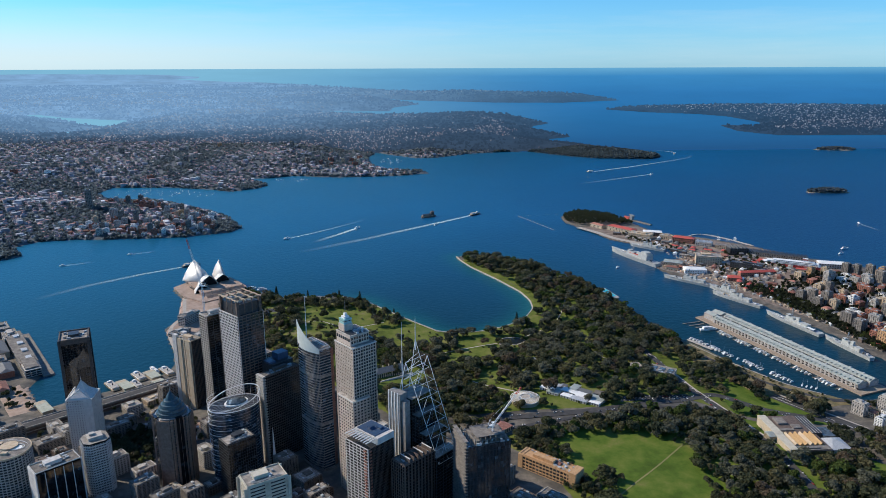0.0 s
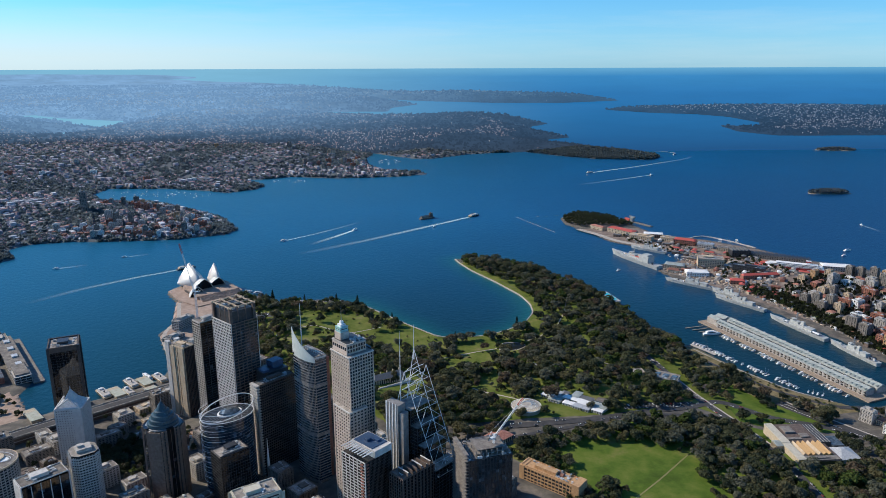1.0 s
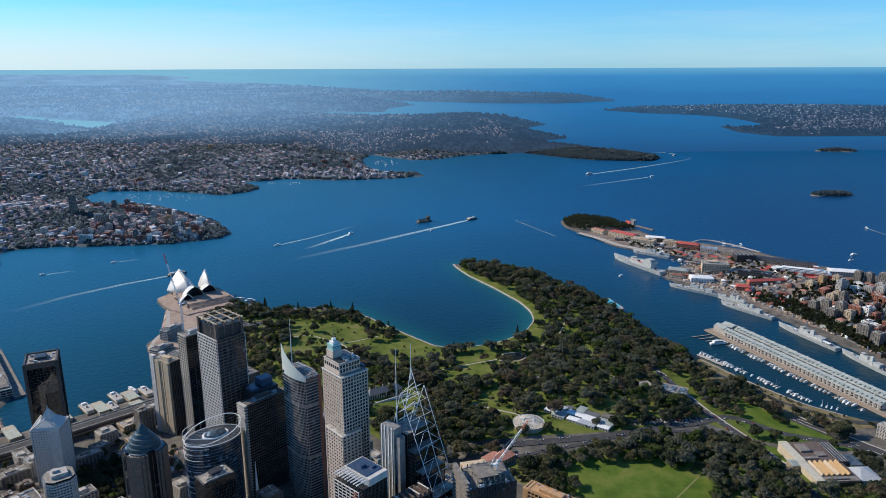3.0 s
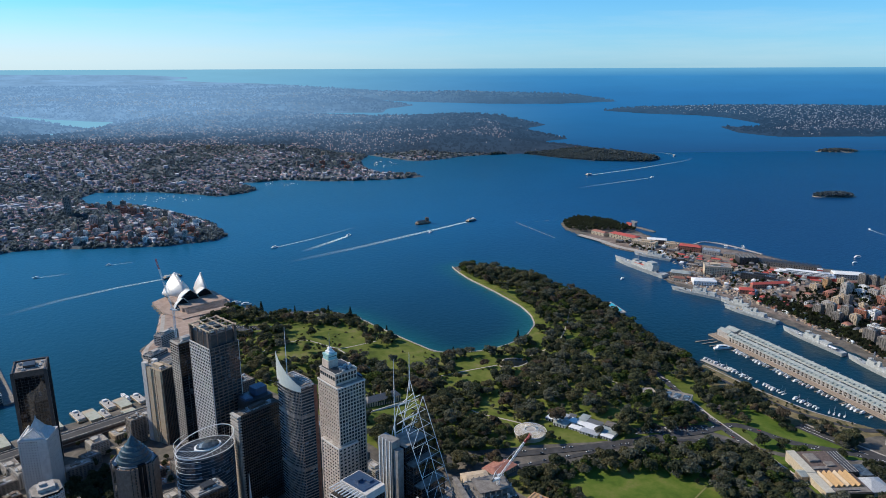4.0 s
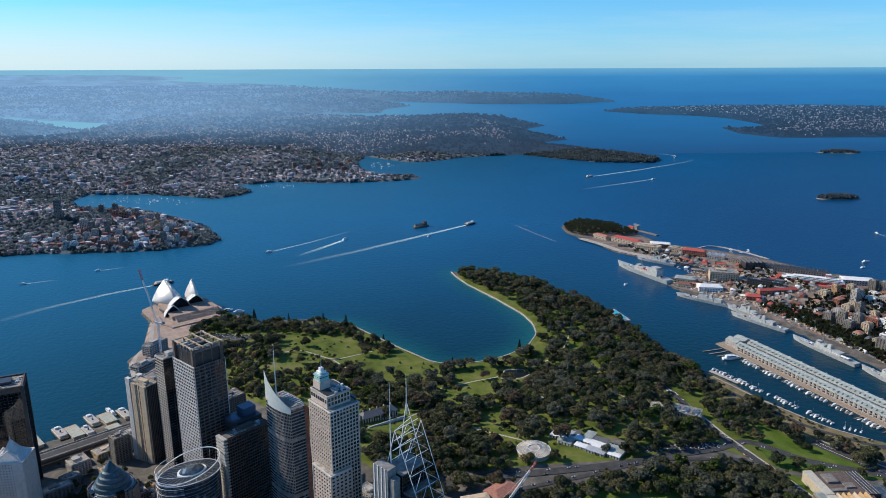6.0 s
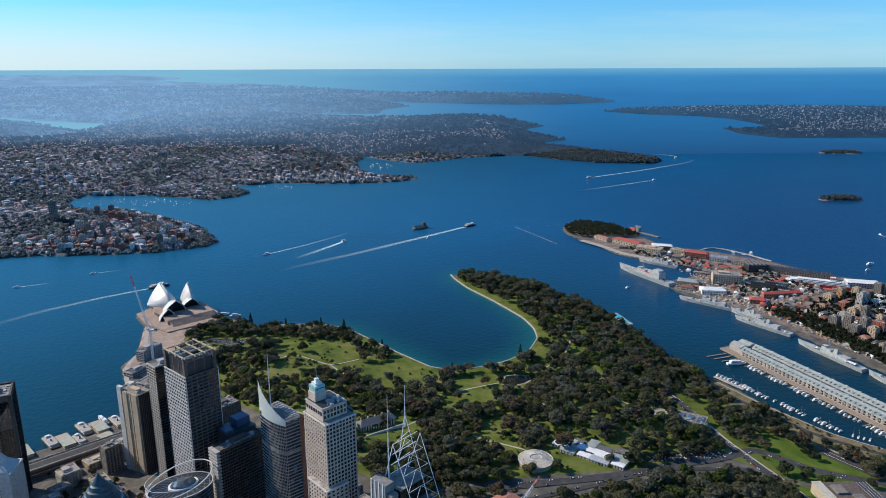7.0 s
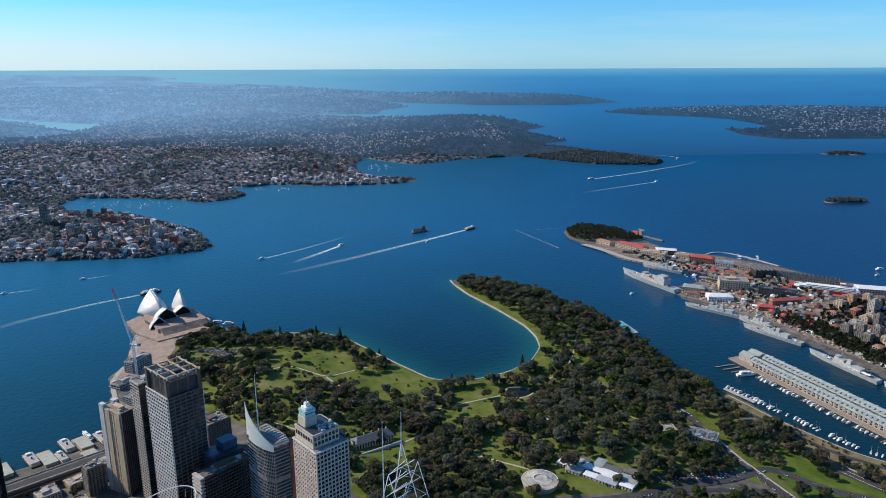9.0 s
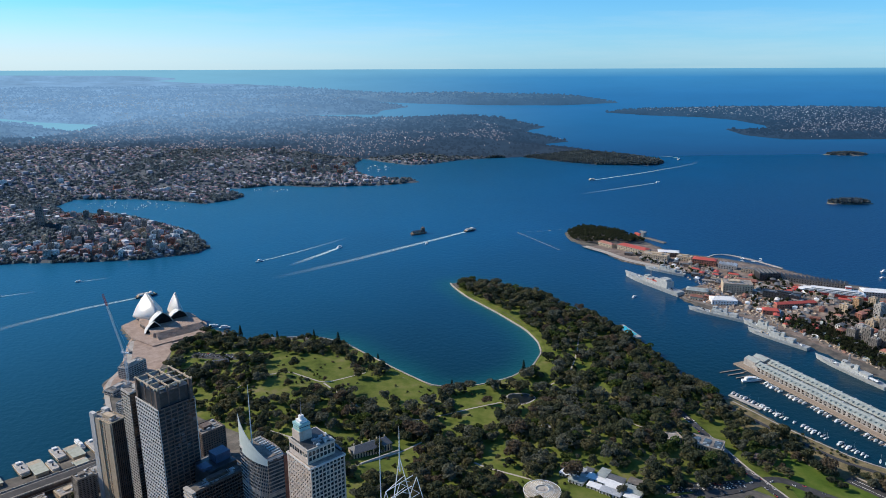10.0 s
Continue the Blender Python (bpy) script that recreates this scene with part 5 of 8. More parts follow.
for k, line in enumerate([[(-300, 1330), (-250, 1400), (-200, 1440), (-130, 1390), (-60, 1440)], [(-130, 1390), (-60, 1290), (30, 1250), (120, 1290), (170, 1310)],
                          [(30, 1250), (60, 1160), (110, 1090), (170, 1050)], [(230, 1345), (300, 1400), (340, 1500), (370, 1600), (330, 1720), (250, 1830)],
                          [(-69, 1094), (-1, 1137), (60, 1200)], [(230, 1320), (300, 1250), (380, 1180), (440, 1180)], [(-240, 1250), (-150, 1180), (-69, 1094)]]):
    ribbon("garden_path", line, 3.0, 0.5, M_PAVE, "pale winding garden path", "path", 5)
COVE = SOUTH[22:39]
drape("lawn_foreshore", [(x, y) for x, y in COVE[1:16]] + GARDEN[3:18][::-1], 0.35, M_PARK, "grass strip behind the sea wall", "lawn", 3, wobble=0)
ribbon("sea_wall", [(x, y) for x, y in COVE], 2.4, 0, M_PAVE, "weathered sandstone sea wall and promenade round the cove", "sea wall", 5, z=2.8, thick=5)


# ---- planting plan ----
CLEAR = [(-185, 1372, 50, 46), (-133, 1378, 34, 34), (-121, 1285, 17, 26), (-75, 1425, 16, 22), (-88, 1375, 22, 16), (-189, 1490, 20, 16), (-244, 1276, 15, 17), (-29, 1292, 14, 22), (-40, 1405, 16, 26), (69, 1338, 16, 12), (64, 1172, 34, 20), (144, 1151, 18, 12),
         (152, 1066, 17, 34), (-19, 1100, 48, 34), (215, 1370, 56, 22), (262, 1436, 20, 46), (200, 1300, 26, 34), (362, 1528, 24, 16), (258, 1712, 10, 50), (470, 1612, 22, 46), (330, 1440, 20, 28), (384, 1402, 24, 15), (345, 1330, 26, 16), (412, 1305, 16, 24), (300, 1245, 24, 14), (425, 1470, 12, 22), (330, 1620, 16, 24), (290, 1340, 18, 14), (368, 1106, 26, 12), (174, 1014, 34, 30), (250, 1035, 62, 48), (425, 1146, 58, 34), (218, 1204, 10, 9), (-320, 1530, 76, 24),
         (300, 1490, 10, 26), (-279, 1295, 30, 20), (545, 1062, 26, 42), (585, 1006, 44, 26), (520, 1020, 22, 30), (600, 1040, 22, 26), (560, 905, 64, 72), (176, 812, 55, 36), (620, 800, 24, 34), (-10, 1180, 20, 12), (20, 1250, 16, 12), (-60, 1340, 18, 14)]


LAWN_OPEN = [(203, 884), (236, 908), (298, 913), (334, 903), (364, 880), (382, 872), (376, 813), (366, 740), (330, 640), (262, 640), (240, 700), (246, 772), (262, 790), (236, 806), (210, 830)]


def clear_of(x, y, grow=0.0):
    ok = edge_distance(np.asarray(x, float), np.asarray(y, float), LAWN_OPEN) < 2
    for cx, cy, a, b in CLEAR:
        ok &= ((x - cx) / (a + grow)) ** 2 + ((y - cy) / (b + grow)) ** 2 > 1
    return ok


ROADS = [[(-120, 905), (-14, 930), (75, 961), (175, 967), (294, 982), (432, 1025), (500, 1060), (560, 1000), (700, 920)], [(-40, 890), (43, 910), (131, 930), (210, 950), (346, 992), (470, 1000)],
         [(448, 1240), (456, 1150), (463, 1080), (490, 970), (505, 880), (500, 760)], [(262, 768), (376, 874)], [(459, 1240), (467, 1150), (474, 1080), (499, 980)], [(437, 1240), (447, 1150), (452, 1080), (480, 980)]]


def off_roads(x, y, gap):
    ok = np.ones(len(x), bool)
    for line in ROADS:
        for (ax, ay), (bx, by) in zip(line, line[1:]):
            dx, dy = bx - ax, by - ay
            t = np.clip(((x - ax) * dx + (y - ay) * dy) / (dx * dx + dy * dy), 0, 1)
            ok &= np.hypot(x - ax - t * dx, y - ay - t * dy) > gap
    return ok


def scatter(poly, gap, edge, seed, density=None, tries=9000):
    """Points inside an outline, at least gap apart."""
    r = np.random.default_rng(seed)
    p = np.array(poly, float)
    x = r.uniform(p[:, 0].min(), p[:, 0].max(), tries)
    y = r.uniform(p[:, 1].min(), p[:, 1].max(), tries)
    ok = (edge_distance(x, y, poly) > edge)
    if density is not None:
        ok &= r.uniform(0, 1, tries) < density(x, y)
    x, y = x[ok], y[ok]
    cell, out = {}, []
    for a, b in zip(x, y):
        i, j = int(a // gap), int(b // gap)
        if all((a - q[0]) ** 2 + (b - q[1]) ** 2 > gap * gap for u in (i - 1, i, i + 1) for w in (j - 1, j, j + 1) for q in cell.get((u, w), ())):
            cell.setdefault((i, j), []).append((a, b))
            out.append((a, b))
    return np.array(out)


def garden_density(x, y):
    west = smooth(250, 120, x + 0.12 * (1300 - y))
    groves = smooth(-0.12, 0.16, ripple(x, y, 70, 2))
    west = west * smooth(1640, 1500, y)
    belt = (edge_distance(x, y, GARDEN) < 24) & (x < -95)
    west = np.where(belt, 0.0, west)
    return np.where(clear_of(x, y) | belt, (1.0 - west * (1 - groves)) * (0.36 + 0.64 * smooth(-0.25, 0.05, ripple(x, y, 46, 2))), 0.035) * off_roads(x, y, 10)


spots = np.concatenate([scatter(GARDEN, 9.6, 5, 21, garden_density, 22000), scatter([(417, 1720), (447, 1622), (472, 1528), (494, 1430), (509, 1378), (518, 1336), (528, 1290), (514, 1280), (500, 1340), (480, 1428), (458, 1526), (432, 1616), (404, 1715)], 8.5, 1.5, 30, lambda x, y: clear_of(x, y) * 1.0, 1500), scatter([(150, 1905), (146, 1950), (182, 1972), (268, 1902), (352, 1822), (330, 1800), (240, 1850), (190, 1850)], 9, 1, 27, None, 900), scatter(DOMAIN, 9.0, 3, 22, lambda x, y: np.where(clear_of(x, y), 1.0, 0.0) * off_roads(x, y, 12), 5000),
                        scatter([(-30, 905), (20, 960), (60, 985), (150, 985), (150, 940), (60, 930), (10, 900)], 10, 1, 26, lambda x, y: off_roads(x, y, 13) * 1.0, 500), scatter(EDGEWOOD, 11, 2, 24, lambda x, y: np.where(clear_of(x, y), 0.7, 0.02) * off_roads(x, y, 14), 1500), scatter(EASTPARK, 9.5, 2, 23, lambda x, y: np.where(clear_of(x, y), 0.32, 0.01) * off_roads(x, y, 12), 1500)])
KINDS = [tree_kind("fig_tree", 31, 13.0, 17, 15, 130, 1.0, M_LEAF, "broad dark green fig tree with domed crown"),
         tree_kind("fig_tree", 32, 10.0, 15, 13, 120, 0.9, M_LEAF, "broad dark green fig tree with domed crown"),
         tree_kind("garden_tree", 33, 6.5, 12, 9, 75, 0.65, M_LEAF_B, "bright green garden tree"),
         tree_kind("garden_tree", 34, 7.2, 13, 10, 75, 0.65, M_LEAF, "dark green garden tree with uneven crown"),
         tree_kind("autumn_tree", 35, 5.5, 11, 8, 44, 0.55, M_LEAF_C, "brown half-bare winter tree", bare=True),
         tree_kind("hoop_pine", 36, 4.2, 24, 12, 40, 0.6, M_LEAF_D, "tall dark conical pine", "cone")]
r_ = random.Random(77)
z_at = lands_z(spots[:, 0], spots[:, 1])
order = np.argsort(spots[:, 1] + 0.25 * np.abs(spots[:, 0] - 150))
singles, rest = order[:285], order[285:]
placed = [0] * 6


def put_tree(k, x, y, z, scale, turn):
    src = KINDS[k]
    m = pose(x, y, z, 0, 0, turn)
    if placed[k] == 0:
        ob = src
        ob.matrix_basis = m
    else:
        ob = copy_thing(src, m)
    ob.scale = (scale, scale, scale * r_.uniform(0.9, 1.15))
    placed[k] += 1


for i in singles:
    x, y = spots[i]
    k = r_.choices(range(6), (5, 5, 2, 5, 1, 0.25))[0]
    if y < 960:
        k = r_.choices((0, 1, 2, 3), (6, 4, 1.2, 2))[0]
    put_tree(k, x, y, z_at[i], r_.choice((r_.uniform(0.55, 0.85), r_.uniform(0.85, 1.35))) * (1.1 if y < 960 else 1.0), r_.uniform(0, 360))
for x, y, sc in ((224, 1424, 0.95), (-170, 1600, 0.95), (-120, 1578, 1.1), (-320, 1622, 1.15), (-40, 1508, 0.7), (92, 1392, 0.6), (-245, 1612, 0.8), (165, 1190, 0.9), (170, 1180, 0.8), (60, 1180, 0.8)):
    put_tree(5, x, y, land_z(x, y), sc, r_.uniform(0, 360))
rows = []
for i in rest:
    x, y = spots[i]
    rad = r_.choices((r_.uniform(9.5, 14.5), r_.uniform(6.0, 9.5), r_.uniform(3.2, 6.0)), (3, 4.5, 2))[0]
    rows.append((x, y, z_at[i] - 0.5, rad, rad * r_.uniform(0.95, 1.45) + 5, r_.choices((0, 1, 2, 3, 4, 5), (5, 1.2, 1.2, 3, 3.5, 3))[0]))
M_LEAF_ALL_D = leaf_material("woodland_olive_leaves", (0.09, 0.087, 0.042), (0.175, 0.162, 0.088), 0.2, True)
M_LEAF_ALL_E = leaf_material("woodland_grey_leaves", (0.088, 0.095, 0.066), (0.172, 0.176, 0.126), 0.2, True)
M_LEAF_ALL_F = leaf_material("woodland_deep_leaves", (0.030, 0.041, 0.024), (0.072, 0.084, 0.050), 0.2, True)
M_LEAF_ALL_B = leaf_material("woodland_bright_leaves", (0.045, 0.07, 0.016), (0.10, 0.135, 0.035), 0.4, True)
M_LEAF_ALL_C = leaf_material("woodland_brown_leaves", (0.09, 0.07, 0.045), (0.16, 0.125, 0.085), 0.3, True)
stuff_trees("garden_woodland", rows, [M_LEAF_ALL, M_LEAF_ALL_B, M_LEAF_ALL_C, M_LEAF_ALL_D, M_LEAF_ALL_E, M_LEAF_ALL_F], "dense dark green trees over the gardens and the point", 78, 0.72)
VERGE = [(112, 905), (150, 918), (192, 925), (205, 895), (196, 850), (228, 790), (232, 730), (205, 735), (186, 790), (206, 800), (190, 838), (150, 862)]
drape("verge_grass", VERGE, 0.4, M_PARK, "grass verge beside the brick wing", "lawn", 5, wobble=2)
vg = scatter(VERGE, 8.5, 2, 31, lambda x, y: off_roads(x, y, 9) * 0.8, 900)
stuff_trees("verge_trees", [(x, y, land_z(x, y) - 0.4, r_.uniform(4, 8), r_.uniform(8, 13), r_.choices((0, 1), (5, 1))[0]) for x, y in vg], [M_LEAF_ALL, M_LEAF_ALL_B], "dark trees on the road verge", 60, 0.8, 23)
# smaller shrubs and hedges between
sh = scatter(GARDEN, 6.0, 5, 29, lambda x, y: 0.24 * off_roads(x, y, 9), 5000)
stuff_trees("garden_shrubs", [(x, y, z - 0.4, r_.uniform(1.6, 3.8), r_.uniform(2.4, 6.5), r_.choices((0, 1, 2), (6, 2, 2))[0]) for (x, y), z in zip(sh, lands_z(sh[:, 0], sh[:, 1]))], [M_LEAF, M_LEAF_B, M_LEAF_C], "low shrubs and flower beds", 10, 1.6, 9)

bk = scatter([(530, 1290), (560, 1270), (600, 1195), (655, 1095), (690, 1055), (650, 1040), (590, 1130), (545, 1220)], 6, 1, 28, lambda x, y: 0.3 * smooth(0.0, 0.2, ripple(x, y, 30, 2)), 3000)
stuff_trees("bank_shrubs", [(x, y, land_z(x, y) - 0.3, r_.uniform(1.8, 3.6), r_.uniform(2.5, 5.5), r_.choices((0, 1, 2), (6, 1, 2))[0]) for x, y in bk], [M_LEAF, M_LEAF_B, M_LEAF_C], "low shrubs on the dry bank above the marina", 16, 1.3, 10)

# ---- concert halls with white shells ----
opera = thing("shell_opera_house", -520, 1700, 2, 38, "white tiled shell roofs on a pink granite podium", "opera house")
part("podium", Soup().prism([(-50, 44), (-56, -40), (-40, -112), (70, -112), (92, -60), (92, 20), (62, 54), (-8, 66)], -4, 4), M_PODIUM, opera, "pink granite podium")
part("upper_podium", Soup().prism([(-18, 30), (-24, -70), (80, -70), (82, 6), (56, 34), (-4, 46)][::-1], 4, 13), M_PODIUM, opera)
s = Soup()
for k in range(14):
    s.box(28, -71 - 1.5 * k, 4, 96, 1.5, 9 - 0.65 * k)
part("grand_stair", s, M_PODIUM, opera)
part("foyer_glazing", Soup().box(-22, -20, 6, 2, 60, 4.5), M_GLASS, opera)
part("forecourt", Soup().prism([(-40, -205), (36, -210), (60, -112), (-40, -112)], -2, 1.6), M_PODIUM, opera)


def shell(apex, west, across, tail):
    """A pair of spherical triangles: each fans out from its foot to the ridge that rises from the tail to the apex."""
    c, sn = math.cos(radians(38)), math.sin(radians(38))
    loc = lambda q: Vector(((q[0] + 520) * c + (q[1] - 1700) * sn, -(q[0] + 520) * sn + (q[1] - 1700) * c, q[2] - 2))
    A, T, W = loc(apex), loc(tail), loc(west)
    E = W + Vector((across, 0, 0))
    n, m = 16, 12
    g = Soup()
    mouth = []
    for side, foot in ((-1, W), (1, E)):
        v, f = [], []
        for i in range(n + 1):
            u = i / n
            ridge = T.lerp(A, u) + Vector((0, 0, 0.13 * (A - T).length * math.sin(math.pi * u ** 0.75) * (1.05 - 0.75 * u)))
            span = (ridge - foot).length
            for j in range(m + 1):
                w = j / m
                k = math.sin(w * math.pi)
                out = Vector((side * 0.085, (0.05 if T.y > A.y else -0.05), 0.03)) * (1.25 - 0.5 * u) * span * k
                v.append(tuple(foot.lerp(ridge, w) + out))
        for i in range(n):
            for j in range(m):
                a = i * (m + 1) + j
                q = (a, a + 1, a + m + 2, a + m + 1)
                f.append(q if (side > 0) == (T.y < A.y) else q[::-1])
        base = len(v)
        v += [(q[0], q[1], foot.z - 2) for q in v[:m + 1]]
        for j in range(m):
            q = (j, j + 1, base + j + 1, base + j)
            f.append(q[::-1] if (side > 0) == (T.y < A.y) else q)
        edge_ = [Vector(q) for q in v[n * (m + 1):(n + 1) * (m + 1)]]
        mouth += edge_ if side < 0 else edge_[::-1][1:]
        g.add(v, f)
    me = g.mesh("shell", M_TILES)
    me.polygons.foreach_set("use_smooth", np.ones(len(me.polygons), bool))
    ob = part("shell", me, None, opera)
    md = ob.modifiers.new("thick", "SOLIDIFY")
    md.thickness, md.offset = 1.2, -1
    back = (T - A).normalized() * 3.5
    part("mouth_glazing", Soup().add([tuple(q + back) for q in mouth], [tuple(range(len(mouth)))]), M_GLASS_BLACK, ob, "dark glass wall closing the shell")
    return ob


shell((-552, 1772, 57), (-576, 1746, 13), 56, (-512, 1712, 25))
shell((-488, 1676, 43), (-516, 1670, 14), 50, (-516, 1716, 24))
shell((-487, 1762, 59), (-506, 1750, 13), 27, (-468, 1726, 26))
shell((-463, 1706, 37), (-488, 1704, 14), 42, (-488, 1740, 22))
shell((-500, 1658, 30), (-518, 1650, 6), 36, (-522, 1690, 10))

drape("forecourt_paving", [(-548, 1628), (-512, 1492), (-505, 1400), (-452, 1372), (-436, 1470), (-440, 1560), (-452, 1610)], 0.5, M_PODIUM, "pink paved forecourt by the water", "paving", 6)
ribbon("promenade_quay", [(-455, 1300), (-495, 1385), (-510, 1440), (-500, 1500), (-535, 1620)], 8, 0.8, M_PAVE, "paved quay promenade", "promenade")
for x, y, rr, l, d, h, lab in ((-478, 1464, 64, 46, 18, 22, "pale apartment block beside the promenade"), (-408, 1318, 62, 84, 24, 32, "white apartment block beside the quay"), (-478, 1396, 62, 40, 20, 9, "low round-ended quay building")):
    t = thing("quay_apartments", x, y, land_z(x, y) - 1, rr, lab, "building", "quay apartments")
    part("wall", Soup().box(0, 0, 0, l, d, h), M_GLASS, t)
    part("storey_band", storeys(Soup(), l, d, 0, h, 3.4, 1.6, 0.6, 6, 0.8), M_CONC, t, kind="stuff")
    gsp = Soup()
    roof_gear(gsp, l - 1, d - 1, h + 0.8, 7, 8)
    part("roof_plant", gsp, [M_CONC, M_PLANT], t)
    part("roof_deck", Soup().box(0, 0, h + 0.6, l - 0.6, d - 0.6, 0.3), M_ROOF, t)

# ---- ferry quay with its elevated railway ----
ex = thing("elevated_railway", -510, 1062, 0, 39.6, "long concrete elevated railway and road deck", "viaduct")
part("deck", Soup().box(0, 0, 14, 420, 24, 2.5), M_CONC_D, ex)
part("roadway", Soup().box(0, 0, 16.5, 418, 13, 0.25), M_ASPHALT, ex)
part("parapet", Soup().box(0, 11.6, 16.5, 420, 0.8, 1.6).box(0, -11.6, 16.5, 420, 0.8, 1.6), M_CONC, ex)
part("station_wall", Soup().box(20, 0, 3, 260, 20, 11), M_BROWN, ex, "dark station front")
part("wall_band", Soup().box(20, 0, 8.5, 262, 21, 1.2), M_CONC, ex)
for k in range(14):
    part("pier", Soup().box(-200 + 30 * k, 0, 0, 2.5, 18, 14), M_CONC_D, ex)


M_WHARFROOF = surface("wharf_roof_sheet", [(0.27, 0.28, 0.21), (0.38, 0.39, 0.31), (0.46, 0.46, 0.38)], 0.15, 0.7)


def wharf_shed(x, y, rot, l, w):
    t = thing("ferry_wharf", x, y, 0, rot, "ferry wharf with flat pale green roof", "wharf", "ferry wharves")
    part("deck", Soup().box(0, 0, -1, l + 8, w + 5, 3), M_TIMBER, t)
    part("shed_wall", Soup().box(0, 0, 2, l - 2, w - 2, 5), M_SAND, t)
    part("roof", Soup().box(-l * 0.15, 0, 7, l * 0.7, w, 0.8), M_WHARFROOF, t)
    part("canopy", Soup().box(l * 0.35, 0, 5.5, l * 0.3, w + 2, 0.6), M_TINROOF, t)
    return t


for x, y, l in ((-545, 1128, 40), (-499, 1156, 44), (-466, 1196, 40), (-443, 1164, 26), (-600, 1080, 50)):
    wharf_shed(x, y, 132, l, 18)


# ---- boats ----
def hull_soup(l, w, h, sheer=0.25, bow=0.35, n=10, flat=0.8):
    """Boat hull, bow towards +x, with raked stem and flat deck."""
    g = Soup()
    rings = []
    for i in range(n + 1):
        u = i / n
        x = -l / 2 + l * u
        k = w / 2 * (flat + (1 - flat) * min(1, u / 0.25)) * (1 if u < 1 - bow else max(0.02, 1 - max(0.0, (u - 1 + bow) / bow) ** 1.9))
        z = h * (1 + sheer * max(0, (u - 0.5) * 2) ** 2)
        rings.append([(x, -k, z), (x - (0.03 * l if u > 0.9 else 0), -k * 0.72, -0.6), (x - (0.03 * l if u > 0.9 else 0), k * 0.72, -0.6), (x, k, z)])
    v = [q for r in rings for q in r]
    f = []
    for i in range(n):
        a = 4 * i
        f += [(a, a + 4, a + 5, a + 1), (a + 1, a + 5, a + 6, a + 2), (a + 2, a + 6, a + 7, a + 3), (a + 3, a + 7, a + 4, a)]
    f += [(3, 2, 1, 0)[::-1], (4 * n, 4 * n + 1, 4 * n + 2, 4 * n + 3)[::-1]]
    return g.add(v, f)


def motor_yacht(l, label="white motor yacht moored at the jetty", name="motor_yacht"):
    t = thing(name, 0, 0, -50, 0, label, "boat", "moored boats")
    part("hull", hull_soup(l, l * 0.28, l * 0.09 + 0.5), M_WHITE, t)
    h = l * 0.09 + 0.5
    part("cabin", Soup().box(-l * 0.05, 0, h, l * 0.55, l * 0.2, l * 0.09 + 0.5), M_WHITE, t)
    part("windscreen", Soup().box(0.02 * l, 0, h + 0.04 * l, l * 0.44, l * 0.205, l * 0.035 + 0.2), M_GLASS_BLACK, t)
    part("flybridge", Soup().box(-l * 0.12, 0, h + l * 0.09 + 0.5, l * 0.3, l * 0.16, 0.9), M_WHITE, t)
    return t


def sail_yacht(l):
    t = thing("sail_yacht", 0, 0, -50, 0, "white sailing yacht with bare mast", "boat", "moored boats")
    part("hull", hull_soup(l, l * 0.26, 1.0, bow=0.55), M_WHITE, t)
    part("cabin", Soup().box(0, 0, 1.0, l * 0.35, l * 0.13, 0.7), M_CONC, t)
    part("mast", Soup().round(l * 0.08, 0, 1, l * 1.15, 0.12, 0.06, 6), M_STEEL, t)
    return t


def ferry(l, label="dark green and cream harbour ferry", hullm=None):
    t = thing("harbour_ferry", 0, 0, -50, 0, label, "ferry", "harbour ferries")
    part("hull", hull_soup(l, l * 0.27, 2.6, bow=0.3), hullm or M_DARK, t)
    part("lower_deck", Soup().box(-l * 0.02, 0, 2.6, l * 0.8, l * 0.24, 2.6), M_TAN, t)
    part("window_band", Soup().box(-l * 0.02, 0, 3.6, l * 0.78, l * 0.245, 1.0), M_GLASS_BLACK, t)
    part("upper_deck", Soup().box(-l * 0.04, 0, 5.2, l * 0.62, l * 0.22, 2.4), M_WHITE, t)
    part("roof", Soup().box(-l * 0.04, 0, 7.6, l * 0.66, l * 0.24, 0.3), M_CONC, t)
    part("wheelhouse", Soup().box(l * 0.2, 0, 7.9, l * 0.1, l * 0.12, 2.2), M_WHITE, t)
    part("funnel", Soup().round(-l * 0.1, 0, 7.9, 11, 1.1, 0.9, 10), M_DARK, t)
    return t


def first_or_copy(ob, used, m):
    if ob.name in used:
        return copy_thing(ob, m)
    used.add(ob.name)
    ob.matrix_basis = m
    return ob


used = set()
YACHTS = [motor_yacht(11), motor_yacht(14), motor_yacht(9), sail_yacht(11)]
r_ = random.Random(40)
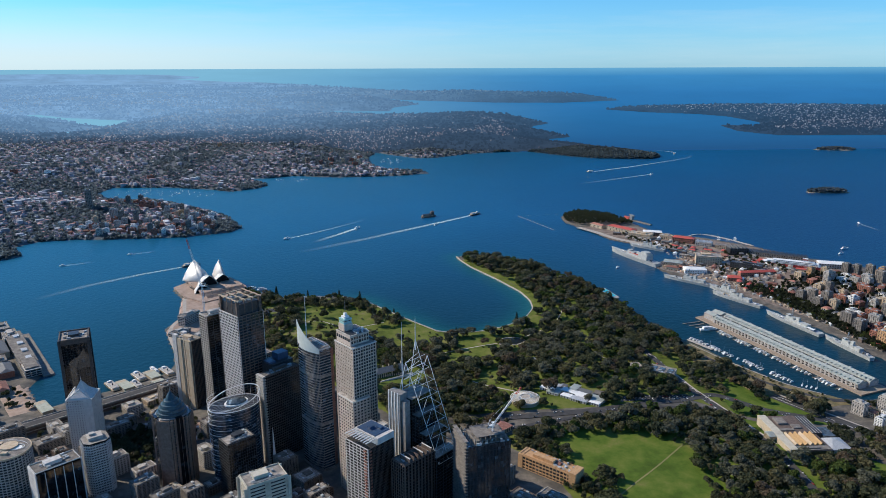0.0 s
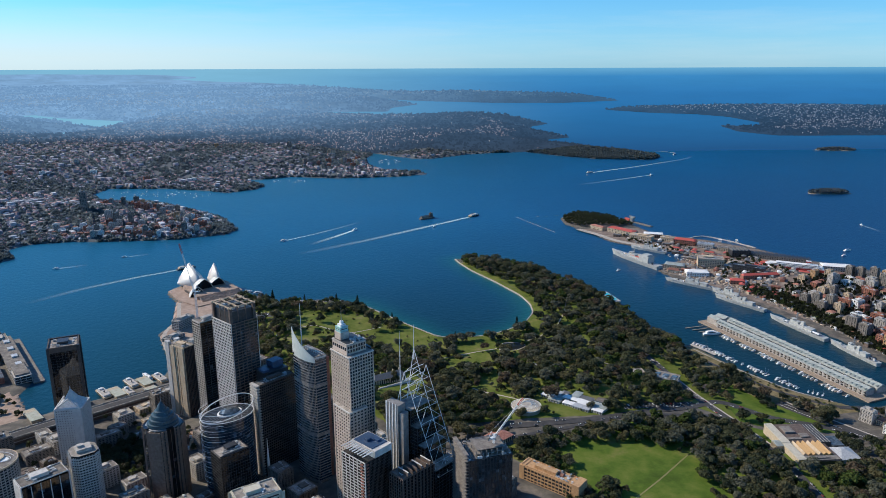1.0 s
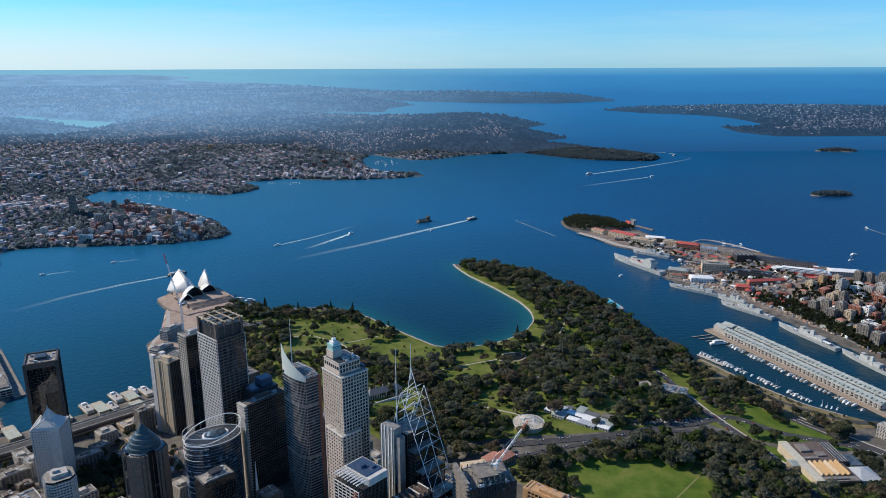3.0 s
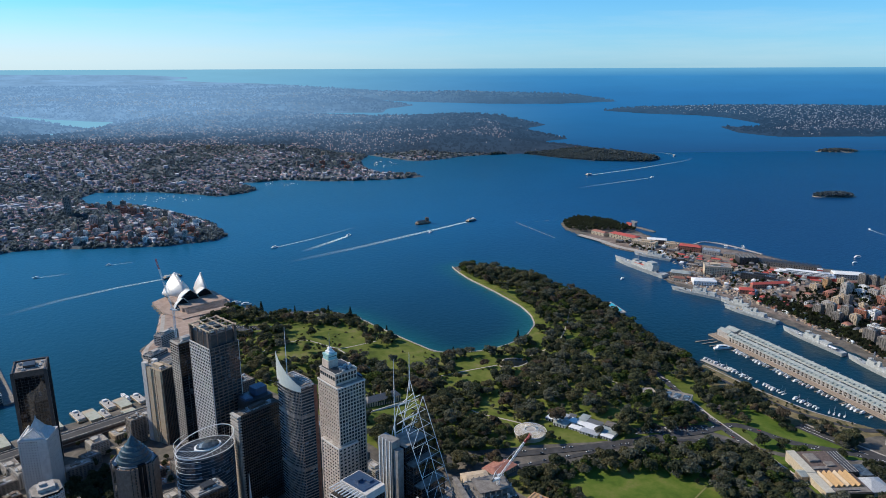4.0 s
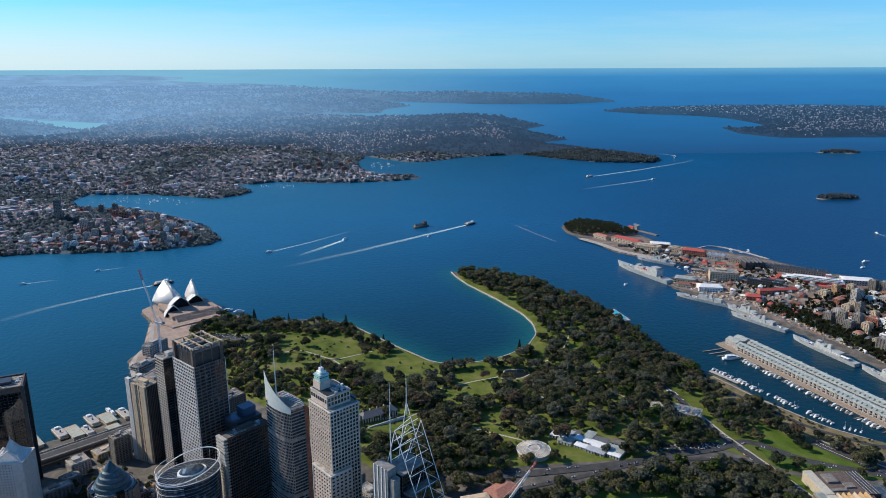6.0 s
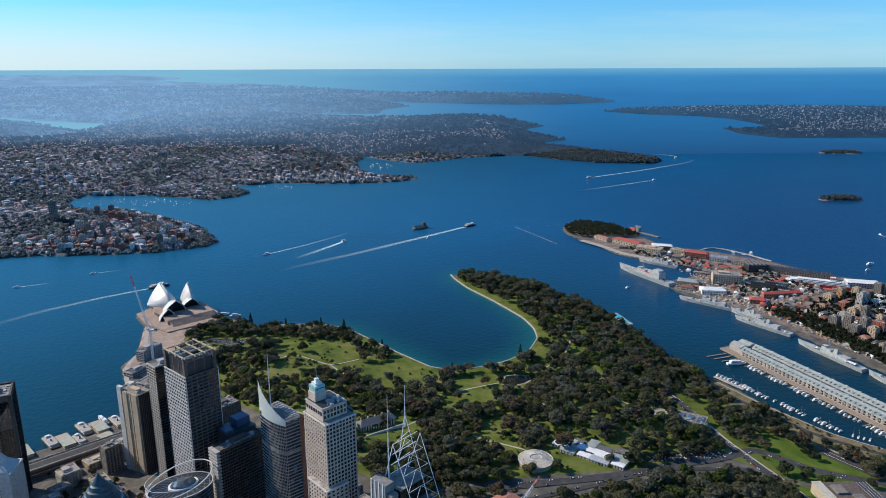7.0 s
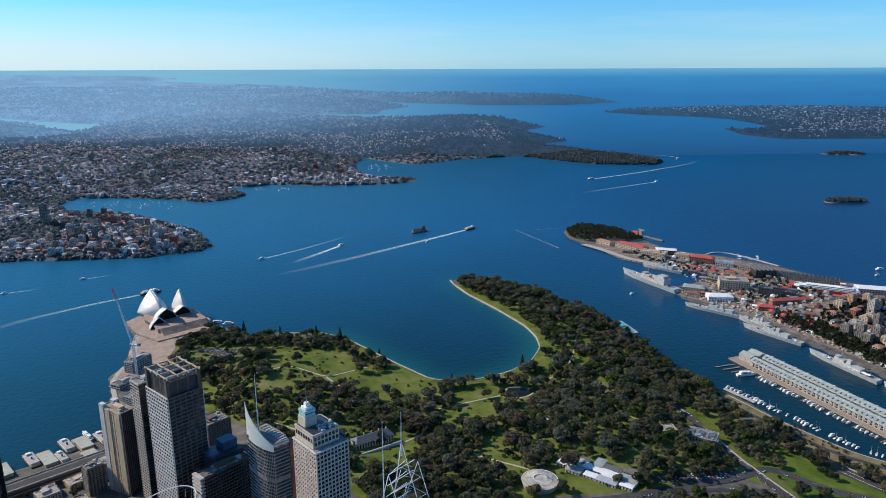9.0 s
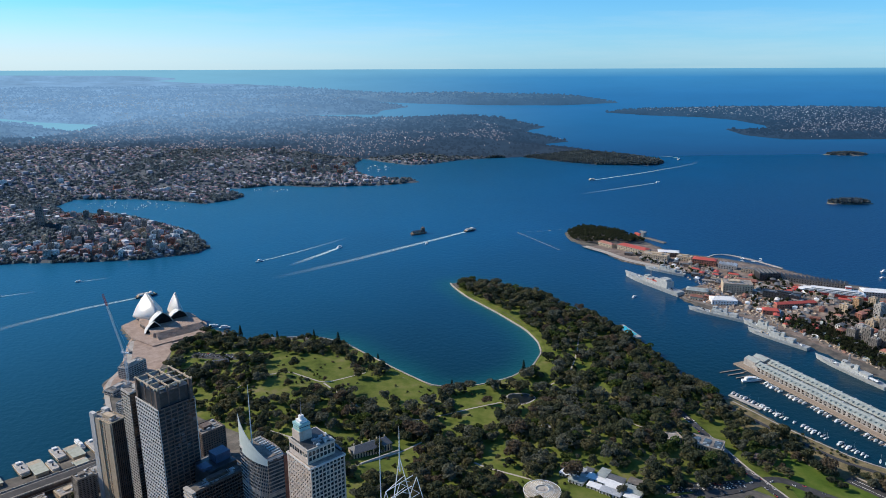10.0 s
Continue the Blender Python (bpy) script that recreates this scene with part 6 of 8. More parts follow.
# ---- timber finger wharf with long twin-gabled sheds ----
ax, ay, bx, by = 622, 1437, 752, 1060
wl = math.hypot(bx - ax, by - ay)
wrot = math.degrees(math.atan2(by - ay, bx - ax))
wc, ws = math.cos(radians(wrot)), math.sin(radians(wrot))
wx, wy = (ax + bx) / 2 - 32 * ws, (ay + by) / 2 + 32 * wc
wharf = thing("finger_wharf", wx, wy, 0, wrot, "long pale timber finger wharf with twin gabled roofs", "wharf")
part("deck", Soup().box(0, 0, -1.5, wl + 6, 66, 4), M_TIMBER, wharf, "weathered plank deck")
for side in (-1, 1):
    yb = side * 14.5 + 3
    bl = wl - 52
    ob = part("shed_wall", Soup().box(12, yb, 2.5, bl, 22, 9.5), M_CONC, wharf)
    part("roof", Soup().gable(12, yb, 12, bl, 22, 5.5, 0, 0, 0.8), M_TINROOF, ob, "pale green corrugated gable roof")
    for k in range(40):
        xx = 12 - bl / 2 + bl * (k + 0.5) / 40
        part("bay_frame", Soup().box(xx, yb + side * 0 - 11.2, 2.5, 1.2, 0.9, 9.5).box(xx + 3, yb - 11.15, 5.2, 3.6, 0.5, 0.5).box(xx + 3, yb - 11.15, 8.6, 3.6, 0.5, 0.5), M_CONC, ob)
        if side < 0 or k % 2 == 0:
            part("window", Soup().box(xx + bl / 80, yb - 11.1, 3.6, bl / 40 * 0.5, 0.4, 2.8).box(xx + bl / 80, yb - 11.1, 7.6, bl / 40 * 0.5, 0.4, 2.8), M_GLASS_BLACK, ob)
        part("dormer", Soup().box(xx, yb - 7.6, 12.6, 4.2, 4.4, 2.6).gable(xx, yb - 7.2, 15.2, 4.6, 5.5, 0.9, 0, 0, 0.1), M_TINROOF, ob)
        if k % 3 == 1:
            part("roof_vent", Soup().box(xx, yb, 17.0, 3.0, 2.4, 1.5), M_PLANT, ob)
part("middle_roof", Soup().box(12, 3, 10, wl - 60, 8, 1.0), M_GLASS_PALE, wharf)
part("head_house", Soup().box(-wl / 2 + 20, 2, 2.5, 26, 40, 11.5), M_CONC, wharf)
part("head_band", storeys(Soup(), 26, 40, 2.5, 14, 3.8, 0.6, 0.4, 5, 0.8, cx=-wl / 2 + 20, cy=2), M_CONC, wharf)
part("head_window", Soup().box(-wl / 2 + 20, 2, 4, 26.3, 38, 2.2).box(-wl / 2 + 20, 2, 8, 26.3, 38, 2.2), M_GLASS, wharf)
part("head_roof", Soup().gable(-wl / 2 + 20, 12, 14, 27, 17, 4).gable(-wl / 2 + 20, -8, 14, 27, 17, 4), M_TINROOF, wharf)
# jetties and boats beside it
for k in range(22):
    u = 0.08 + 0.84 * k / 21
    px, py = ax + (bx - ax) * u, ay + (by - ay) * u
    jx, jy = px + 10 * ws, py - 10 * wc
    jt = thing("jetty", jx, jy, 0.6, wrot + 90, "narrow floating timber jetty", "jetty", "marina jetties")
    part("walkway", Soup().box(0, 0, 0, 18, 1.6, 0.5), M_TIMBER, jt)
    part("pile", Soup().round(-8.5, 0, -2, 2.4, 0.25, 0.25, 8), M_BARK, jt)
    if k > 1:
        o = r_.choice(YACHTS[:3] if k % 6 else YACHTS)
        for sd in ((-4.2, 4.2) if k % 3 else (4.2,)):
            first_or_copy(o, used, pose(jx + sd * wc + 2 * ws, jy + sd * ws - 2 * wc, 0, 0, 0, wrot + 90 + r_.choice((0, 180)) + r_.uniform(-4, 4)))
big = motor_yacht(34, "large white motor yacht at the wharf head", "large_motor_yacht")
big.matrix_basis = pose(ax + (bx - ax) * 0.16 + 26 * ws, ay + (by - ay) * 0.16 - 26 * wc, 0, 0, 0, wrot + 78)
for k in range(3):
    jt = thing("jetty", ax - 22 + 5 * k, ay - 28 - 13 * k, 0.8, 14, "long timber visitor jetty", "jetty", "marina jetties")
    part("walkway", Soup().box(0, 0, 0, 44 - 9 * k, 2.4, 0.6), M_TIMBER, jt)
# marina on the park side
mar = [(566, 1300), (578, 1268), (602, 1216), (655, 1108), (688, 1078)]
for i, (p, q) in enumerate(zip(mar[1:], mar[2:])):
    L = math.hypot(q[0] - p[0], q[1] - p[1])
    rot = math.degrees(math.atan2(q[1] - p[1], q[0] - p[0]))
    nx, ny = -math.sin(radians(rot)), math.cos(radians(rot))
    for k in range(int(L / 6.5)):
        u = (k + 0.5) / int(L / 6.5)
        if r_.random() < 0.86:
            d = r_.uniform(10, 15)
            first_or_copy(r_.choice(YACHTS), used, pose(p[0] + (q[0] - p[0]) * u + nx * d, p[1] + (q[1] - p[1]) * u + ny * d, 0, 0, 0, rot + 90 + r_.uniform(-6, 6)))
pier = thing("marina_pier", 570, 1290, 0, 118, "concrete marina pier with moored launches", "pier")
part("pier_deck", Soup().box(0, 0, 0.6, 60, 7, 1.2), M_CONC, pier)
part("pier_pile", Soup().box(-20, 0, -3, 1, 5, 3.6).box(0, 0, -3, 1, 5, 3.6).box(20, 0, -3, 1, 5, 3.6), M_CONC_D, pier)
for k in range(8):
    first_or_copy(r_.choice(YACHTS), used, pose(565 + 3.6 * k, 1322 - 6.8 * k, 0, 0, 0, 28 + r_.uniform(-5, 5)))


# ---- naval ships ----
def warship(l, w, seed, label, high=1.0):
    r = random.Random(seed)
    t = thing("naval_ship", 0, 0, -50, 0, label, "ship", "naval ships")
    h = 7.0 * high
    part("hull", hull_soup(l, w, h, 0.35, 0.42, 14, 0.85), M_NAVY, t)
    part("deck", Soup().box(-l * 0.04, 0, h, l * 0.8, w * 0.8, 0.25), M_GREYST, t)
    part("superstructure", Soup().box(-l * 0.02, 0, h, l * 0.26, w * 0.72, 6).box(l * 0.03, 0, h + 6, l * 0.14, w * 0.6, 4.5).box(l * 0.07, 0, h + 10.5, l * 0.06, w * 0.5, 2.8), M_NAVY, t)
    part("bridge_window", Soup().box(l * 0.072, 0, h + 11.6, l * 0.061, w * 0.505, 0.9), M_GLASS_BLACK, t)
    part("hangar", Soup().box(-l * 0.22, 0, h, l * 0.12, w * 0.7, 7), M_NAVY, t)
    part("funnel", Soup().prism([(-l * .12, -3), (-l * .06, -3), (-l * .06, 3), (-l * .12, 3)], h + 6, h + 14, 0, [(-l * .12, -2), (-l * .07, -2), (-l * .07, 2), (-l * .12, 2)]), M_NAVY, t)
    m = Soup()
    for a, b in ((-2, -2), (2, -2), (2, 2), (-2, 2)):
        m.beam((l * 0.02 + a, b, h + 10), (l * 0.02, 0, h + 27), 0.5)
    for z in (14, 18, 22):
        m.beam((l * 0.02, -4, h + z), (l * 0.02, 4, h + z), 0.4)
    m.round(l * 0.02, 0, h + 25, h + 28, 1.6, 1.2, 8)
    part("mast", m, M_GREYST, t)
    part("gun_turret", Soup().box(l * 0.28, 0, h + 0.6, 5, 4, 2.6).beam((l * 0.29, 0, h + 2.4), (l * 0.35, 0, h + 3.4), 0.5), M_NAVY, t)
    for k in range(26):
        part("deck_fitting", Soup().box(l * r.uniform(-0.42, 0.25), w * r.uniform(-0.3, 0.3), h, r.uniform(1.2, 5), r.uniform(1, 3), r.uniform(1, 4)), r.choice((M_PLANT, M_GREYST, M_DARK, M_WHITE, M_TAN)), t)
    return t


def between(ob, a, b, off=0.0):
    rot = math.degrees(math.atan2(a[1] - b[1], a[0] - b[0]))
    ob.matrix_basis = pose((a[0] + b[0]) / 2 + off * math.sin(radians(rot)), (a[1] + b[1]) / 2 - off * math.cos(radians(rot)), 0, 0, 0, rot)
    return ob


sh1 = warship(196, 27, 1, "large grey naval supply ship at the dock", 1.6)
part("deck_house", Soup().box(-46, 0, 11.2, 34, 23, 16).box(-48, 0, 27, 20, 18, 5), M_NAVY, sh1, "tall pale grey deck house")
part("red_deck_cover", Soup().box(-8, 4, 17.5, 40, 9, 1), M_REDROOF, sh1)
between(sh1, (598, 2008), (676, 1830), -6)
between(warship(142, 17, 2, "grey warship moored at the dock"), (657, 1744), (757, 1642), -4)
between(warship(130, 17, 3, "grey warship moored at the dock"), (729, 1604), (797, 1493), -4)
sh4 = between(warship(150, 18, 4, "grey warship with white deck awnings"), (792, 1461), (836, 1318), -4)
for k in range(5):
    part("awning", Soup().gable(-20 - 9 * k, 3, 10, 8, 7, 1.4), M_WHITE, sh4, "white deck awning")
between(warship(118, 15, 5, "grey warship with white deck awnings"), (840, 1312), (864, 1196), -4)
between(warship(112, 16, 6, "dark grey warship in the inner dock"), (668, 2062), (742, 1988), 0)
between(warship(96, 14, 7, "grey warship moored alongside"), (752, 1655), (795, 1568), -16)

# white and red passenger ship
lin = thing("passenger_ship", 0, 0, 0, 0, "white passenger ship with red lower hull", "ship")
part("hull", hull_soup(178, 24, 15, 0.2, 0.3), M_RED, lin, "red lower hull")
for k, (l, w) in enumerate(((150, 23.4), (140, 22.5), (126, 21), (100, 18))):
    part("passenger_deck", Soup().box(-4 - 3 * k, 0, 15 + 3.2 * k, l, w, 2.9), M_WHITE if k else M_RED, lin)
    part("window_band", Soup().box(-4 - 3 * k, 0, 16.2 + 3.2 * k, l - 6, w + 0.2, 1.0), M_GLASS_BLUE, lin)
part("funnel", Soup().box(-40, 0, 27.8, 12, 8, 9), M_WHITE, lin)
part("funnel_band", Soup().box(-40, 0, 32, 12.3, 8.3, 3), M_RED, lin)
between(lin, (930, 1828), (1086, 1742))

# ---- naval dockyard buildings ----
def dock_building(x, y, rot, l, w, h, wall, roof, label, style="gable", rise=4.0):
    z = land_z(x, y) - 0.8
    t = thing("dockyard_building", x, y, max(0.5, z), rot, label, "building", "dockyard buildings")
    part("wall", Soup().box(0, 0, 0, l, w, h), wall, t)
    ws_ = Soup()
    for lev in range(max(1, int(h / 4.5))):
        for k in range(max(2, int(l / 6))):
            xx = -l / 2 + l * (k + 0.5) / max(2, int(l / 6))
            for sd in (-1, 1):
                ws_.box(xx, sd * w / 2, 1.4 + 4.5 * lev, 2.6, 0.3, 2.2)
    part("window_strip", ws_, M_GLASS, t, kind="stuff")
    if style == "gable":
        part("roof", Soup().gable(0, 0, h, l, w, rise, 0, 0, 0.6, w * 0.3), roof, t)
    elif style == "saw":
        s = Soup()
        n = max(3, int(l / 9))
        for k in range(n):
            x0, x1 = -l / 2 + l * k / n, -l / 2 + l * (k + 1) / n
            s.add([(x0, -w / 2, h), (x1, -w / 2, h), (x1, w / 2, h), (x0, w / 2, h), (x0 + 0.5, -w / 2, h + rise), (x0 + 0.5, w / 2, h + rise)], [(0, 1, 4), (1, 2, 5, 4), (2, 3, 5), (3, 0, 4, 5)])
        part("roof", s, roof, t, kind="stuff")
    else:
        s = Soup()
        roof_gear(s, l, w, h, int(x), 10)
        part("roof", Soup().box(0, 0, h, l + 0.8, w + 0.8, 0.5), roof, t)
        part("roof_plant", s, [wall, M_PLANT], t)
    return t


dock_building(628, 2296, -58, 54, 22, 11, M_SAND, M_TERRA, "sandstone store with terracotta roof")
dock_building(688, 2228, -54, 96, 32, 14, M_SAND, M_REDROOF, "long sandstone store with red roof")
dock_building(724, 2146, -36, 70, 34, 15, M_TAN, M_TAN, "yellow brick workshop with flat roof", "flat")
dock_building(772, 2178, -18, 58, 30, 14, M_BROWN, M_WHITE, "workshop with broad white roof", "gable", 3)
dock_building(800, 2128, -35, 40, 22, 12, M_TAN, M_TAN, "tan brick flat roofed dockyard office", "flat")
dock_building(838, 2082, -32, 62, 30, 15, M_REDBRICK, M_REDROOF, "red brick store with red roof")
dock_building(884, 2040, -32, 46, 26, 12, M_CONC, M_PLANT, "grey saw-tooth roofed dockyard workshop", "saw", 3)
dock_building(812, 1838, -18, 66, 42, 26, M_TAN, M_ROOF, "large tan concrete dockyard block", "flat")
dock_building(716, 1838, -28, 50, 30, 12, M_TAN, M_TINROOF, "yellow walled wharf store")
dock_building(748, 1768, -10, 56, 30, 12, M_WHITE, M_WHITE, "long white roofed boat shed")
dock_building(700, 1800, -30, 30, 18, 8, M_SAND, M_TERRA, "small sandstone wharf office with red roof")
dock_building(820, 1690, -20, 34, 22, 10, M_REDBRICK, M_REDROOF, "orange red roofed store")
dock_building(888, 1712, 4, 96, 14, 10, M_REDBRICK, M_REDROOF, "long red roofed stores building")
dock_building(884, 1764, -40, 78, 22, 14, M_DARK, M_DARK, "dark flat roofed dock workshop", "flat")
dock_building(934, 1928, -4, 52, 34, 19, M_DARK, M_SLATE, "dark gabled dockyard workshop with slate roof", "saw", 4)
dock_building(1030, 1882, -32, 152, 26, 14, M_CONC_D, M_SLATE, "long grey saw-tooth roofed workshop", "saw", 5)
dock_building(1132, 1786, -18, 74, 34, 14, M_CONC, M_WHITE, "large white roofed hangar", "gable", 3)
dock_building(930, 1990, -32, 60, 20, 10, M_TAN, M_ROOF, "row of brown dockside sheds", "saw", 3)
dock_building(872, 1906, -30, 50, 20, 9, M_REDBRICK, M_TERRA, "red brick dockside store with tiled roof")
dock_building(1010, 1800, -30, 80, 14, 8, M_CONC, M_ROOF, "low grey dockside store", "flat")
r_ = random.Random(61)
M_MIX = surface("yard_mixed_paint", [(0.34, 0.13, 0.09), (0.48, 0.38, 0.28), (0.20, 0.16, 0.14)], 0.02, 0.8, spread=0.6, island=True)
yard = scatter([(700, 1780), (820, 1700), (900, 1650), (960, 1700), (1000, 1780), (900, 1860), (860, 1960), (800, 2060), (740, 2130), (690, 2110), (735, 1990), (760, 1890)], 7.5, 3, 62, None, 4000)
s = Soup()
for x, y in yard:
    s.box(x, y, land_z(x, y) - 0.3, r_.uniform(2.5, 9), r_.uniform(2.2, 5), r_.uniform(1.5, 6), r_.choice((-30, 60)) + r_.uniform(-12, 12), r_.randrange(4))
for x, y in scatter([(668, 1842), (700, 1775), (780, 1660), (835, 1510), (875, 1380), (900, 1240), (935, 1240), (915, 1400), (880, 1560), (840, 1680), (760, 1790), (700, 1850)], 6.0, 2, 69, lambda x, y: np.full(len(x), 0.75), 5000):
    s.box(x, y, land_z(x, y) - 0.3, r_.uniform(2, 8), r_.uniform(1.8, 4.5), r_.uniform(1.2, 4.5), -65 + r_.choice((0, 90)) + r_.uniform(-12, 12), r_.randrange(4))
tagged(new("yard_clutter", s.mesh("yard_clutter", [M_PLANT, M_MIX, M_MIX, M_TAN])), "containers, plant and stores in the dockyard", "clutter", kind="stuff")
M_YARD = surface("dockyard_paving", [(0.10, 0.078, 0.065), (0.19, 0.145, 0.118), (0.30, 0.235, 0.19)], 0.06, 0.9)
drape("dockyard_ground", [(560, 2290), (640, 2130), (700, 2068), (760, 2018), (822, 1998), (812, 1930), (745, 1898), (668, 1850), (690, 1778), (770, 1645), (830, 1500), (870, 1400), (930, 1500), (960, 1640), (1100, 1720), (1200, 1800), (1110, 1880), (1020, 2020), (920, 2130), (795, 2205), (765, 2300), (660, 2330)], 0.25, M_YARD, "brown grey dockyard paving with stains", "paving", 7, wobble=2)
ribbon("wharf_north", [(560, 2300), (602, 2230), (640, 2140), (705, 2070), (760, 2025)], 22, 0.6, M_PAVE, "concrete wharf apron of the inner basin", "wharf")
ribbon("dockyard_apron", [(690, 1850), (668, 1800), (700, 1770), (790, 1660), (840, 1530), (888, 1350), (905, 1230)], 8, 0.5, M_CONC_D, "concrete wharf apron", "wharf")
SHEDS = [(18, 9, 5, M_TAN, M_TINROOF, "small yellow dockyard shed"), (24, 10, 6, M_REDBRICK, M_TERRA, "small red brick dockyard store"), (16, 10, 5, M_WHITE, M_WHITE, "small white dockyard shed"), (22, 12, 7, M_SAND, M_REDROOF, "sandstone store with red roof"), (26, 11, 6, M_CONC, M_ROOF, "small grey dockyard workshop with flat grey roof"), (20, 12, 8, M_BROWN, M_SLATE, "small dark dockyard workshop with slate roof")]
yard_sheds = scatter([(640, 2180), (700, 2120), (745, 1990), (790, 1880), (720, 1800), (800, 1690), (850, 1600), (880, 1500), (905, 1640), (960, 1690), (1090, 1740), (1010, 1840), (900, 1960), (830, 2060), (760, 2150), (690, 2240)], 25, 4, 64, None, 3000)
for x, y in yard_sheds[:110]:
    l, w, h, wall, roof, lab = r_.choice(SHEDS)
    dock_building(x, y, -32 + r_.choice((0, 90)) + r_.uniform(-5, 5), l * r_.uniform(0.7, 1.2), w, h, wall, roof, lab, "gable", 2.4)
yt = scatter([(640, 2200), (745, 1990), (790, 1880), (800, 1700), (850, 1600), (885, 1500), (905, 1640), (960, 1690), (1010, 1840), (900, 1960), (830, 2060), (690, 2250)], 12, 3, 65, lambda x, y: 0.5 * smooth(-0.1, 0.25, ripple(x, y, 70, 2)), 3000)
stuff_trees("dockyard_trees", [(x, y, land_z(x, y) - 0.3, r_.uniform(3, 6), r_.uniform(7, 13), 0) for x, y in yt], [M_LEAF], "dark trees between the dockyard sheds", 24, 1.2, 16)
strip = [(800, 1640), (850, 1500), (880, 1350), (898, 1230), (925, 1230), (915, 1400), (885, 1560), (850, 1670)]
for x, y in scatter(strip, 24, 5, 66, None, 900)[:26]:
    l, w, h, wall, roof, lab = r_.choice(SHEDS)
    dock_building(x, y, -70 + r_.choice((0, 90)) + r_.uniform(-5, 5), l * r_.uniform(0.6, 0.9), w * 0.8, h, wall, roof, lab, "gable", 2.0)
st = np.concatenate([scatter(strip, 7, 3, 67, None, 2500), scatter([(905, 1230), (880, 1420), (855, 1560), (880, 1600), (925, 1440), (950, 1230)], 8, 1, 68, None, 1200)])
stuff_trees("wharf_road_trees", [(x, y, land_z(x, y) - 0.3, r_.uniform(3, 6), r_.uniform(7, 13), r_.choices((0, 1), (8, 1))[0]) for x, y in st], [M_LEAF, M_LEAF_B], "dark trees beside the wharf road", 24, 1.2, 18)
bw = ribbon("breakwater", [(878, 2158), (920, 2190), (960, 2172), (1000, 2110), (1034, 2034)], 5, 0, M_CONC, "curved concrete breakwater", "breakwater", z=2.2, thick=4)
hc = thing("hammerhead_jetty", 790, 2380, 0, -62, "dark steel dockside jetty and crane base", "jetty")
part("jetty_deck", Soup().box(0, 0, 0, 120, 12, 2.5), M_CONC_D, hc)
part("crane_base", Soup().box(-30, 0, 2.5, 12, 10, 14).box(-30, 0, 16.5, 26, 6, 4), M_GREYST, hc)
part("red_shed", Soup().box(-52, 0, 2.5, 22, 9, 6).gable(-52, 0, 8.5, 22, 9, 2.5), M_REDROOF, hc)
gi = scatter([(540, 2380), (544, 2486), (618, 2557), (730, 2478), (766, 2345), (700, 2308), (650, 2325), (575, 2330)], 9, 4, 63, None, 1300)
stuff_trees("point_woodland", [(x, y, land_z(x, y) + 5 * smooth(0, 60, edge_distance(np.array([x]), np.array([y]), SOUTH_LAND))[0], r_.uniform(5, 9), r_.uniform(9, 14), 0) for x, y in gi], [M_LEAF], "dark wooded knoll on the naval point", 30, 1.2, 15)
for k in range(16):
    u = k / 15
    px, py = (391 + (505 - 391) * u, 2497 + (2201 - 2497) * u) if k < 12 else (391 + 36 * (k - 11), 2497 + 7 * (k - 11))
    t = thing("boom_float", px, py, 0, -69 if k < 12 else 10, "pale floating security boom", "boom", "boom floats")
    part("float", Soup().round(0, 0, -0.4, 0.9, 1.6, 1.3, 8).box(0, 0, 0, 19, 0.7, 0.5), M_CONC, t)

# ---- harbour pool ----
pl = thing("harbour_pool", 472, 1612, 0, 12, "turquoise swimming pool on a white deck", "pool")
part("pool_deck", Soup().box(0, 0, -2, 28, 72, 4), M_CONC, pl)
part("pool_water", Soup().box(2, 2, 2, 20, 52, 0.15), M_POOL, pl)
part("pavilion", Soup().box(-11, -2, 2, 5, 66, 3.5), M_CONC, pl)
part("pool_canopy", Soup().box(-11, -2, 5.5, 6, 68, 0.4), M_CONC, pl)

# ---- houses and trees of the suburbs across the water ----
HOUSE_F = np.array([(0, 1, 5, 4), (1, 2, 6, 5), (2, 3, 7, 6), (3, 0, 4, 7), (4, 5, 9, 8), (6, 7, 8, 9), (5, 10, 6, 9), (7, 11, 4, 8)])


def house_block(name, x, y, z, l, w, h, rise, rot, roof, mats, label, far=False):
    """Many hipped houses in one mesh; roof picks the roof material of each."""
    n = len(x)
    a, b, o = l / 2, w / 2, np.zeros(n)
    e = 0.5
    loc = [(-a, -b, o - 4), (a, -b, o - 4), (a, b, o - 4), (-a, b, o - 4), (-a - e, -b - e, h), (a + e, -b - e, h), (a + e, b + e, h), (-a - e, b + e, h),
           (-a * 0.5, o, h + rise), (a * 0.5, o, h + rise), (a + e, o, h), (-a - e, o, h)]
    c, s = np.cos(rot), np.sin(rot)
    v = np.stack([np.stack([x + p * c - q * s, y + p * s + q * c, z + k], 1) for p, q, k in loc], 1).reshape(-1, 3)
    if far:
        v = distance(v)
    f = (np.arange(n)[:, None, None] * 12 + HOUSE_F[None]).reshape(-1, 4)
    idx = np.concatenate([np.repeat(roof[:, None] * 0, 4, 1), np.repeat(roof[:, None] + 1, 4, 1)], 1).ravel()
    return tagged(new(name, mesh_of(name, v, f, mats, idx)), label, "houses", kind="stuff")


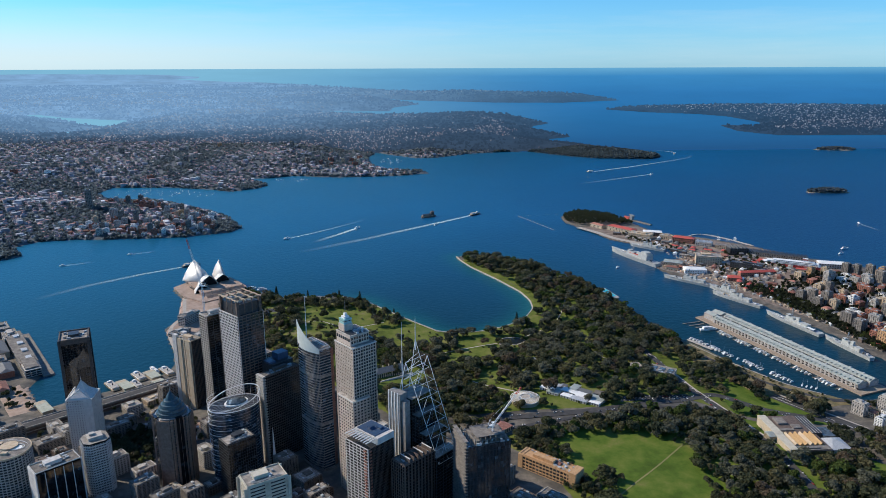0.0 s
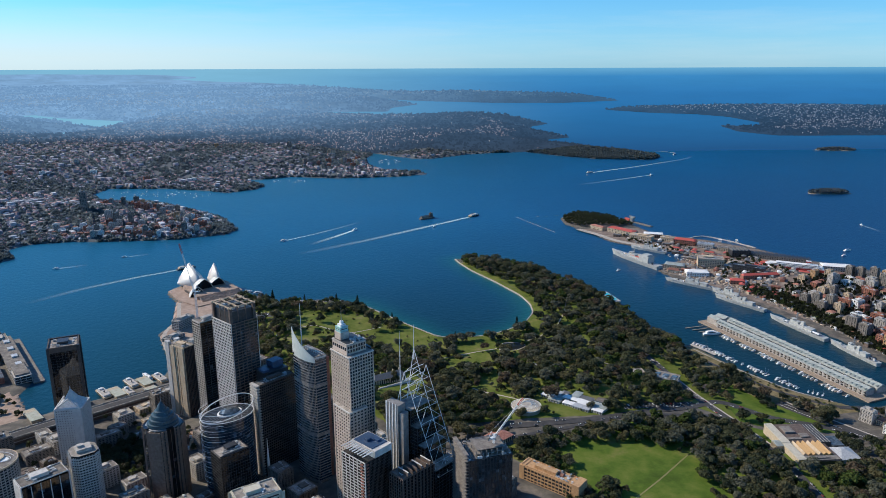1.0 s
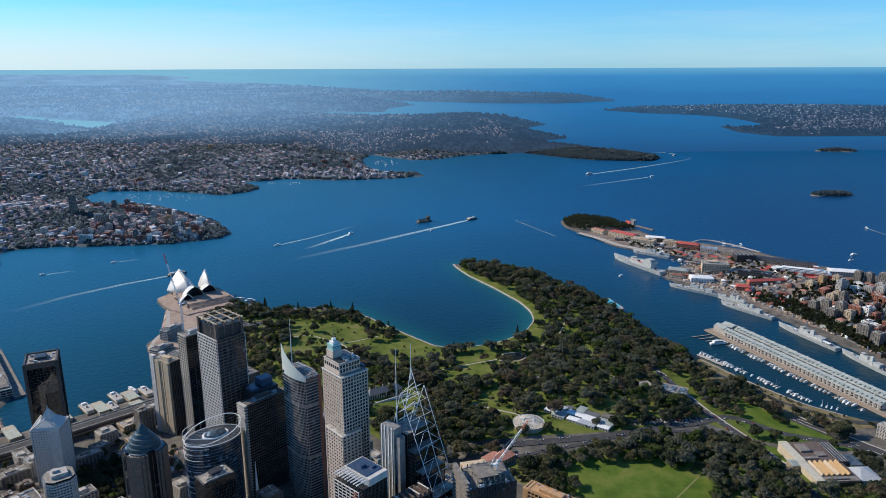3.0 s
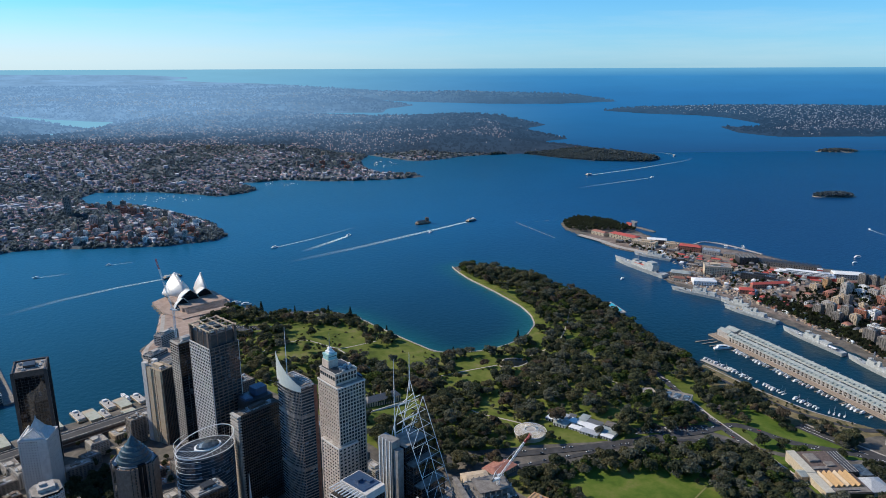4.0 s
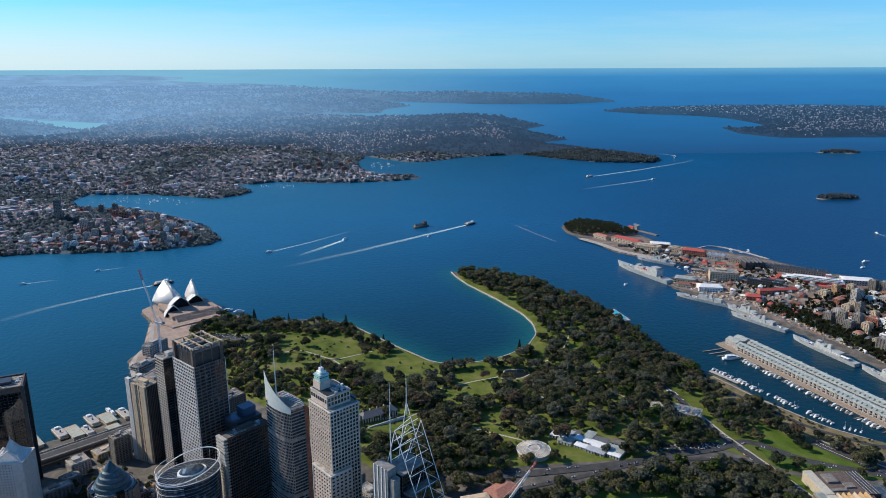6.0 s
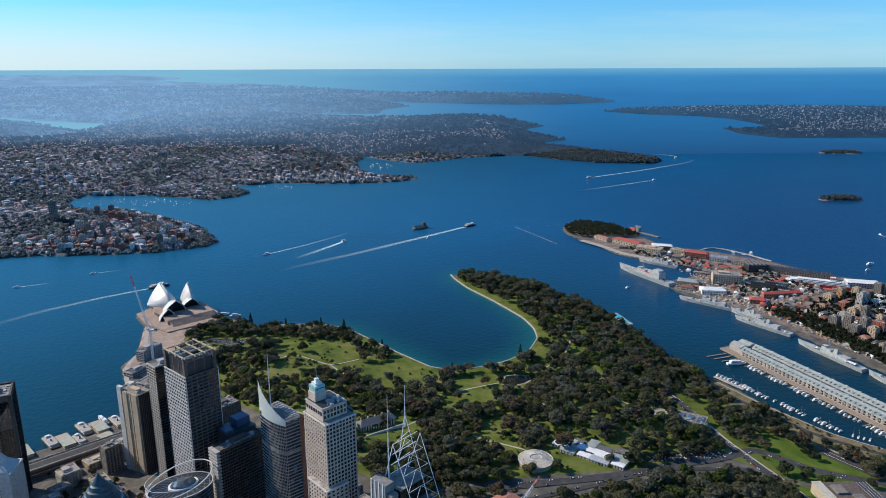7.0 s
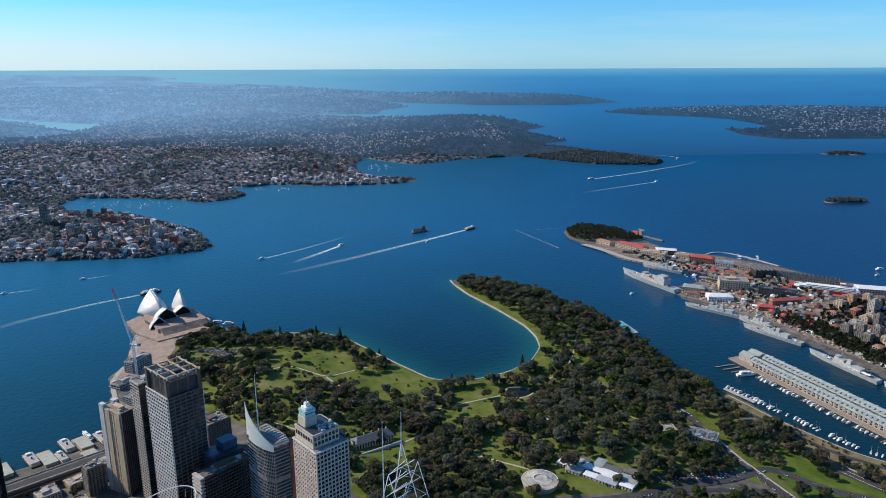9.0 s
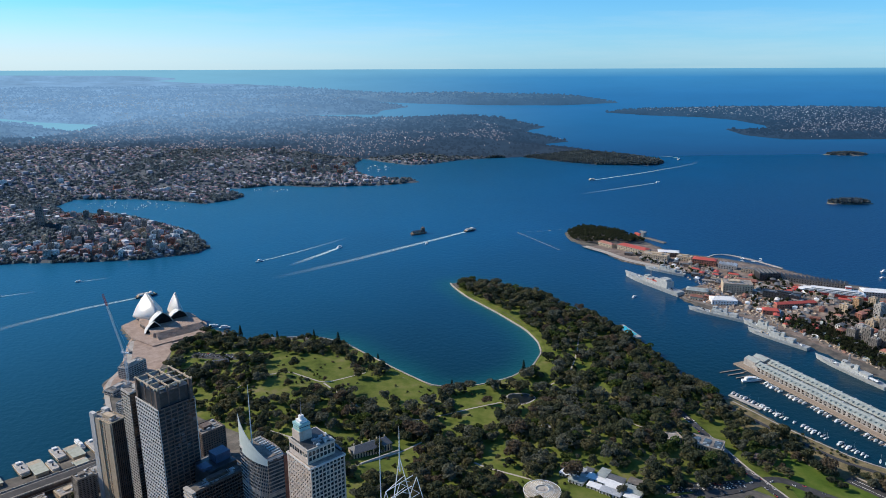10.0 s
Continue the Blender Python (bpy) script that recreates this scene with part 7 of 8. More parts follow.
def leafy_block(name, x, y, z, rad, hh, mat, label, leaves=13, seed=4, far=False):
    """Many small leafy crowns in one mesh."""
    r = np.random.default_rng(seed)
    n = len(x)
    d = r.normal(0, 1, (n, leaves, 3))
    d[..., 2] = np.abs(d[..., 2])
    d /= np.linalg.norm(d, axis=2)[..., None]
    c = np.stack([x, y, z], 1)[:, None, :] + d * np.stack([rad, rad, hh], 1)[:, None, :] * r.uniform(0.45, 1.0, (n, leaves, 1))
    v, f = leaf_quads(r, c.reshape(-1, 3), d.reshape(-1, 3), np.repeat(rad * 0.52, leaves)[:, None])
    if far:
        v = distance(v)
    return tagged(new(name, mesh_of(name, v, f, mat)), label, "trees", kind="stuff")


def wooded(x, y):
    """Share of bushland: the headlands and steep foreshores."""
    w = np.zeros(len(x))
    for cx, cy, a, b in ((1150, 4180, 680, 420), (1050, 4850, 360, 380), (700, 6200, 700, 380), (-200, 8400, 700, 900), (1600, 9800, 1800, 900), (-590, 2390, 90, 90), (-1190, 2030, 110, 110), (-640, 3180, 90, 90), (-1300, 3120, 120, 80), (-450, 3430, 120, 40), (40, 3540, 90, 60), (-700, 3150, 60, 50), (-3300, 6500, 900, 900), (300, 4350, 500, 160)):
        w = np.maximum(w, smooth(1.25, 0.75, np.hypot((x - cx) / a, (y - cy) / b)))
    return np.clip(w + 0.85 * smooth(0.0, 0.4, ripple(x, y, 380, 2)), 0, 1)


def fan_points(n, y0, y1, u0, u1, seed, ground, lift=6.0):
    r = np.random.default_rng(seed)
    y = np.exp(r.uniform(math.log(y0), math.log(y1), n))
    x = r.uniform(u0, u1, n) * y
    z = ground(x, y)
    ok = z > lift
    return x[ok], y[ok], z[ok], r


# walls, roofs and leaves carry a little painted haze: paler and bluer
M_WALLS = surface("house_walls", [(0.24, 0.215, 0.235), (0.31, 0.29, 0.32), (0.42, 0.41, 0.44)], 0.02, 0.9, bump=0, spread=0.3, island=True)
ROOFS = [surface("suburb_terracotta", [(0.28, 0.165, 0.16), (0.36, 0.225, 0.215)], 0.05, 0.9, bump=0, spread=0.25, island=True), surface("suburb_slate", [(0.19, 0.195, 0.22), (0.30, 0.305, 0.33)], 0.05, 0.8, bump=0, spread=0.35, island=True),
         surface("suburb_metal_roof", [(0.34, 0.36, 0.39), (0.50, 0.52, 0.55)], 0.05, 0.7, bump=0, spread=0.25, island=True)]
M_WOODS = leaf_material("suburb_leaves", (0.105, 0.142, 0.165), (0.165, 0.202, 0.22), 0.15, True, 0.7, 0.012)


def street(x, y):
    """Plan distance across the bent street grid: two families of streets."""
    bend = 60 * ripple(x, y, 700, 2)
    return (x * 0.8 + y * 0.6 + bend) % 64, (x * -0.6 + y * 0.8 + bend) % 150


x, y, z, r = fan_points(42000, 2050, 4327, -0.78, 0.42, 81, north_ground, 4)
keep = r.uniform(0, 1, len(x)) > wooded(x, y) * 1.0
# houses stand in rows along the streets, on both sides, with back gardens between
g1, g2 = street(x, y)
keep &= (((g1 > 11) & (g1 < 26)) | (g1 > 48)) & (g2 > 12)
x, y, z = x[keep], y[keep], z[keep]
n = len(x)
flat = r.uniform(0, 1, n) < 0.09
l = np.where(flat, r.uniform(14, 30, n), r.uniform(8, 14, n))
w = np.where(flat, r.uniform(9, 15, n), r.uniform(6, 9, n))
h = np.where(flat, r.uniform(6, 14, n), r.uniform(3.0, 6.0, n))
rise = np.where(flat, 0.6, r.uniform(1.8, 3.2, n))
rot = radians(37) + ripple(x, y, 500, 1) * 0.3 + r.choice([0, math.pi / 2], n) + r.normal(0, 0.12, n)
kind = np.where(flat, r.choice([1, 2, 2, 0], n), r.choice([0, 0, 0, 0, 0, 0, 0, 1, 1, 1, 1, 2], n))
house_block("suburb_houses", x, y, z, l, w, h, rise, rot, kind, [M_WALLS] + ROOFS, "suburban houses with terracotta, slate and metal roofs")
tx, ty, tz, r = fan_points(52000, 2000, 4327, -0.78, 0.42, 82, north_ground, 0.6)
g1, g2 = street(tx, ty)
yard = ((g1 >= 26) & (g1 <= 48)) | ((g1 < 3) | (g1 > 62))
keep = r.uniform(0, 1, len(tx)) < np.maximum(np.where(yard, 0.9, 0.28) * (0.6 + 0.8 * smooth(-0.3, 0.3, ripple(tx, ty, 160, 2))) + wooded(tx, ty), smooth(9, 5, tz))
tx, ty, tz = tx[keep], ty[keep], tz[keep]
n = len(tx)
rad = r.uniform(4, 8.5, n)
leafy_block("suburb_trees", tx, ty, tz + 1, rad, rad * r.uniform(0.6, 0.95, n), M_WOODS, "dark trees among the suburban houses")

# closed bush on the headlands, its green blued for haze to meet the backdrop
hx, hy, hz, r = fan_points(14000, 3700, 4327, 0.12, 0.42, 86, north_ground, 0.8)
keep = r.uniform(0, 1, len(hx)) < smooth(0.35, 0.75, wooded(hx, hy))
hx, hy, hz = hx[keep], hy[keep], hz[keep]
rad = r.uniform(5, 9, len(hx))
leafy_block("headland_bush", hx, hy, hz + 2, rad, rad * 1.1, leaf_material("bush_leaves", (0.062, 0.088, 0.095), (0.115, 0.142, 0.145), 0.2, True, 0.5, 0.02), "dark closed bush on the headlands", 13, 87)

# the hazy far suburbs belong to the backdrop, haze painted into their glowing colours
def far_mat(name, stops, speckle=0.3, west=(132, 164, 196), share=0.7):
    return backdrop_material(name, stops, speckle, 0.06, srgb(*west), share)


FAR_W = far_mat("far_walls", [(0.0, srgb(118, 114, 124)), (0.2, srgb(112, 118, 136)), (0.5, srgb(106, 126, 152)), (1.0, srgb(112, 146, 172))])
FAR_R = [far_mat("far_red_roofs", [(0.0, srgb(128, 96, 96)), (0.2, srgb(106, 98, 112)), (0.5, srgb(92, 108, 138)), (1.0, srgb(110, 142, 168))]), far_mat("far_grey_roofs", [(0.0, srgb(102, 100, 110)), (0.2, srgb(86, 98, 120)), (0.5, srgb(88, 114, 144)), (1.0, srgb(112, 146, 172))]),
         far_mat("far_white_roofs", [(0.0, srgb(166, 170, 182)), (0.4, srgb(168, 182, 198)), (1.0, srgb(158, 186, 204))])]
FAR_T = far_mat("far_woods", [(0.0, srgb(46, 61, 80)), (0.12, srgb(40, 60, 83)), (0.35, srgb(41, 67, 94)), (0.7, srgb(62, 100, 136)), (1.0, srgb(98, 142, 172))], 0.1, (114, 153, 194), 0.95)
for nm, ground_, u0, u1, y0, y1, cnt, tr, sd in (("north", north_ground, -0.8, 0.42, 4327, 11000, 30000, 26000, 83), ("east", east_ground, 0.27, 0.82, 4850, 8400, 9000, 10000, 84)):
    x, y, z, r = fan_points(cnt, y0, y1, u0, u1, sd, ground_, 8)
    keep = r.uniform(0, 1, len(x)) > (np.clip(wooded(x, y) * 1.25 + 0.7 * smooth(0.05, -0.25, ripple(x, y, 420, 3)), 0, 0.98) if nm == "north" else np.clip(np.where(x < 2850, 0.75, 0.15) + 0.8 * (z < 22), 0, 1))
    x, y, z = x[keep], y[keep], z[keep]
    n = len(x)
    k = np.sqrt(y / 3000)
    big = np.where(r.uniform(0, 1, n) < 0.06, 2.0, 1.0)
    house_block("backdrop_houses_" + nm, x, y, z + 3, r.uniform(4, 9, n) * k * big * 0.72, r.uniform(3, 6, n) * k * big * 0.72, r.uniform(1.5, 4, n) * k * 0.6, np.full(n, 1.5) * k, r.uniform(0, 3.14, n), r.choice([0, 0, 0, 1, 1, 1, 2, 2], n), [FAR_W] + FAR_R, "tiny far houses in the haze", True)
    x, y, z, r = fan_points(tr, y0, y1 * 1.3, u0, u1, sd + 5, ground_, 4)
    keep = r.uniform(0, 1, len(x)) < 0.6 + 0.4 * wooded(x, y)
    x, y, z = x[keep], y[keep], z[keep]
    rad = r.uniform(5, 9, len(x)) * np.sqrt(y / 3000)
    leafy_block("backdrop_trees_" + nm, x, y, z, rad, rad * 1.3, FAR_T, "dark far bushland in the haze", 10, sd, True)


# ---- blocks of flats ----
def flats(l, w, h, wall, glass, label, category="building", group="blocks of flats", name="apartment_block", roof="flat", floor=3.1):
    t = thing(name, 0, 0, -80, 0, label, category, group)
    part("wall", Soup().box(0, 0, -3, l, w, h + 3), glass, t)
    part("storey_band", storeys(Soup(), l, w, -3, h, floor, 1.5, 0.4, 4.2, 1.6), wall, t, kind="stuff")
    if roof == "flat":
        g = Soup()
        roof_gear(g, l - 1, w - 1, h + 0.6, int(l * h), 6)
        part("roof_plant", g, [wall, M_PLANT], t)
        part("roof_deck", Soup().box(0, 0, h + 0.5, l - 0.4, w - 0.4, 0.3), M_ROOF, t)
    else:
        part("roof", Soup().gable(0, 0, h + 0.75, l, w, 3.2, 0, 0, 0.8, w * 0.4), roof, t)
    return t


FLATS = [flats(22, 15, 30, M_CONC, M_GLASS, "pale concrete block of flats"), flats(18, 16, 42, M_CONC_D, M_GLASS, "tall grey block of flats", name="apartment_tower"), flats(26, 14, 20, M_REDBRICK, M_GLASS, "red brick block of flats"),
         flats(20, 13, 14, M_REDBRICK, M_GLASS, "red brick flats with terracotta roof", name="walk_up_flats", roof=M_TERRA), flats(24, 13, 17, M_WHITE, M_GLASS, "white rendered block of flats"), flats(17, 14, 26, M_TAN, M_GLASS, "tan brick block of flats"),
         flats(15, 11, 9, M_SAND, M_GLASS, "low terrace houses with red roof", name="terrace_house", roof=M_TERRA), flats(16, 11, 9, M_WHITE, M_GLASS, "white villa with slate roof", name="villa", roof=M_SLATE), flats(20, 15, 34, M_BRICK, M_GLASS, "orange brick tower of flats", name="apartment_tower")]
r_ = random.Random(91)
POTTS = [(915, 1190), (895, 1400), (868, 1560), (930, 1660), (1040, 1700), (1180, 1720), (1290, 1600), (1330, 1430), (1200, 1150), (1050, 1030), (960, 1080)]
pts = scatter(POTTS, 22, 6, 92, lambda x, y: np.where(edge_distance(x, y, POTTS) < 22, 0.25, 1.0), 5000)
zz = lands_z(pts[:, 0], pts[:, 1])
for (x, y), z in zip(pts[:230], zz):
    o = r_.choices(FLATS, (3.4, 2.2, 1.5, 2.0, 3.2, 2.4, 2.2, 3, 0.5))[0]
    ob = first_or_copy(o, used, pose(x, y, z, 0, 0, -62 + r_.choice((0, 90)) + r_.uniform(-6, 6)))
    k = r_.uniform(0.78, 1.12)
    ob.scale = (k, k * r_.uniform(0.8, 1.3), k * r_.uniform(0.6, 1.0))
WLOO = [(770, 1010), (720, 960), (760, 860), (860, 760), (1050, 800), (1080, 900), (930, 1000), (900, 1150), (860, 1050)]
pts = scatter(WLOO, 20, 5, 93, None, 1200)
for (x, y), z in zip(pts[:70], lands_z(pts[:, 0], pts[:, 1])):
    first_or_copy(r_.choices(FLATS, (1, 0, 0.6, 1.5, 3, 1.5, 4, 3, 0))[0], used, pose(x, y, z, 0, 0, -50 + r_.choice((0, 90)) + r_.uniform(-4, 4)))
tr = np.concatenate([scatter(POTTS, 9, 2, 94, lambda x, y: np.where(edge_distance(x, y, POTTS) < 30, 0.95, 0.55), 9000), scatter(WLOO, 16, 2, 95, None, 500)])
tr = np.concatenate([tr, scatter([(835, 1580), (850, 1480), (895, 1420), (905, 1560), (870, 1660)], 9, 2, 96, None, 400), scatter([(880, 1440), (900, 1230), (925, 1200), (915, 1440)], 9, 1, 97, None, 400)])
stuff_trees("point_street_trees", [(x, y, z - 0.3, r_.uniform(3, 6.5), r_.uniform(7, 14), r_.choices((0, 1), (8, 1))[0]) for (x, y), z in zip(tr, lands_z(tr[:, 0], tr[:, 1]))], [M_LEAF, M_LEAF_B], "street trees between the flats", 20, 1.3, 17)
# across the water: close rows down to the shore, and taller blocks on the ridge
KIR = [(-1120, 2260), (-860, 2255), (-700, 2275), (-640, 2340), (-690, 2460), (-800, 2580), (-1010, 2780), (-1180, 2760), (-1200, 2400)]
kir = scatter(KIR, 21, 4, 98, lambda x, y: np.where(edge_distance(x, y, NORTH_LAND) < 60, 1.0, 0.55), 2600)
kir = kir[np.argsort(edge_distance(kir[:, 0], kir[:, 1], NORTH_LAND))]
for i, (x, y) in enumerate(kir[:130]):
    z = float(north_ground(np.array([x]), np.array([y]))[0])
    pick = (1.5, 0.4, 2.2, 2.5, 3, 0.8, 3, 3, 0) if i < 60 else (3, 1.6, 2, 2, 3, 0.8, 2, 1.5, 0.2)
    first_or_copy(r_.choices(FLATS, pick)[0], used, pose(x, y, z, 0, 0, r_.choice((0, 90, 12)) + r_.uniform(-8, 8))).scale = (0.8, 0.8, r_.uniform(0.6, 0.95))
for x, y, k, hh in ((-1128, 2520, 1, 1.5), (-935, 2560, 2, 1.5), (-975, 2610, 2, 1.3), (-860, 2585, 0, 0.9), (-1010, 2430, 0, 1.05), (-700, 2500, 4, 1.0)):
    first_or_copy(FLATS[k], used, pose(x, y, float(north_ground(np.array([x]), np.array([y]))[0]), 0, 0, 15)).scale = (1.1, 1.1, hh)
for k in range(46):
    x, y = r_.uniform(-1900, 300), r_.uniform(3000, 4250)
    z = float(north_ground(np.array([x]), np.array([y]))[0])
    if z > 12:
        first_or_copy(r_.choices(FLATS, (3, 2, 2, 1, 3, 2, 0, 0, 1))[0], used, pose(x, y, z, 0, 0, r_.uniform(0, 90))).scale = (1.0, 1.0, r_.uniform(0.5, 1.0))
for k in range(24):
    x, y = -260 + r_.gauss(0, 70), 3890 + r_.gauss(0, 110)
    z = float(north_ground(np.array([x]), np.array([y]))[0])
    if z > 8:
        first_or_copy(r_.choices(FLATS, (3, 1, 1, 1, 4, 2, 0, 0, 0))[0], used, pose(x, y, z, 0, 0, r_.uniform(0, 90))).scale = (1.0, 1.0, r_.uniform(0.6, 1.1))

# ---- lower city blocks between the towers ----
CITY = [(-680, 1010), (-560, 1000), (-410, 1120), (-400, 1250), (-330, 1260), (-130, 1040), (-30, 920), (60, 880), (130, 830), (190, 740), (150, 560), (-560, 520), (-720, 800)]
TOWERS = [(-226, 915, 36), (-318, 1046, 32), (-352, 1064, 36), (-180, 885, 38), (-215, 785, 32), (-70, 803, 36), (-124, 856, 40), (12, 752, 44), (-50, 724, 34), (5, 712, 32), (80, 715, 40), (176, 812, 50), (-490, 1005, 36), (-460, 934, 32), (-384, 812, 26),
          (-420, 775, 36), (-150, 645, 32), (-302, 824, 32), (-228, 839, 40), (-497, 800, 36), (-262, 1150, 30), (-382, 905, 50), (-280, 905, 24)]
ok = lambda x, y: np.where(np.all([np.hypot(x - a, y - b) > c + 7 for a, b, c in TOWERS], 0) & (np.abs((x - y * 0.83 + 1390)) > 20), 1.0, 0.0)
LOW = [flats(26, 22, 26, M_CONC, M_GLASS_BLACK, "mid-rise concrete office block", group="city blocks", name="office_block"), flats(30, 20, 38, M_DSTONE, M_GLASS, "mid-rise stone office block", group="city blocks", name="office_block"),
       flats(24, 24, 18, M_TAN, M_GLASS, "old tan stone city building", group="city blocks", name="office_block"), flats(22, 18, 48, M_CONC_D, M_GLASS_BLACK, "dark mid-rise office block", group="city blocks", name="office_block"),
       flats(28, 18, 22, M_CONC_D, M_GLASS, "weathered concrete office block", group="city blocks", name="office_block"), flats(20, 20, 12, M_BROWN, M_GLASS, "low brown city building", group="city blocks", name="office_block")]
pts = scatter(CITY, 28, 8, 101, ok, 6000)
for (x, y), z in zip(pts, lands_z(pts[:, 0], pts[:, 1])):
    # among the near towers mostly dark blocks, coloured for the street canyons' shade
    o = r_.choices(LOW, (0.3, 2, 0.5, 4, 0.5, 3) if y < 860 and x > -330 else (2.5, 2, 1.2, 0.6, 4, 4))[0]
    first_or_copy(o, used, pose(x, y, z, 0, 0, 45 + r_.choice((0, 90)) + r_.uniform(-3, 3))).scale = (r_.uniform(0.75, 1.25), r_.uniform(0.75, 1.25), r_.uniform(0.45, 1.1))
ct = np.concatenate([scatter([(-425, 860), (-430, 940), (-380, 990), (-335, 960), (-338, 870), (-370, 850)], 8, 2, 102, None, 900), scatter(CITY, 15, 2, 103, lambda x, y: 0.8 * ok(x, y), 2500)])
stuff_trees("city_street_trees", [(x, y, z - 0.3, r_.uniform(3, 5.5), r_.uniform(7, 13), r_.choices((0, 1, 2), (8, 1, 1))[0]) for (x, y), z in zip(ct, lands_z(ct[:, 0], ct[:, 1]))], [M_LEAF, M_LEAF_B, M_LEAF_C], "street trees between city blocks", 24, 1.2, 19)
pk = scatter([(-430, 862), (-432, 945), (-395, 985), (-352, 965), (-350, 880), (-375, 855)], 13, 2, 104, None, 400)
stuff_trees("square_figs", [(x, y, land_z(x, y) - 0.3, r_.uniform(7, 11), r_.uniform(13, 19), 0) for x, y in pk], [M_LEAF], "dark fig trees over a city square", 60, 0.8, 21)
drape("building_site", [(-340, 925), (-335, 990), (-285, 1000), (-262, 960), (-285, 925)], 0.5, surface("site_earth", [(0.16, 0.09, 0.06), (0.28, 0.17, 0.12), (0.42, 0.30, 0.23)], 0.12, 0.95), "reddish bare earth of a building site", "ground", 4, wobble=2)
s = Soup()
for x, y in scatter([(-338, 930), (-333, 985), (-288, 995), (-268, 960), (-288, 930)], 5, 1, 105, None, 400)[:80]:
    s.box(x, y, land_z(x, y), r_.uniform(1.5, 8), r_.uniform(0.6, 3), r_.uniform(0.8, 6), r_.choice((45, 135, r_.uniform(0, 180))), r_.randrange(3))
tagged(new("site_clutter", s.mesh("site_clutter", [M_MIX, M_TAN, M_STEEL])), "formwork, cabins and rubble on the building site", "clutter", kind="stuff")
tower("hotel_tower", (-262, 1124), 45, 30, 34, 64, "brown stone hotel with small windows", M_GLASS, M_BROWN, 3.4, 1.5, 3.6, 1.5, seed=21, category="building")
for k in range(9):
    a = radians(45)
    ribbon("street", [(-640 + 55 * k, 1000 - 45 * k), (-640 + 55 * k + 420 * math.cos(a) * 0.6, 1000 - 45 * k + 420 * math.sin(a) * 0.2)], 10, 0.4, M_ASPHALT, "asphalt city street", "road") if k % 3 == 0 else None

ribbon("road_bayhead", [(600, 1060), (632, 1002), (664, 955), (690, 900), (712, 820), (730, 700)], 20, 0.9, M_ASPHALT, "broad asphalt road at the head of the bay", "road")
ribbon("road_wharf", [(690, 1040), (760, 1030), (840, 1040), (905, 1100)], 12, 0.9, M_ASPHALT, "asphalt street along the bay head", "road")
ribbon("road_point", [(905, 1100), (920, 1230), (905, 1400), (880, 1560), (850, 1660)], 9, 0.9, M_ASPHALT, "asphalt street below the point", "road")
for off_, nm in ((-4, "lane_line"), (4, "lane_line")):
    ribbon(nm, [(603 + off_, 1054 + off_ * 0.5), (632 + off_, 1002 + off_ * 0.6), (664 + off_, 955 + off_ * 0.5), (690 + off_, 900 + off_ * 0.3), (712 + off_, 820)], 0.6, 1.15, M_WHITE, "white painted lane line", "road marking")
ribbon("footpath_bayhead", [(614, 1062), (646, 1008), (678, 960), (703, 905), (726, 822)], 3.5, 1.0, M_PAVE, "pale footpath beside the broad road", "path")
COT = [(700, 1010), (735, 1012), (790, 1015), (850, 1010), (890, 960), (860, 880), (800, 840), (745, 850), (722, 930)]
for x, y in scatter(COT, 17, 2, 106, lambda x, y: off_roads(x, y, 10) * 1.0, 900)[:46]:
    first_or_copy(r_.choices(FLATS, (0.4, 0, 0.2, 0.8, 3, 1, 4, 4, 0))[0], used, pose(x, y, land_z(x, y), 0, 0, -60 + r_.choice((0, 90)) + r_.uniform(-4, 4))).scale = (0.85, 0.85, r_.uniform(0.6, 0.9))
ch = scatter([(640, 1000), (690, 1035), (760, 1025), (730, 980), (700, 900), (740, 800), (720, 720), (690, 820), (660, 950)], 9, 1, 107, lambda x, y: 0.7 * smooth(-0.2, 0.2, ripple(x, y, 40, 2)), 1600)
ch = ch[np.array([edge_distance(np.array([x]), np.array([y]), [(610, 1060), (700, 880), (722, 700), (742, 700), (716, 900), (640, 1062)])[0] < 0 for x, y in ch])]
stuff_trees("bayhead_trees", [(x, y, land_z(x, y) - 0.3, r_.uniform(3, 6), r_.uniform(6, 11), r_.choices((0, 1), (6, 1))[0]) for x, y in ch], [M_LEAF, M_LEAF_B], "dark street trees at the bay head", 24, 1.2, 22)

# ---- garden and park buildings ----
g0 = land_z(176, 1014)
cx = thing("round_glasshouse", 176, 1014, g0, 0, "round white glass roofed display house", "pavilion")
s, s2 = Soup(), Soup()
for i in range(48):
    a0, a1 = 2 * math.pi * i / 48, 2 * math.pi * (i + 1) / 48
    P = lambda r, a, z: (r * math.cos(a), r * math.sin(a), z)
    s.add([P(22, a0, 0), P(22, a1, 0), P(22, a1, 7), P(22, a0, 7), P(8, a0, 9.5), P(8, a1, 9.5), P(8, a1, 8.6), P(8, a0, 8.6)], [(0, 1, 2, 3), (3, 2, 5, 4), (4, 5, 6, 7)])
    s2.beam(P(23, a0, 7.2), P(8, a0, 9.7), 0.3).beam(P(23, a0, 7.2), P(23, a1, 7.2), 0.6).beam(P(15, a0, 8.5), P(15, a1, 8.5), 0.3).beam(P(8, a0, 9.7), P(8, a1, 9.7), 0.5)
part("ring_roof", s, M_SAND, cx)
part("roof_rib", s2, M_WHITE, cx, kind="stuff")
part("central_disc", Soup().round(0, 0, 8.4, 9.0, 8.2, 8.2, 32).round(0, 0, 9.0, 9.6, 4, 3, 24), M_PAVE, cx, "pale central roof disc")


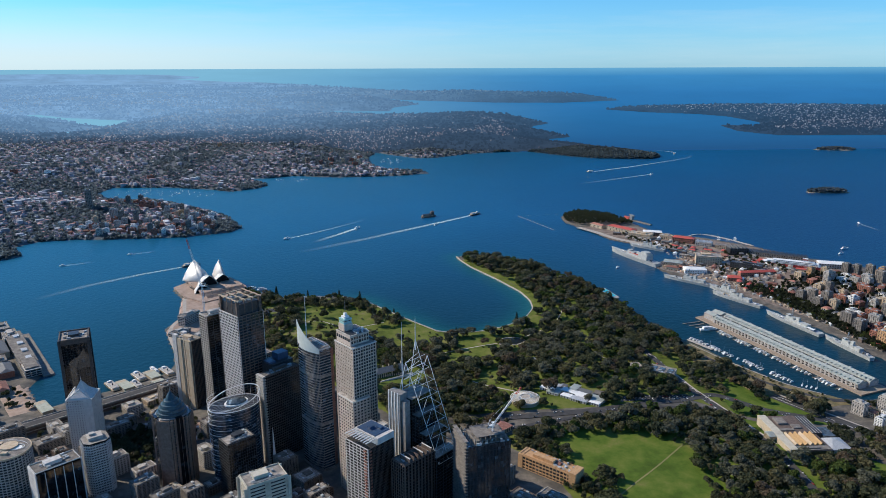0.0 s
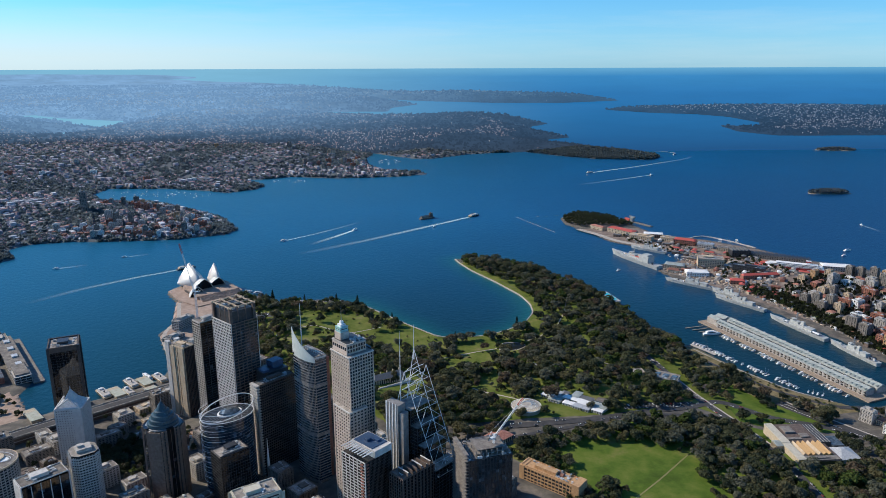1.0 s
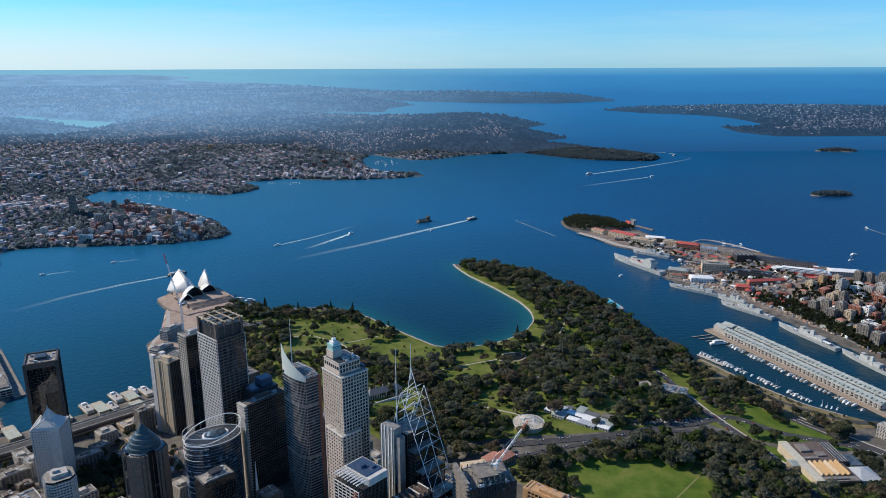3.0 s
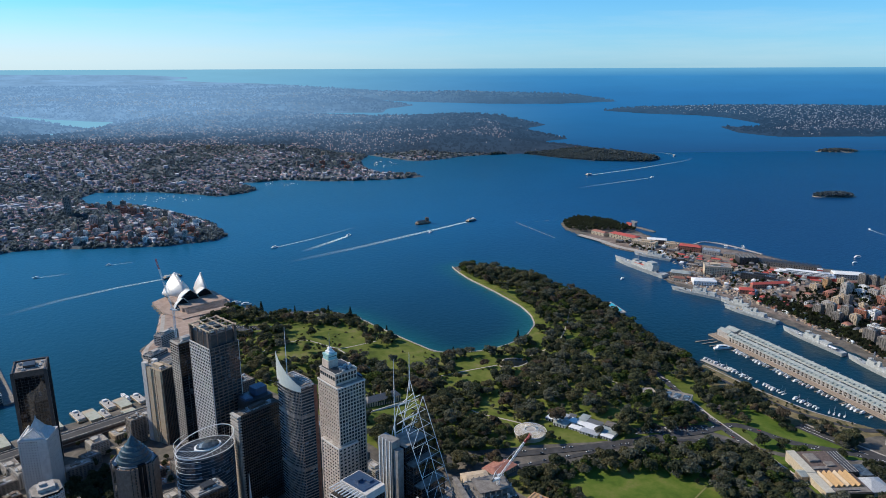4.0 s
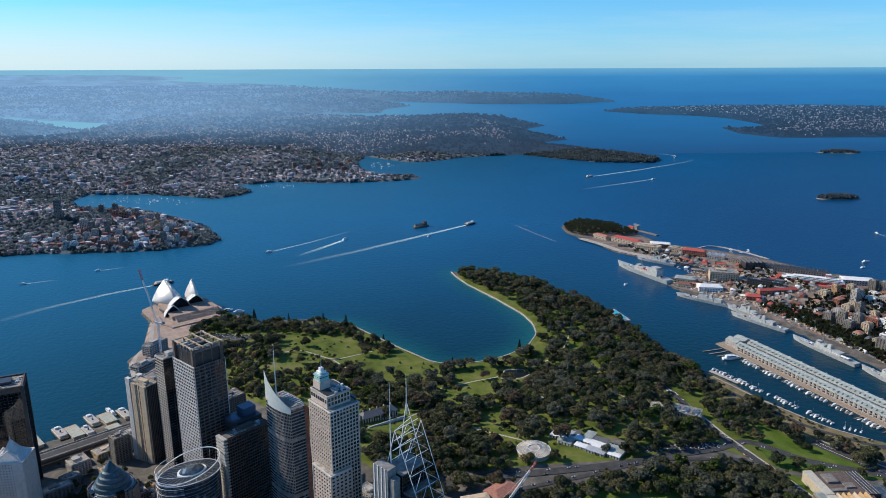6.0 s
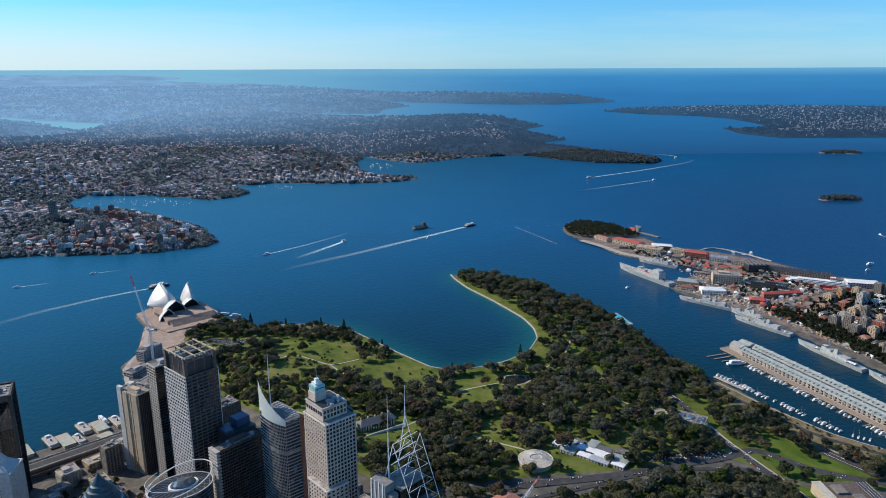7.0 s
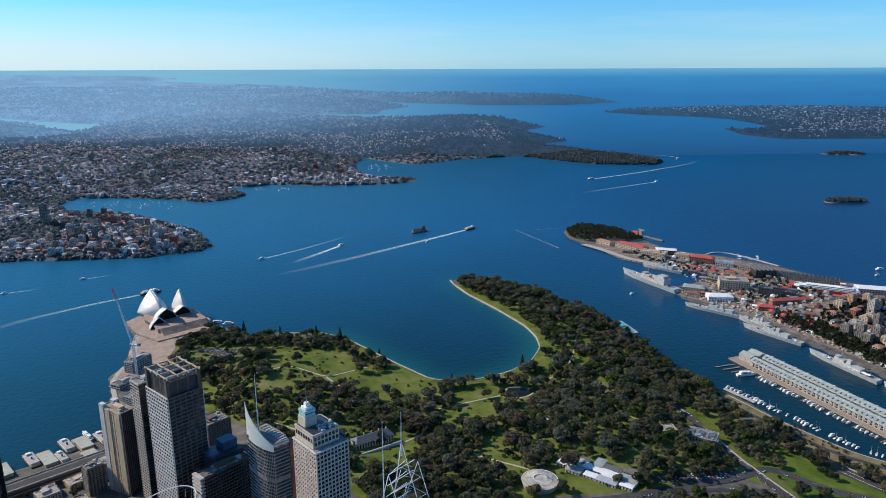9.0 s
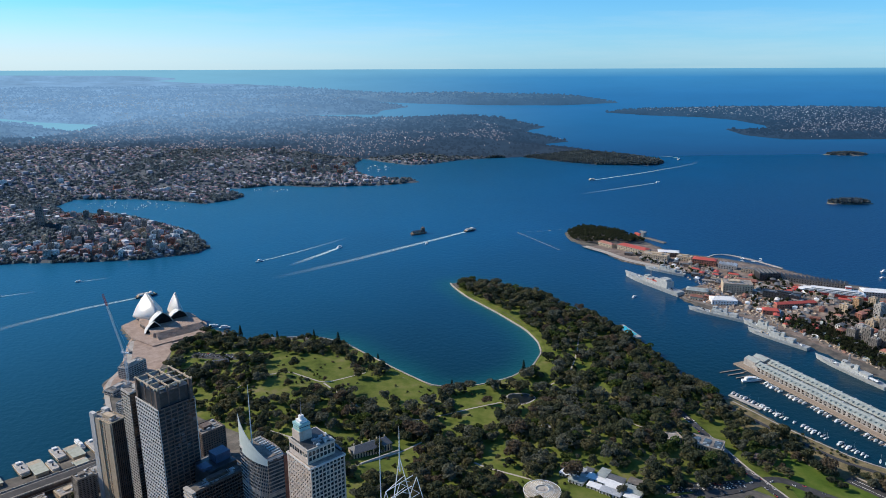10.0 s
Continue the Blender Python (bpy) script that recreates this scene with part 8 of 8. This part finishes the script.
def pavilion(x, y, rot, l, w, h, wall, roof, label, rise=2.0, name="park_building", parts=0, sky=0):
    t = thing(name, x, y, land_z(x, y) - 0.4, rot, label, "building", "park buildings")
    part("wall", Soup().box(0, 0, 0, l, w, h), wall, t)
    s = Soup()
    for k in range(max(2, int(l / 4))):
        xx = -l / 2 + l * (k + 0.5) / max(2, int(l / 4))
        s.box(xx, -w / 2, 1, 1.6, 0.3, h - 2).box(xx, w / 2, 1, 1.6, 0.3, h - 2)
    part("window_strip", s, M_GLASS, t, kind="stuff")
    if rise > 0:
        part("roof", Soup().gable(0, 0, h, l, w, rise, 0, 0, 0.7, min(w, l) * 0.35), roof, t)
    else:
        part("roof", Soup().box(0, 0, h, l + 0.6, w + 0.6, 0.5), roof, t)
        part("parapet", Soup().box(0, w / 2, h + 0.5, l + 0.6, 0.5, 1).box(0, -w / 2, h + 0.5, l + 0.6, 0.5, 1).box(l / 2, 0, h + 0.5, 0.5, w - 0.6, 1).box(-l / 2, 0, h + 0.5, 0.5, w - 0.6, 1), wall, t)
    for k in range(sky):
        part("skylight", Soup().gable(-l / 2 + l * (k + 0.5) / sky, 0, h + 0.5, l / sky * 0.6, w * 0.7, 1.2), M_GLASS_PALE, t)
    for k in range(parts):
        part("chimney", Soup().box(-l / 2 + l * (k + 0.5) / parts, w * 0.12, h, 1.4, 1.4, rise + 2.2), M_SAND, t)
    return t


for x, y, rt, l, w, h, roof in ((222, 1056, -38, 22, 10, 5, M_WHITE), (234, 1064, -38, 16, 9, 6, M_PLANT), (246, 1060, 52, 14, 8, 5, M_SLATE), (238, 1046, -38, 20, 8, 4.5, M_TINROOF), (252, 1044, -38, 18, 9, 5, M_WHITE), (264, 1052, 52, 18, 9, 6, M_TINROOF),
                              (262, 1034, -38, 16, 9, 5, M_WHITE), (276, 1040, -38, 20, 9, 5, M_SLATE), (274, 1022, -38, 24, 11, 5, M_WHITE), (290, 1012, -38, 20, 12, 6, M_TINROOF), (262, 1012, -38, 22, 9, 5, M_PLANT), (246, 1026, -38, 16, 8, 4.5, M_WHITE), (300, 1030, -38, 16, 10, 6, M_ROOF), (226, 1040, -38, 16, 8, 5, M_TINROOF), (284, 1000, -38, 14, 8, 5, M_WHITE)):
    pavilion(x, y, rt, l * 1.2, w * 1.35, h, M_PALE, roof, "pale roofed nursery building among the trees", 0.5, "nursery_building", 0)
pavilion(392, 1152, 8, 26, 18, 8, M_SAND, M_ROOF, "cream sandstone villa with flat parapet roof", 0)
pavilion(440, 1140, -34, 44, 28, 8, M_CONC, M_ROOF, "grey flat roofed garden restaurant", 0, sky=3)
pavilion(428, 1162, -30, 14, 10, 6, M_BRICK, M_TERRA, "small building with orange tiled roof", 2.5)
pavilion(452, 1112, 50, 16, 8, 7, M_SAND, M_SLATE, "sandstone gatehouse with steep gables", 4)
pavilion(507, 1105, -40, 26, 16, 5, M_BROWN, M_BROWN, "low dark brown roofed cottage", 1.5)
pavilion(218, 1202, 20, 16, 11, 4, M_SAND, M_WHITE, "pale round ended garden pavilion", 2.5)
pavilion(-40, 1142, 28, 58, 20, 11, M_SAND, M_SLATE, "long sandstone building with slate mansard roof", 6, parts=5)
pavilion(-330, 1470, 20, 40, 16, 10, M_SAND, M_SLATE, "castellated sandstone house among trees", 3, parts=4)
pavilion(120, 925, 40, 40, 26, 8, M_TAN, M_TERRA, "brown tiled low building by the road", 3)
pavilion(86, 905, 12, 34, 20, 8, M_TAN, M_TAN, "tan roofed building by the road", 2)
t = thing("terrace_wall", -35, 1116, land_z(-35, 1116), 31, "long white garden terrace wall", "wall")
part("wall", Soup().box(0, 0, -1, 82, 1.2, 3.6), M_WHITE, t)
part("coping", Soup().box(0, 0, 2.6, 83, 2.0, 0.4), M_CONC, t)

# art museum with sandstone front and golden skylights
mu = thing("art_museum", 548, 898, land_z(548, 898) - 1, 0, "sandstone art museum with golden skylights and white annexe", "museum")
part("gallery_block", Soup().box(3, 23, 0, 44, 50, 12).box(3, -24, 0, 54, 46, 11), M_BROWN, mu, "dark brown gallery walls")
part("sandstone_front", Soup().box(-25.5, 22, 0, 11, 52, 14).box(-25.5, -26, 0, 11, 44, 13.4), M_SAND, mu, "warm sandstone front wings")
part("portico", Soup().box(-34, -2, 0, 13, 15, 12), M_SAND, mu)
part("portico_roof", Soup().gable(-34, -2, 12, 14, 16, 2.6), M_TINROOF, mu)
for k in range(6):
    part("portico_column", Soup().round(-41.5, -8 + 2.4 * k, 0, 11.5, 0.7, 0.6, 10), M_SAND, mu)
part("front_coping", Soup().box(-25.5, 22, 14, 12, 53, 0.7).box(-25.5, -26, 13.4, 12, 45, 0.7), M_CREAM, mu)
part("gravel_roof", Soup().box(2, 23, 12, 42, 50, 0.8), M_BROWN, mu, "brown grey gravel roof")
part("roof_house", Soup().box(-6, 30, 12.8, 14, 18, 2.6).box(10, 14, 12.8, 12, 10, 1.8).box(-8, 6, 12.8, 20, 6, 1.6), M_CONC_D, mu)
part("solar_roof", Soup().box(32, 21, 0, 15, 50, 12.6), M_DARK, mu, "dark navy panelled roof strip")
for k in range(4):
    part("roof_seam", Soup().box(25.6 + 4.3 * k, 21, 12.6, 0.5, 50, 0.3), M_CONC, mu)
for k in range(6):
    part("skylight", Soup().gable(-14.5 + 7.2 * k, -18, 11, 33, 6.8, 4.0, 90, 0, 0.1), M_GOLD if k % 3 else M_TAN, mu, "golden ridge skylight")
part("front_terrace", Soup().box(6, -41, 11, 46, 11, 0.6).box(2, -41, 11.6, 26, 5, 1.4), M_CONC_D, mu, "grey front roof terrace")
# front wall turned from the sun, its shade put in as dark cladding
part("dark_front_wall", Soup().box(4, -47.6, -6, 54, 1.4, 16.5), M_DARK, mu, "front wall coloured dark for its shade")
part("white_annexe", Soup().box(46, -28, -4, 28, 32, 13), M_PALE, mu, "white cube annexe")
part("annexe_roof", Soup().prism([(31.5, -44.5), (60.5, -44.5), (60.5, -11.5), (31.5, -11.5)], 9, 13, 0, [(42, -24), (48, -24), (48, -18), (42, -18)]), M_PLANT, mu, "pale folded annexe roof")
part("glass_link", Soup().box(48, 4, 0, 17, 26, 10), M_GLASS_PALE, mu, "green glass roofed link")

# passenger terminal across the quay
ot = thing("passenger_terminal", -745, 1300, 2.5, -54, "long passenger terminal with pale flat roofs", "terminal")
part("terminal_wall", Soup().box(0, 0, 0, 230, 26, 13), M_GLASS, ot)
part("terminal_band", storeys(Soup(), 230, 26, 0, 13, 4.3, 1.0, 0.5, 8, 0.8), M_CONC, ot)
part("terminal_roof", Soup().box(-20, 0, 13, 190, 30, 1).box(80, 0, 13, 60, 22, 3), M_ROOF, ot)
part("quay_deck", Soup().box(0, 22, -4, 250, 18, 4.4), M_CONC_D, ot)
for k in range(4):
    part("roof_vent", Soup().box(-80 + 44 * k, 3, 14, 14, 10, 2.5), M_PLANT, ot)
rk = scatter([(-880, 1430), (-700, 1180), (-640, 1050), (-760, 1000), (-960, 1300)], 26, 4, 110, None, 700)
for (x, y), z in zip(rk, lands_z(rk[:, 0], rk[:, 1])):
    if edge_distance(np.array([x]), np.array([y]), [(-830, 1480), (-560, 1080), (-660, 1010), (-930, 1400)])[0] < 0:
        first_or_copy(r_.choice(LOW[3:]), used, pose(x, y, z, 0, 0, -54 + r_.uniform(-4, 4)))

for x, y, rot_, l_, w_, h_, wall_, roof_, lab_ in ((-812, 1385, -54, 60, 26, 14, M_CONC, M_ROOF, "grey roofed harbour office block"), (-800, 1318, -54, 74, 30, 12, M_SAND, M_SLATE, "sandstone warehouse row with slate roof"), (-736, 1222, -54, 52, 24, 12, M_REDBRICK, M_SLATE, "red brick warehouse with slate roof"),
                                                   (-762, 1256, -54, 36, 20, 15, M_CONC_D, M_ROOF, "weathered flat roofed quay building"), (-704, 1150, -54, 44, 20, 9, M_SAND, M_TERRA, "low sandstone cottages with red tiles"), (-846, 1420, -54, 48, 24, 18, M_DSTONE, M_ROOF, "dark stone hotel wing")):
    dock_building(x, y, rot_, l_, w_, h_, wall_, roof_, lab_, "flat" if roof_ is M_ROOF else "gable", 4.0)
wt = scatter([(-880, 1440), (-700, 1190), (-640, 1060), (-720, 1000), (-980, 1300)], 11, 4, 111, lambda x, y: 0.6 * (edge_distance(x, y, [(-870, 1470), (-640, 1130), (-690, 1090), (-920, 1420)]) < 0), 1200)
wt = np.concatenate([wt, scatter([(-690, 1180), (-655, 1140), (-610, 1075), (-640, 1055), (-690, 1120)], 15, 3, 112, None, 60)])
stuff_trees("quay_trees", [(x, y, land_z(x, y) - 0.3, r_.uniform(4, 7), r_.uniform(8, 13), r_.choices((0, 1), (6, 1))[0]) for x, y in wt], [M_LEAF, M_LEAF_B], "broad trees behind the passenger terminal", 26, 1.2, 20)
drape("quay_forecourt", [(-690, 1180), (-655, 1140), (-610, 1075), (-640, 1055), (-690, 1120)], 0.4, M_PODIUM, "paved waterside square beside the quay", "paving", 5, wobble=3)


# ---- cars ----
def small_car(colour, label):
    t = thing("parked_car", 0, 0, -90, 0, label, "car", "cars")
    part("body", Soup().prism([(-2.2, -.9), (2.1, -.9), (2.3, 0), (2.1, .9), (-2.2, .9)], 0.35, 0.95), colour, t)
    part("cabin", Soup().prism([(-1.6, -.85), (.9, -.85), (.9, .85), (-1.6, .85)], 0.95, 1.5, 0, [(-1.2, -.7), (.3, -.7), (.3, .7), (-1.2, .7)]), M_GLASS_BLACK, t)
    for a in (-1.4, 1.4):
        for b in (-.85, .85):
            part("wheel", Soup().box(a, b, 0, 0.66, 0.22, 0.62), M_DARK, t)
    return t


CARS = [small_car(M_WHITE, "small white car"), small_car(M_GREYST, "small grey car"), small_car(M_RED, "small red car"), small_car(M_BLUEROOF, "small blue car")]
CARS = [tagged(c, c["label"] + " on the park road") for c in CARS]
spots_c = []
for line, off, gap, prob in ((ROADS[0], 4, 13, 0.5), (ROADS[0], -5, 16, 0.5), (ROADS[1], 2, 14, 0.5), (ROADS[2], 5, 7.5, 0.5), (ROADS[2], -5, 7.5, 0.4)):
    for (ax_, ay_), (bx_, by_) in zip(line, line[1:]):
        L = math.hypot(bx_ - ax_, by_ - ay_)
        rt = math.degrees(math.atan2(by_ - ay_, bx_ - ax_))
        for k in range(int(L / gap)):
            if r_.random() < prob:
                u = (k + r_.random()) * gap / L
                spots_c.append((ax_ + (bx_ - ax_) * u - off * math.sin(radians(rt)), ay_ + (by_ - ay_) * u + off * math.cos(radians(rt)), rt, 0.9))
for k in range(46):
    spots_c.append((-385 + 2.9 * k + r_.uniform(-1, 1), 1530 - 0.4 * k + (12 if k % 2 else 0) + r_.uniform(-2, 2), 70, 0.6))
for k in range(40):
    spots_c.append((330 + 3 * k, 1012 + 0.55 * k + (9 if k % 2 else 0), 100, 0.6))
for x, y, rt, lift in spots_c[:230]:
    first_or_copy(r_.choices(CARS, (5, 3, 0.8, 0.7))[0], used, pose(x, y, land_z(x, y) + lift, 0, 0, rt))
drape("car_park", [(-395, 1515), (-395, 1552), (-250, 1530), (-250, 1495)], 0.45, M_ASPHALT, "asphalt car park in the garden", "car park", 4)
drape("car_park_domain", [(325, 1005), (325, 1032), (455, 1055), (455, 1030)], 0.45, M_ASPHALT, "asphalt car park beside the expressway", "car park", 4)

# ---- islands and fort ----
M_ROCK = surface("shore_rock", [(0.12, 0.10, 0.08), (0.22, 0.19, 0.15), (0.34, 0.30, 0.24)], 0.1, 0.95)


def island(x, y, a, b, h, rot, seed, label):
    rr = np.linspace(0, 1, 12)
    th = np.linspace(0, 2 * math.pi, 49)[:-1]
    R, T = np.meshgrid(rr, th, indexing="ij")
    k = 1 + 0.12 * np.sin(3 * T + seed) + 0.06 * np.sin(7 * T + 2 * seed)
    c, s = math.cos(radians(rot)), math.sin(radians(rot))
    px, py = a * R * k * np.cos(T), b * R * k * np.sin(T)
    pz = np.where(R > 0.95, -3, 2.0 + h * np.clip(1 - R ** 2 * 1.2, 0, 1))
    v = np.stack([x + px * c - py * s, y + px * s + py * c, pz], -1).reshape(-1, 3)
    i, j = np.meshgrid(np.arange(11), np.arange(48), indexing="ij")
    f = np.stack([i * 48 + j, (i + 1) * 48 + j, (i + 1) * 48 + (j + 1) % 48, i * 48 + (j + 1) % 48], -1).reshape(-1, 4)
    t = tagged(new("island", mesh_of("island", v, f, M_ROCK, smooth=True)), label, "island", kind="structure")
    r = np.random.default_rng(seed)
    q = np.sqrt(r.uniform(0, 0.84, 260))
    w = r.uniform(0, 6.28, 260)
    px, py = a * q * np.cos(w), b * q * np.sin(w)
    rad = r.uniform(3.5, 6.5, 260)
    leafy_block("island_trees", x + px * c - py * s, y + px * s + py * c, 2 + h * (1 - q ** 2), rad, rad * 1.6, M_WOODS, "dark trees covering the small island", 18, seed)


island(1762, 2893, 92, 34, 11, -3, 3, "small rocky island with dark trees")
island(2632, 4285, 125, 42, 12, -8, 5, "low rocky island with dark trees")
fort = thing("island_fort", 63, 2505, 0, 32, "sandstone island fort with round tower", "fort")
part("rock_base", Soup().prism([(-30, -8), (-14, -13), (18, -13), (33, -4), (27, 9), (0, 13), (-24, 9)], -2, 3.5), M_BROWN, fort)
part("barracks", Soup().box(-6, 0, 3.5, 32, 8, 6), M_ROCK, fort)
part("barracks_roof", Soup().gable(-6, 0, 9.5, 32, 8, 3), M_SLATE, fort)
part("round_tower", Soup().round(19, 0, 3.5, 17, 8, 6.5, 20).round(19, 0, 17, 18.2, 7, 7, 20), M_BROWN, fort)
part("tower_lantern", Soup().round(19, 0, 18.2, 22, 1.6, 1.2, 10), M_ROCK, fort)
part("curtain_wall", Soup().box(-3, -9.5, 3.5, 40, 1.2, 2.5).box(-3, 8, 3.5, 38, 1.2, 2.5), M_ROCK, fort)


# ---- ferries, launches and their wakes ----
def foam_material():
    m = bpy.data.materials.new("wake_foam")
    m.use_nodes = True
    n, l = m.node_tree.nodes, m.node_tree.links
    b = n["Principled BSDF"]
    b.inputs["Base Color"].default_value, b.inputs["Roughness"].default_value = (0.62, 0.80, 0.80, 1), 0.8
    geo = n.new("ShaderNodeNewGeometry")
    t = n.new("ShaderNodeTexNoise")
    t.inputs["Scale"].default_value, t.inputs["Detail"].default_value = 0.16, 6
    l.new(geo.outputs["Position"], t.inputs["Vector"])
    at = n.new("ShaderNodeAttribute")
    at.attribute_name = "fade"
    mr = n.new("ShaderNodeMapRange")
    mr.inputs["From Min"].default_value, mr.inputs["From Max"].default_value = 0.25, 0.75
    l.new(t.outputs["Fac"], mr.inputs["Value"])
    mu_ = n.new("ShaderNodeMath")
    mu_.operation = "MULTIPLY"
    l.new(mr.outputs["Result"], mu_.inputs[0])
    l.new(at.outputs["Fac"], mu_.inputs[1])
    l.new(mu_.outputs["Value"], b.inputs["Alpha"])
    return m


M_WAKE = foam_material()


def wake(line, w0, w1, strong=1.0):
    """Foam trail lying on the water, widening and thinning away from the boat."""
    p = np.array(line, float)
    at = np.concatenate([[0], np.cumsum(np.linalg.norm(np.diff(p, axis=0), axis=1))])
    u = np.linspace(0, at[-1], 90)
    x, y = np.interp(u, at, p[:, 0]), np.interp(u, at, p[:, 1])
    k = np.ones(9) / 9
    x[4:-4], y[4:-4] = np.convolve(x, k, "valid"), np.convolve(y, k, "valid")
    tx, ty = np.gradient(x), np.gradient(y)
    L = np.hypot(tx, ty)
    q = u / at[-1]
    V, fade = [], []
    for j in range(9):
        e = j / 8 * 2 - 1
        w = (w0 + (w1 - w0) * q ** 0.7) / 2 * (1 + 0.15 * ripple(u + 40 * j, u * 0, 30, 2))
        V.append(np.stack([x - ty / L * w * e, y + tx / L * w * e, np.full(90, 0.25)], 1))
        fade.append(1.5 * strong * (1 - q) ** 1.1 * (1 - abs(e) ** 3) * np.where(abs(e) < 0.99, 1, 0))
    me = mesh_of("wake", np.concatenate(V), grid_faces(9, 90)[:, ::-1], M_WAKE)
    me.attributes.new("fade", "FLOAT", "POINT").data.foreach_set("value", np.concatenate(fade).astype(np.float32))
    return tagged(new("wake", me), "white foam wake trailing on the water", "wake", kind="structure")


def heading(a, b):
    return math.degrees(math.atan2(a[1] - b[1], a[0] - b[0]))


FERRIES = [ferry(52), ferry(42, "white harbour ferry with dark windows", M_WHITE)]
LAUNCH = [motor_yacht(24, "white cruise launch under way", "cruise_launch"), motor_yacht(16, "small motor launch under way", "motor_launch")]
for o, line, w0, w1, st in ((FERRIES[0], [(236, 2536), (110, 2420), (-125, 2208), (-333, 2040)], 11, 30, 1.0), (LAUNCH[0], [(-179, 2345), (-240, 2250), (-303, 2156)], 12, 22, 1.3), (LAUNCH[0], [(-393, 2207), (-300, 2300), (-154, 2477)], 7, 14, 0.8),
                            (LAUNCH[1], [(-962, 1936), (-888, 1971)], 5, 10, 0.9), (LAUNCH[1], [(-820, 2045), (-752, 2079)], 5, 9, 0.7), (FERRIES[1], [(901, 3503), (1180, 3680), (1457, 3884), (1600, 4000), (1650, 4100)], 10, 26, 1.0),
                            (FERRIES[1], [(1570, 4160), (1600, 4230), (1560, 4300), (1480, 4320)], 14, 20, 1.2), (LAUNCH[0], [(1185, 3414), (980, 3290), (757, 3156)], 7, 22, 0.8), (FERRIES[0], [(-606, 1918), (-715, 1841), (-819, 1744), (-900, 1640)], 8, 24, 0.7),
                            (LAUNCH[1], [(86, 2373), (70, 2350)], 3, 5, 0.6), (LAUNCH[1], [(1536, 2312), (1540, 2200)], 5, 9, 0.9)):
    first_or_copy(o, used, pose(line[0][0], line[0][1], 0, 0, 0, heading(line[0], line[1])))
    wake(line, w0, w1, st)
for o, x, y, rt in ((FERRIES[0], -521, 1156, 132), (FERRIES[0], -489, 1193, 132), (FERRIES[1], -481, 1160, 132), (LAUNCH[0], -476, 1228, 132), (LAUNCH[0], -468, 1220, 132), (FERRIES[0], -446, 1212, 132), (FERRIES[1], -568, 1128, 132), (LAUNCH[0], -368, 1690, 10), (LAUNCH[0], -395, 1700, 30), (LAUNCH[0], 1289, 1988, 10), (LAUNCH[1], 1246, 1934, 10), (LAUNCH[1], 560, 1830, 40)):
    first_or_copy(o, used, pose(x, y, 0, 0, 0, rt))
for cx_, cy_, a_, b_, cnt in ((-1080, 3060, 170, 70, 34), (-930, 3000, 120, 60, 14), (-560, 3350, 90, 40, 14), (-100, 3950, 70, 120, 22), (-250, 4150, 20, 30, 4), (1000, 2130, 60, 25, 9), (-850, 3280, 40, 30, 4)):
    for k in range(cnt):
        a = r_.uniform(0, 6.28)
        q = math.sqrt(r_.random())
        x, y = cx_ + a_ * q * math.cos(a), cy_ + b_ * q * math.sin(a)
        if float(north_ground(np.array([x]), np.array([y]))[0]) < -2 or y < 2200:
            first_or_copy(YACHTS[3] if r_.random() < 0.7 else YACHTS[0], used, pose(x, y, 0, 0, 0, 120 + r_.uniform(-15, 15)))
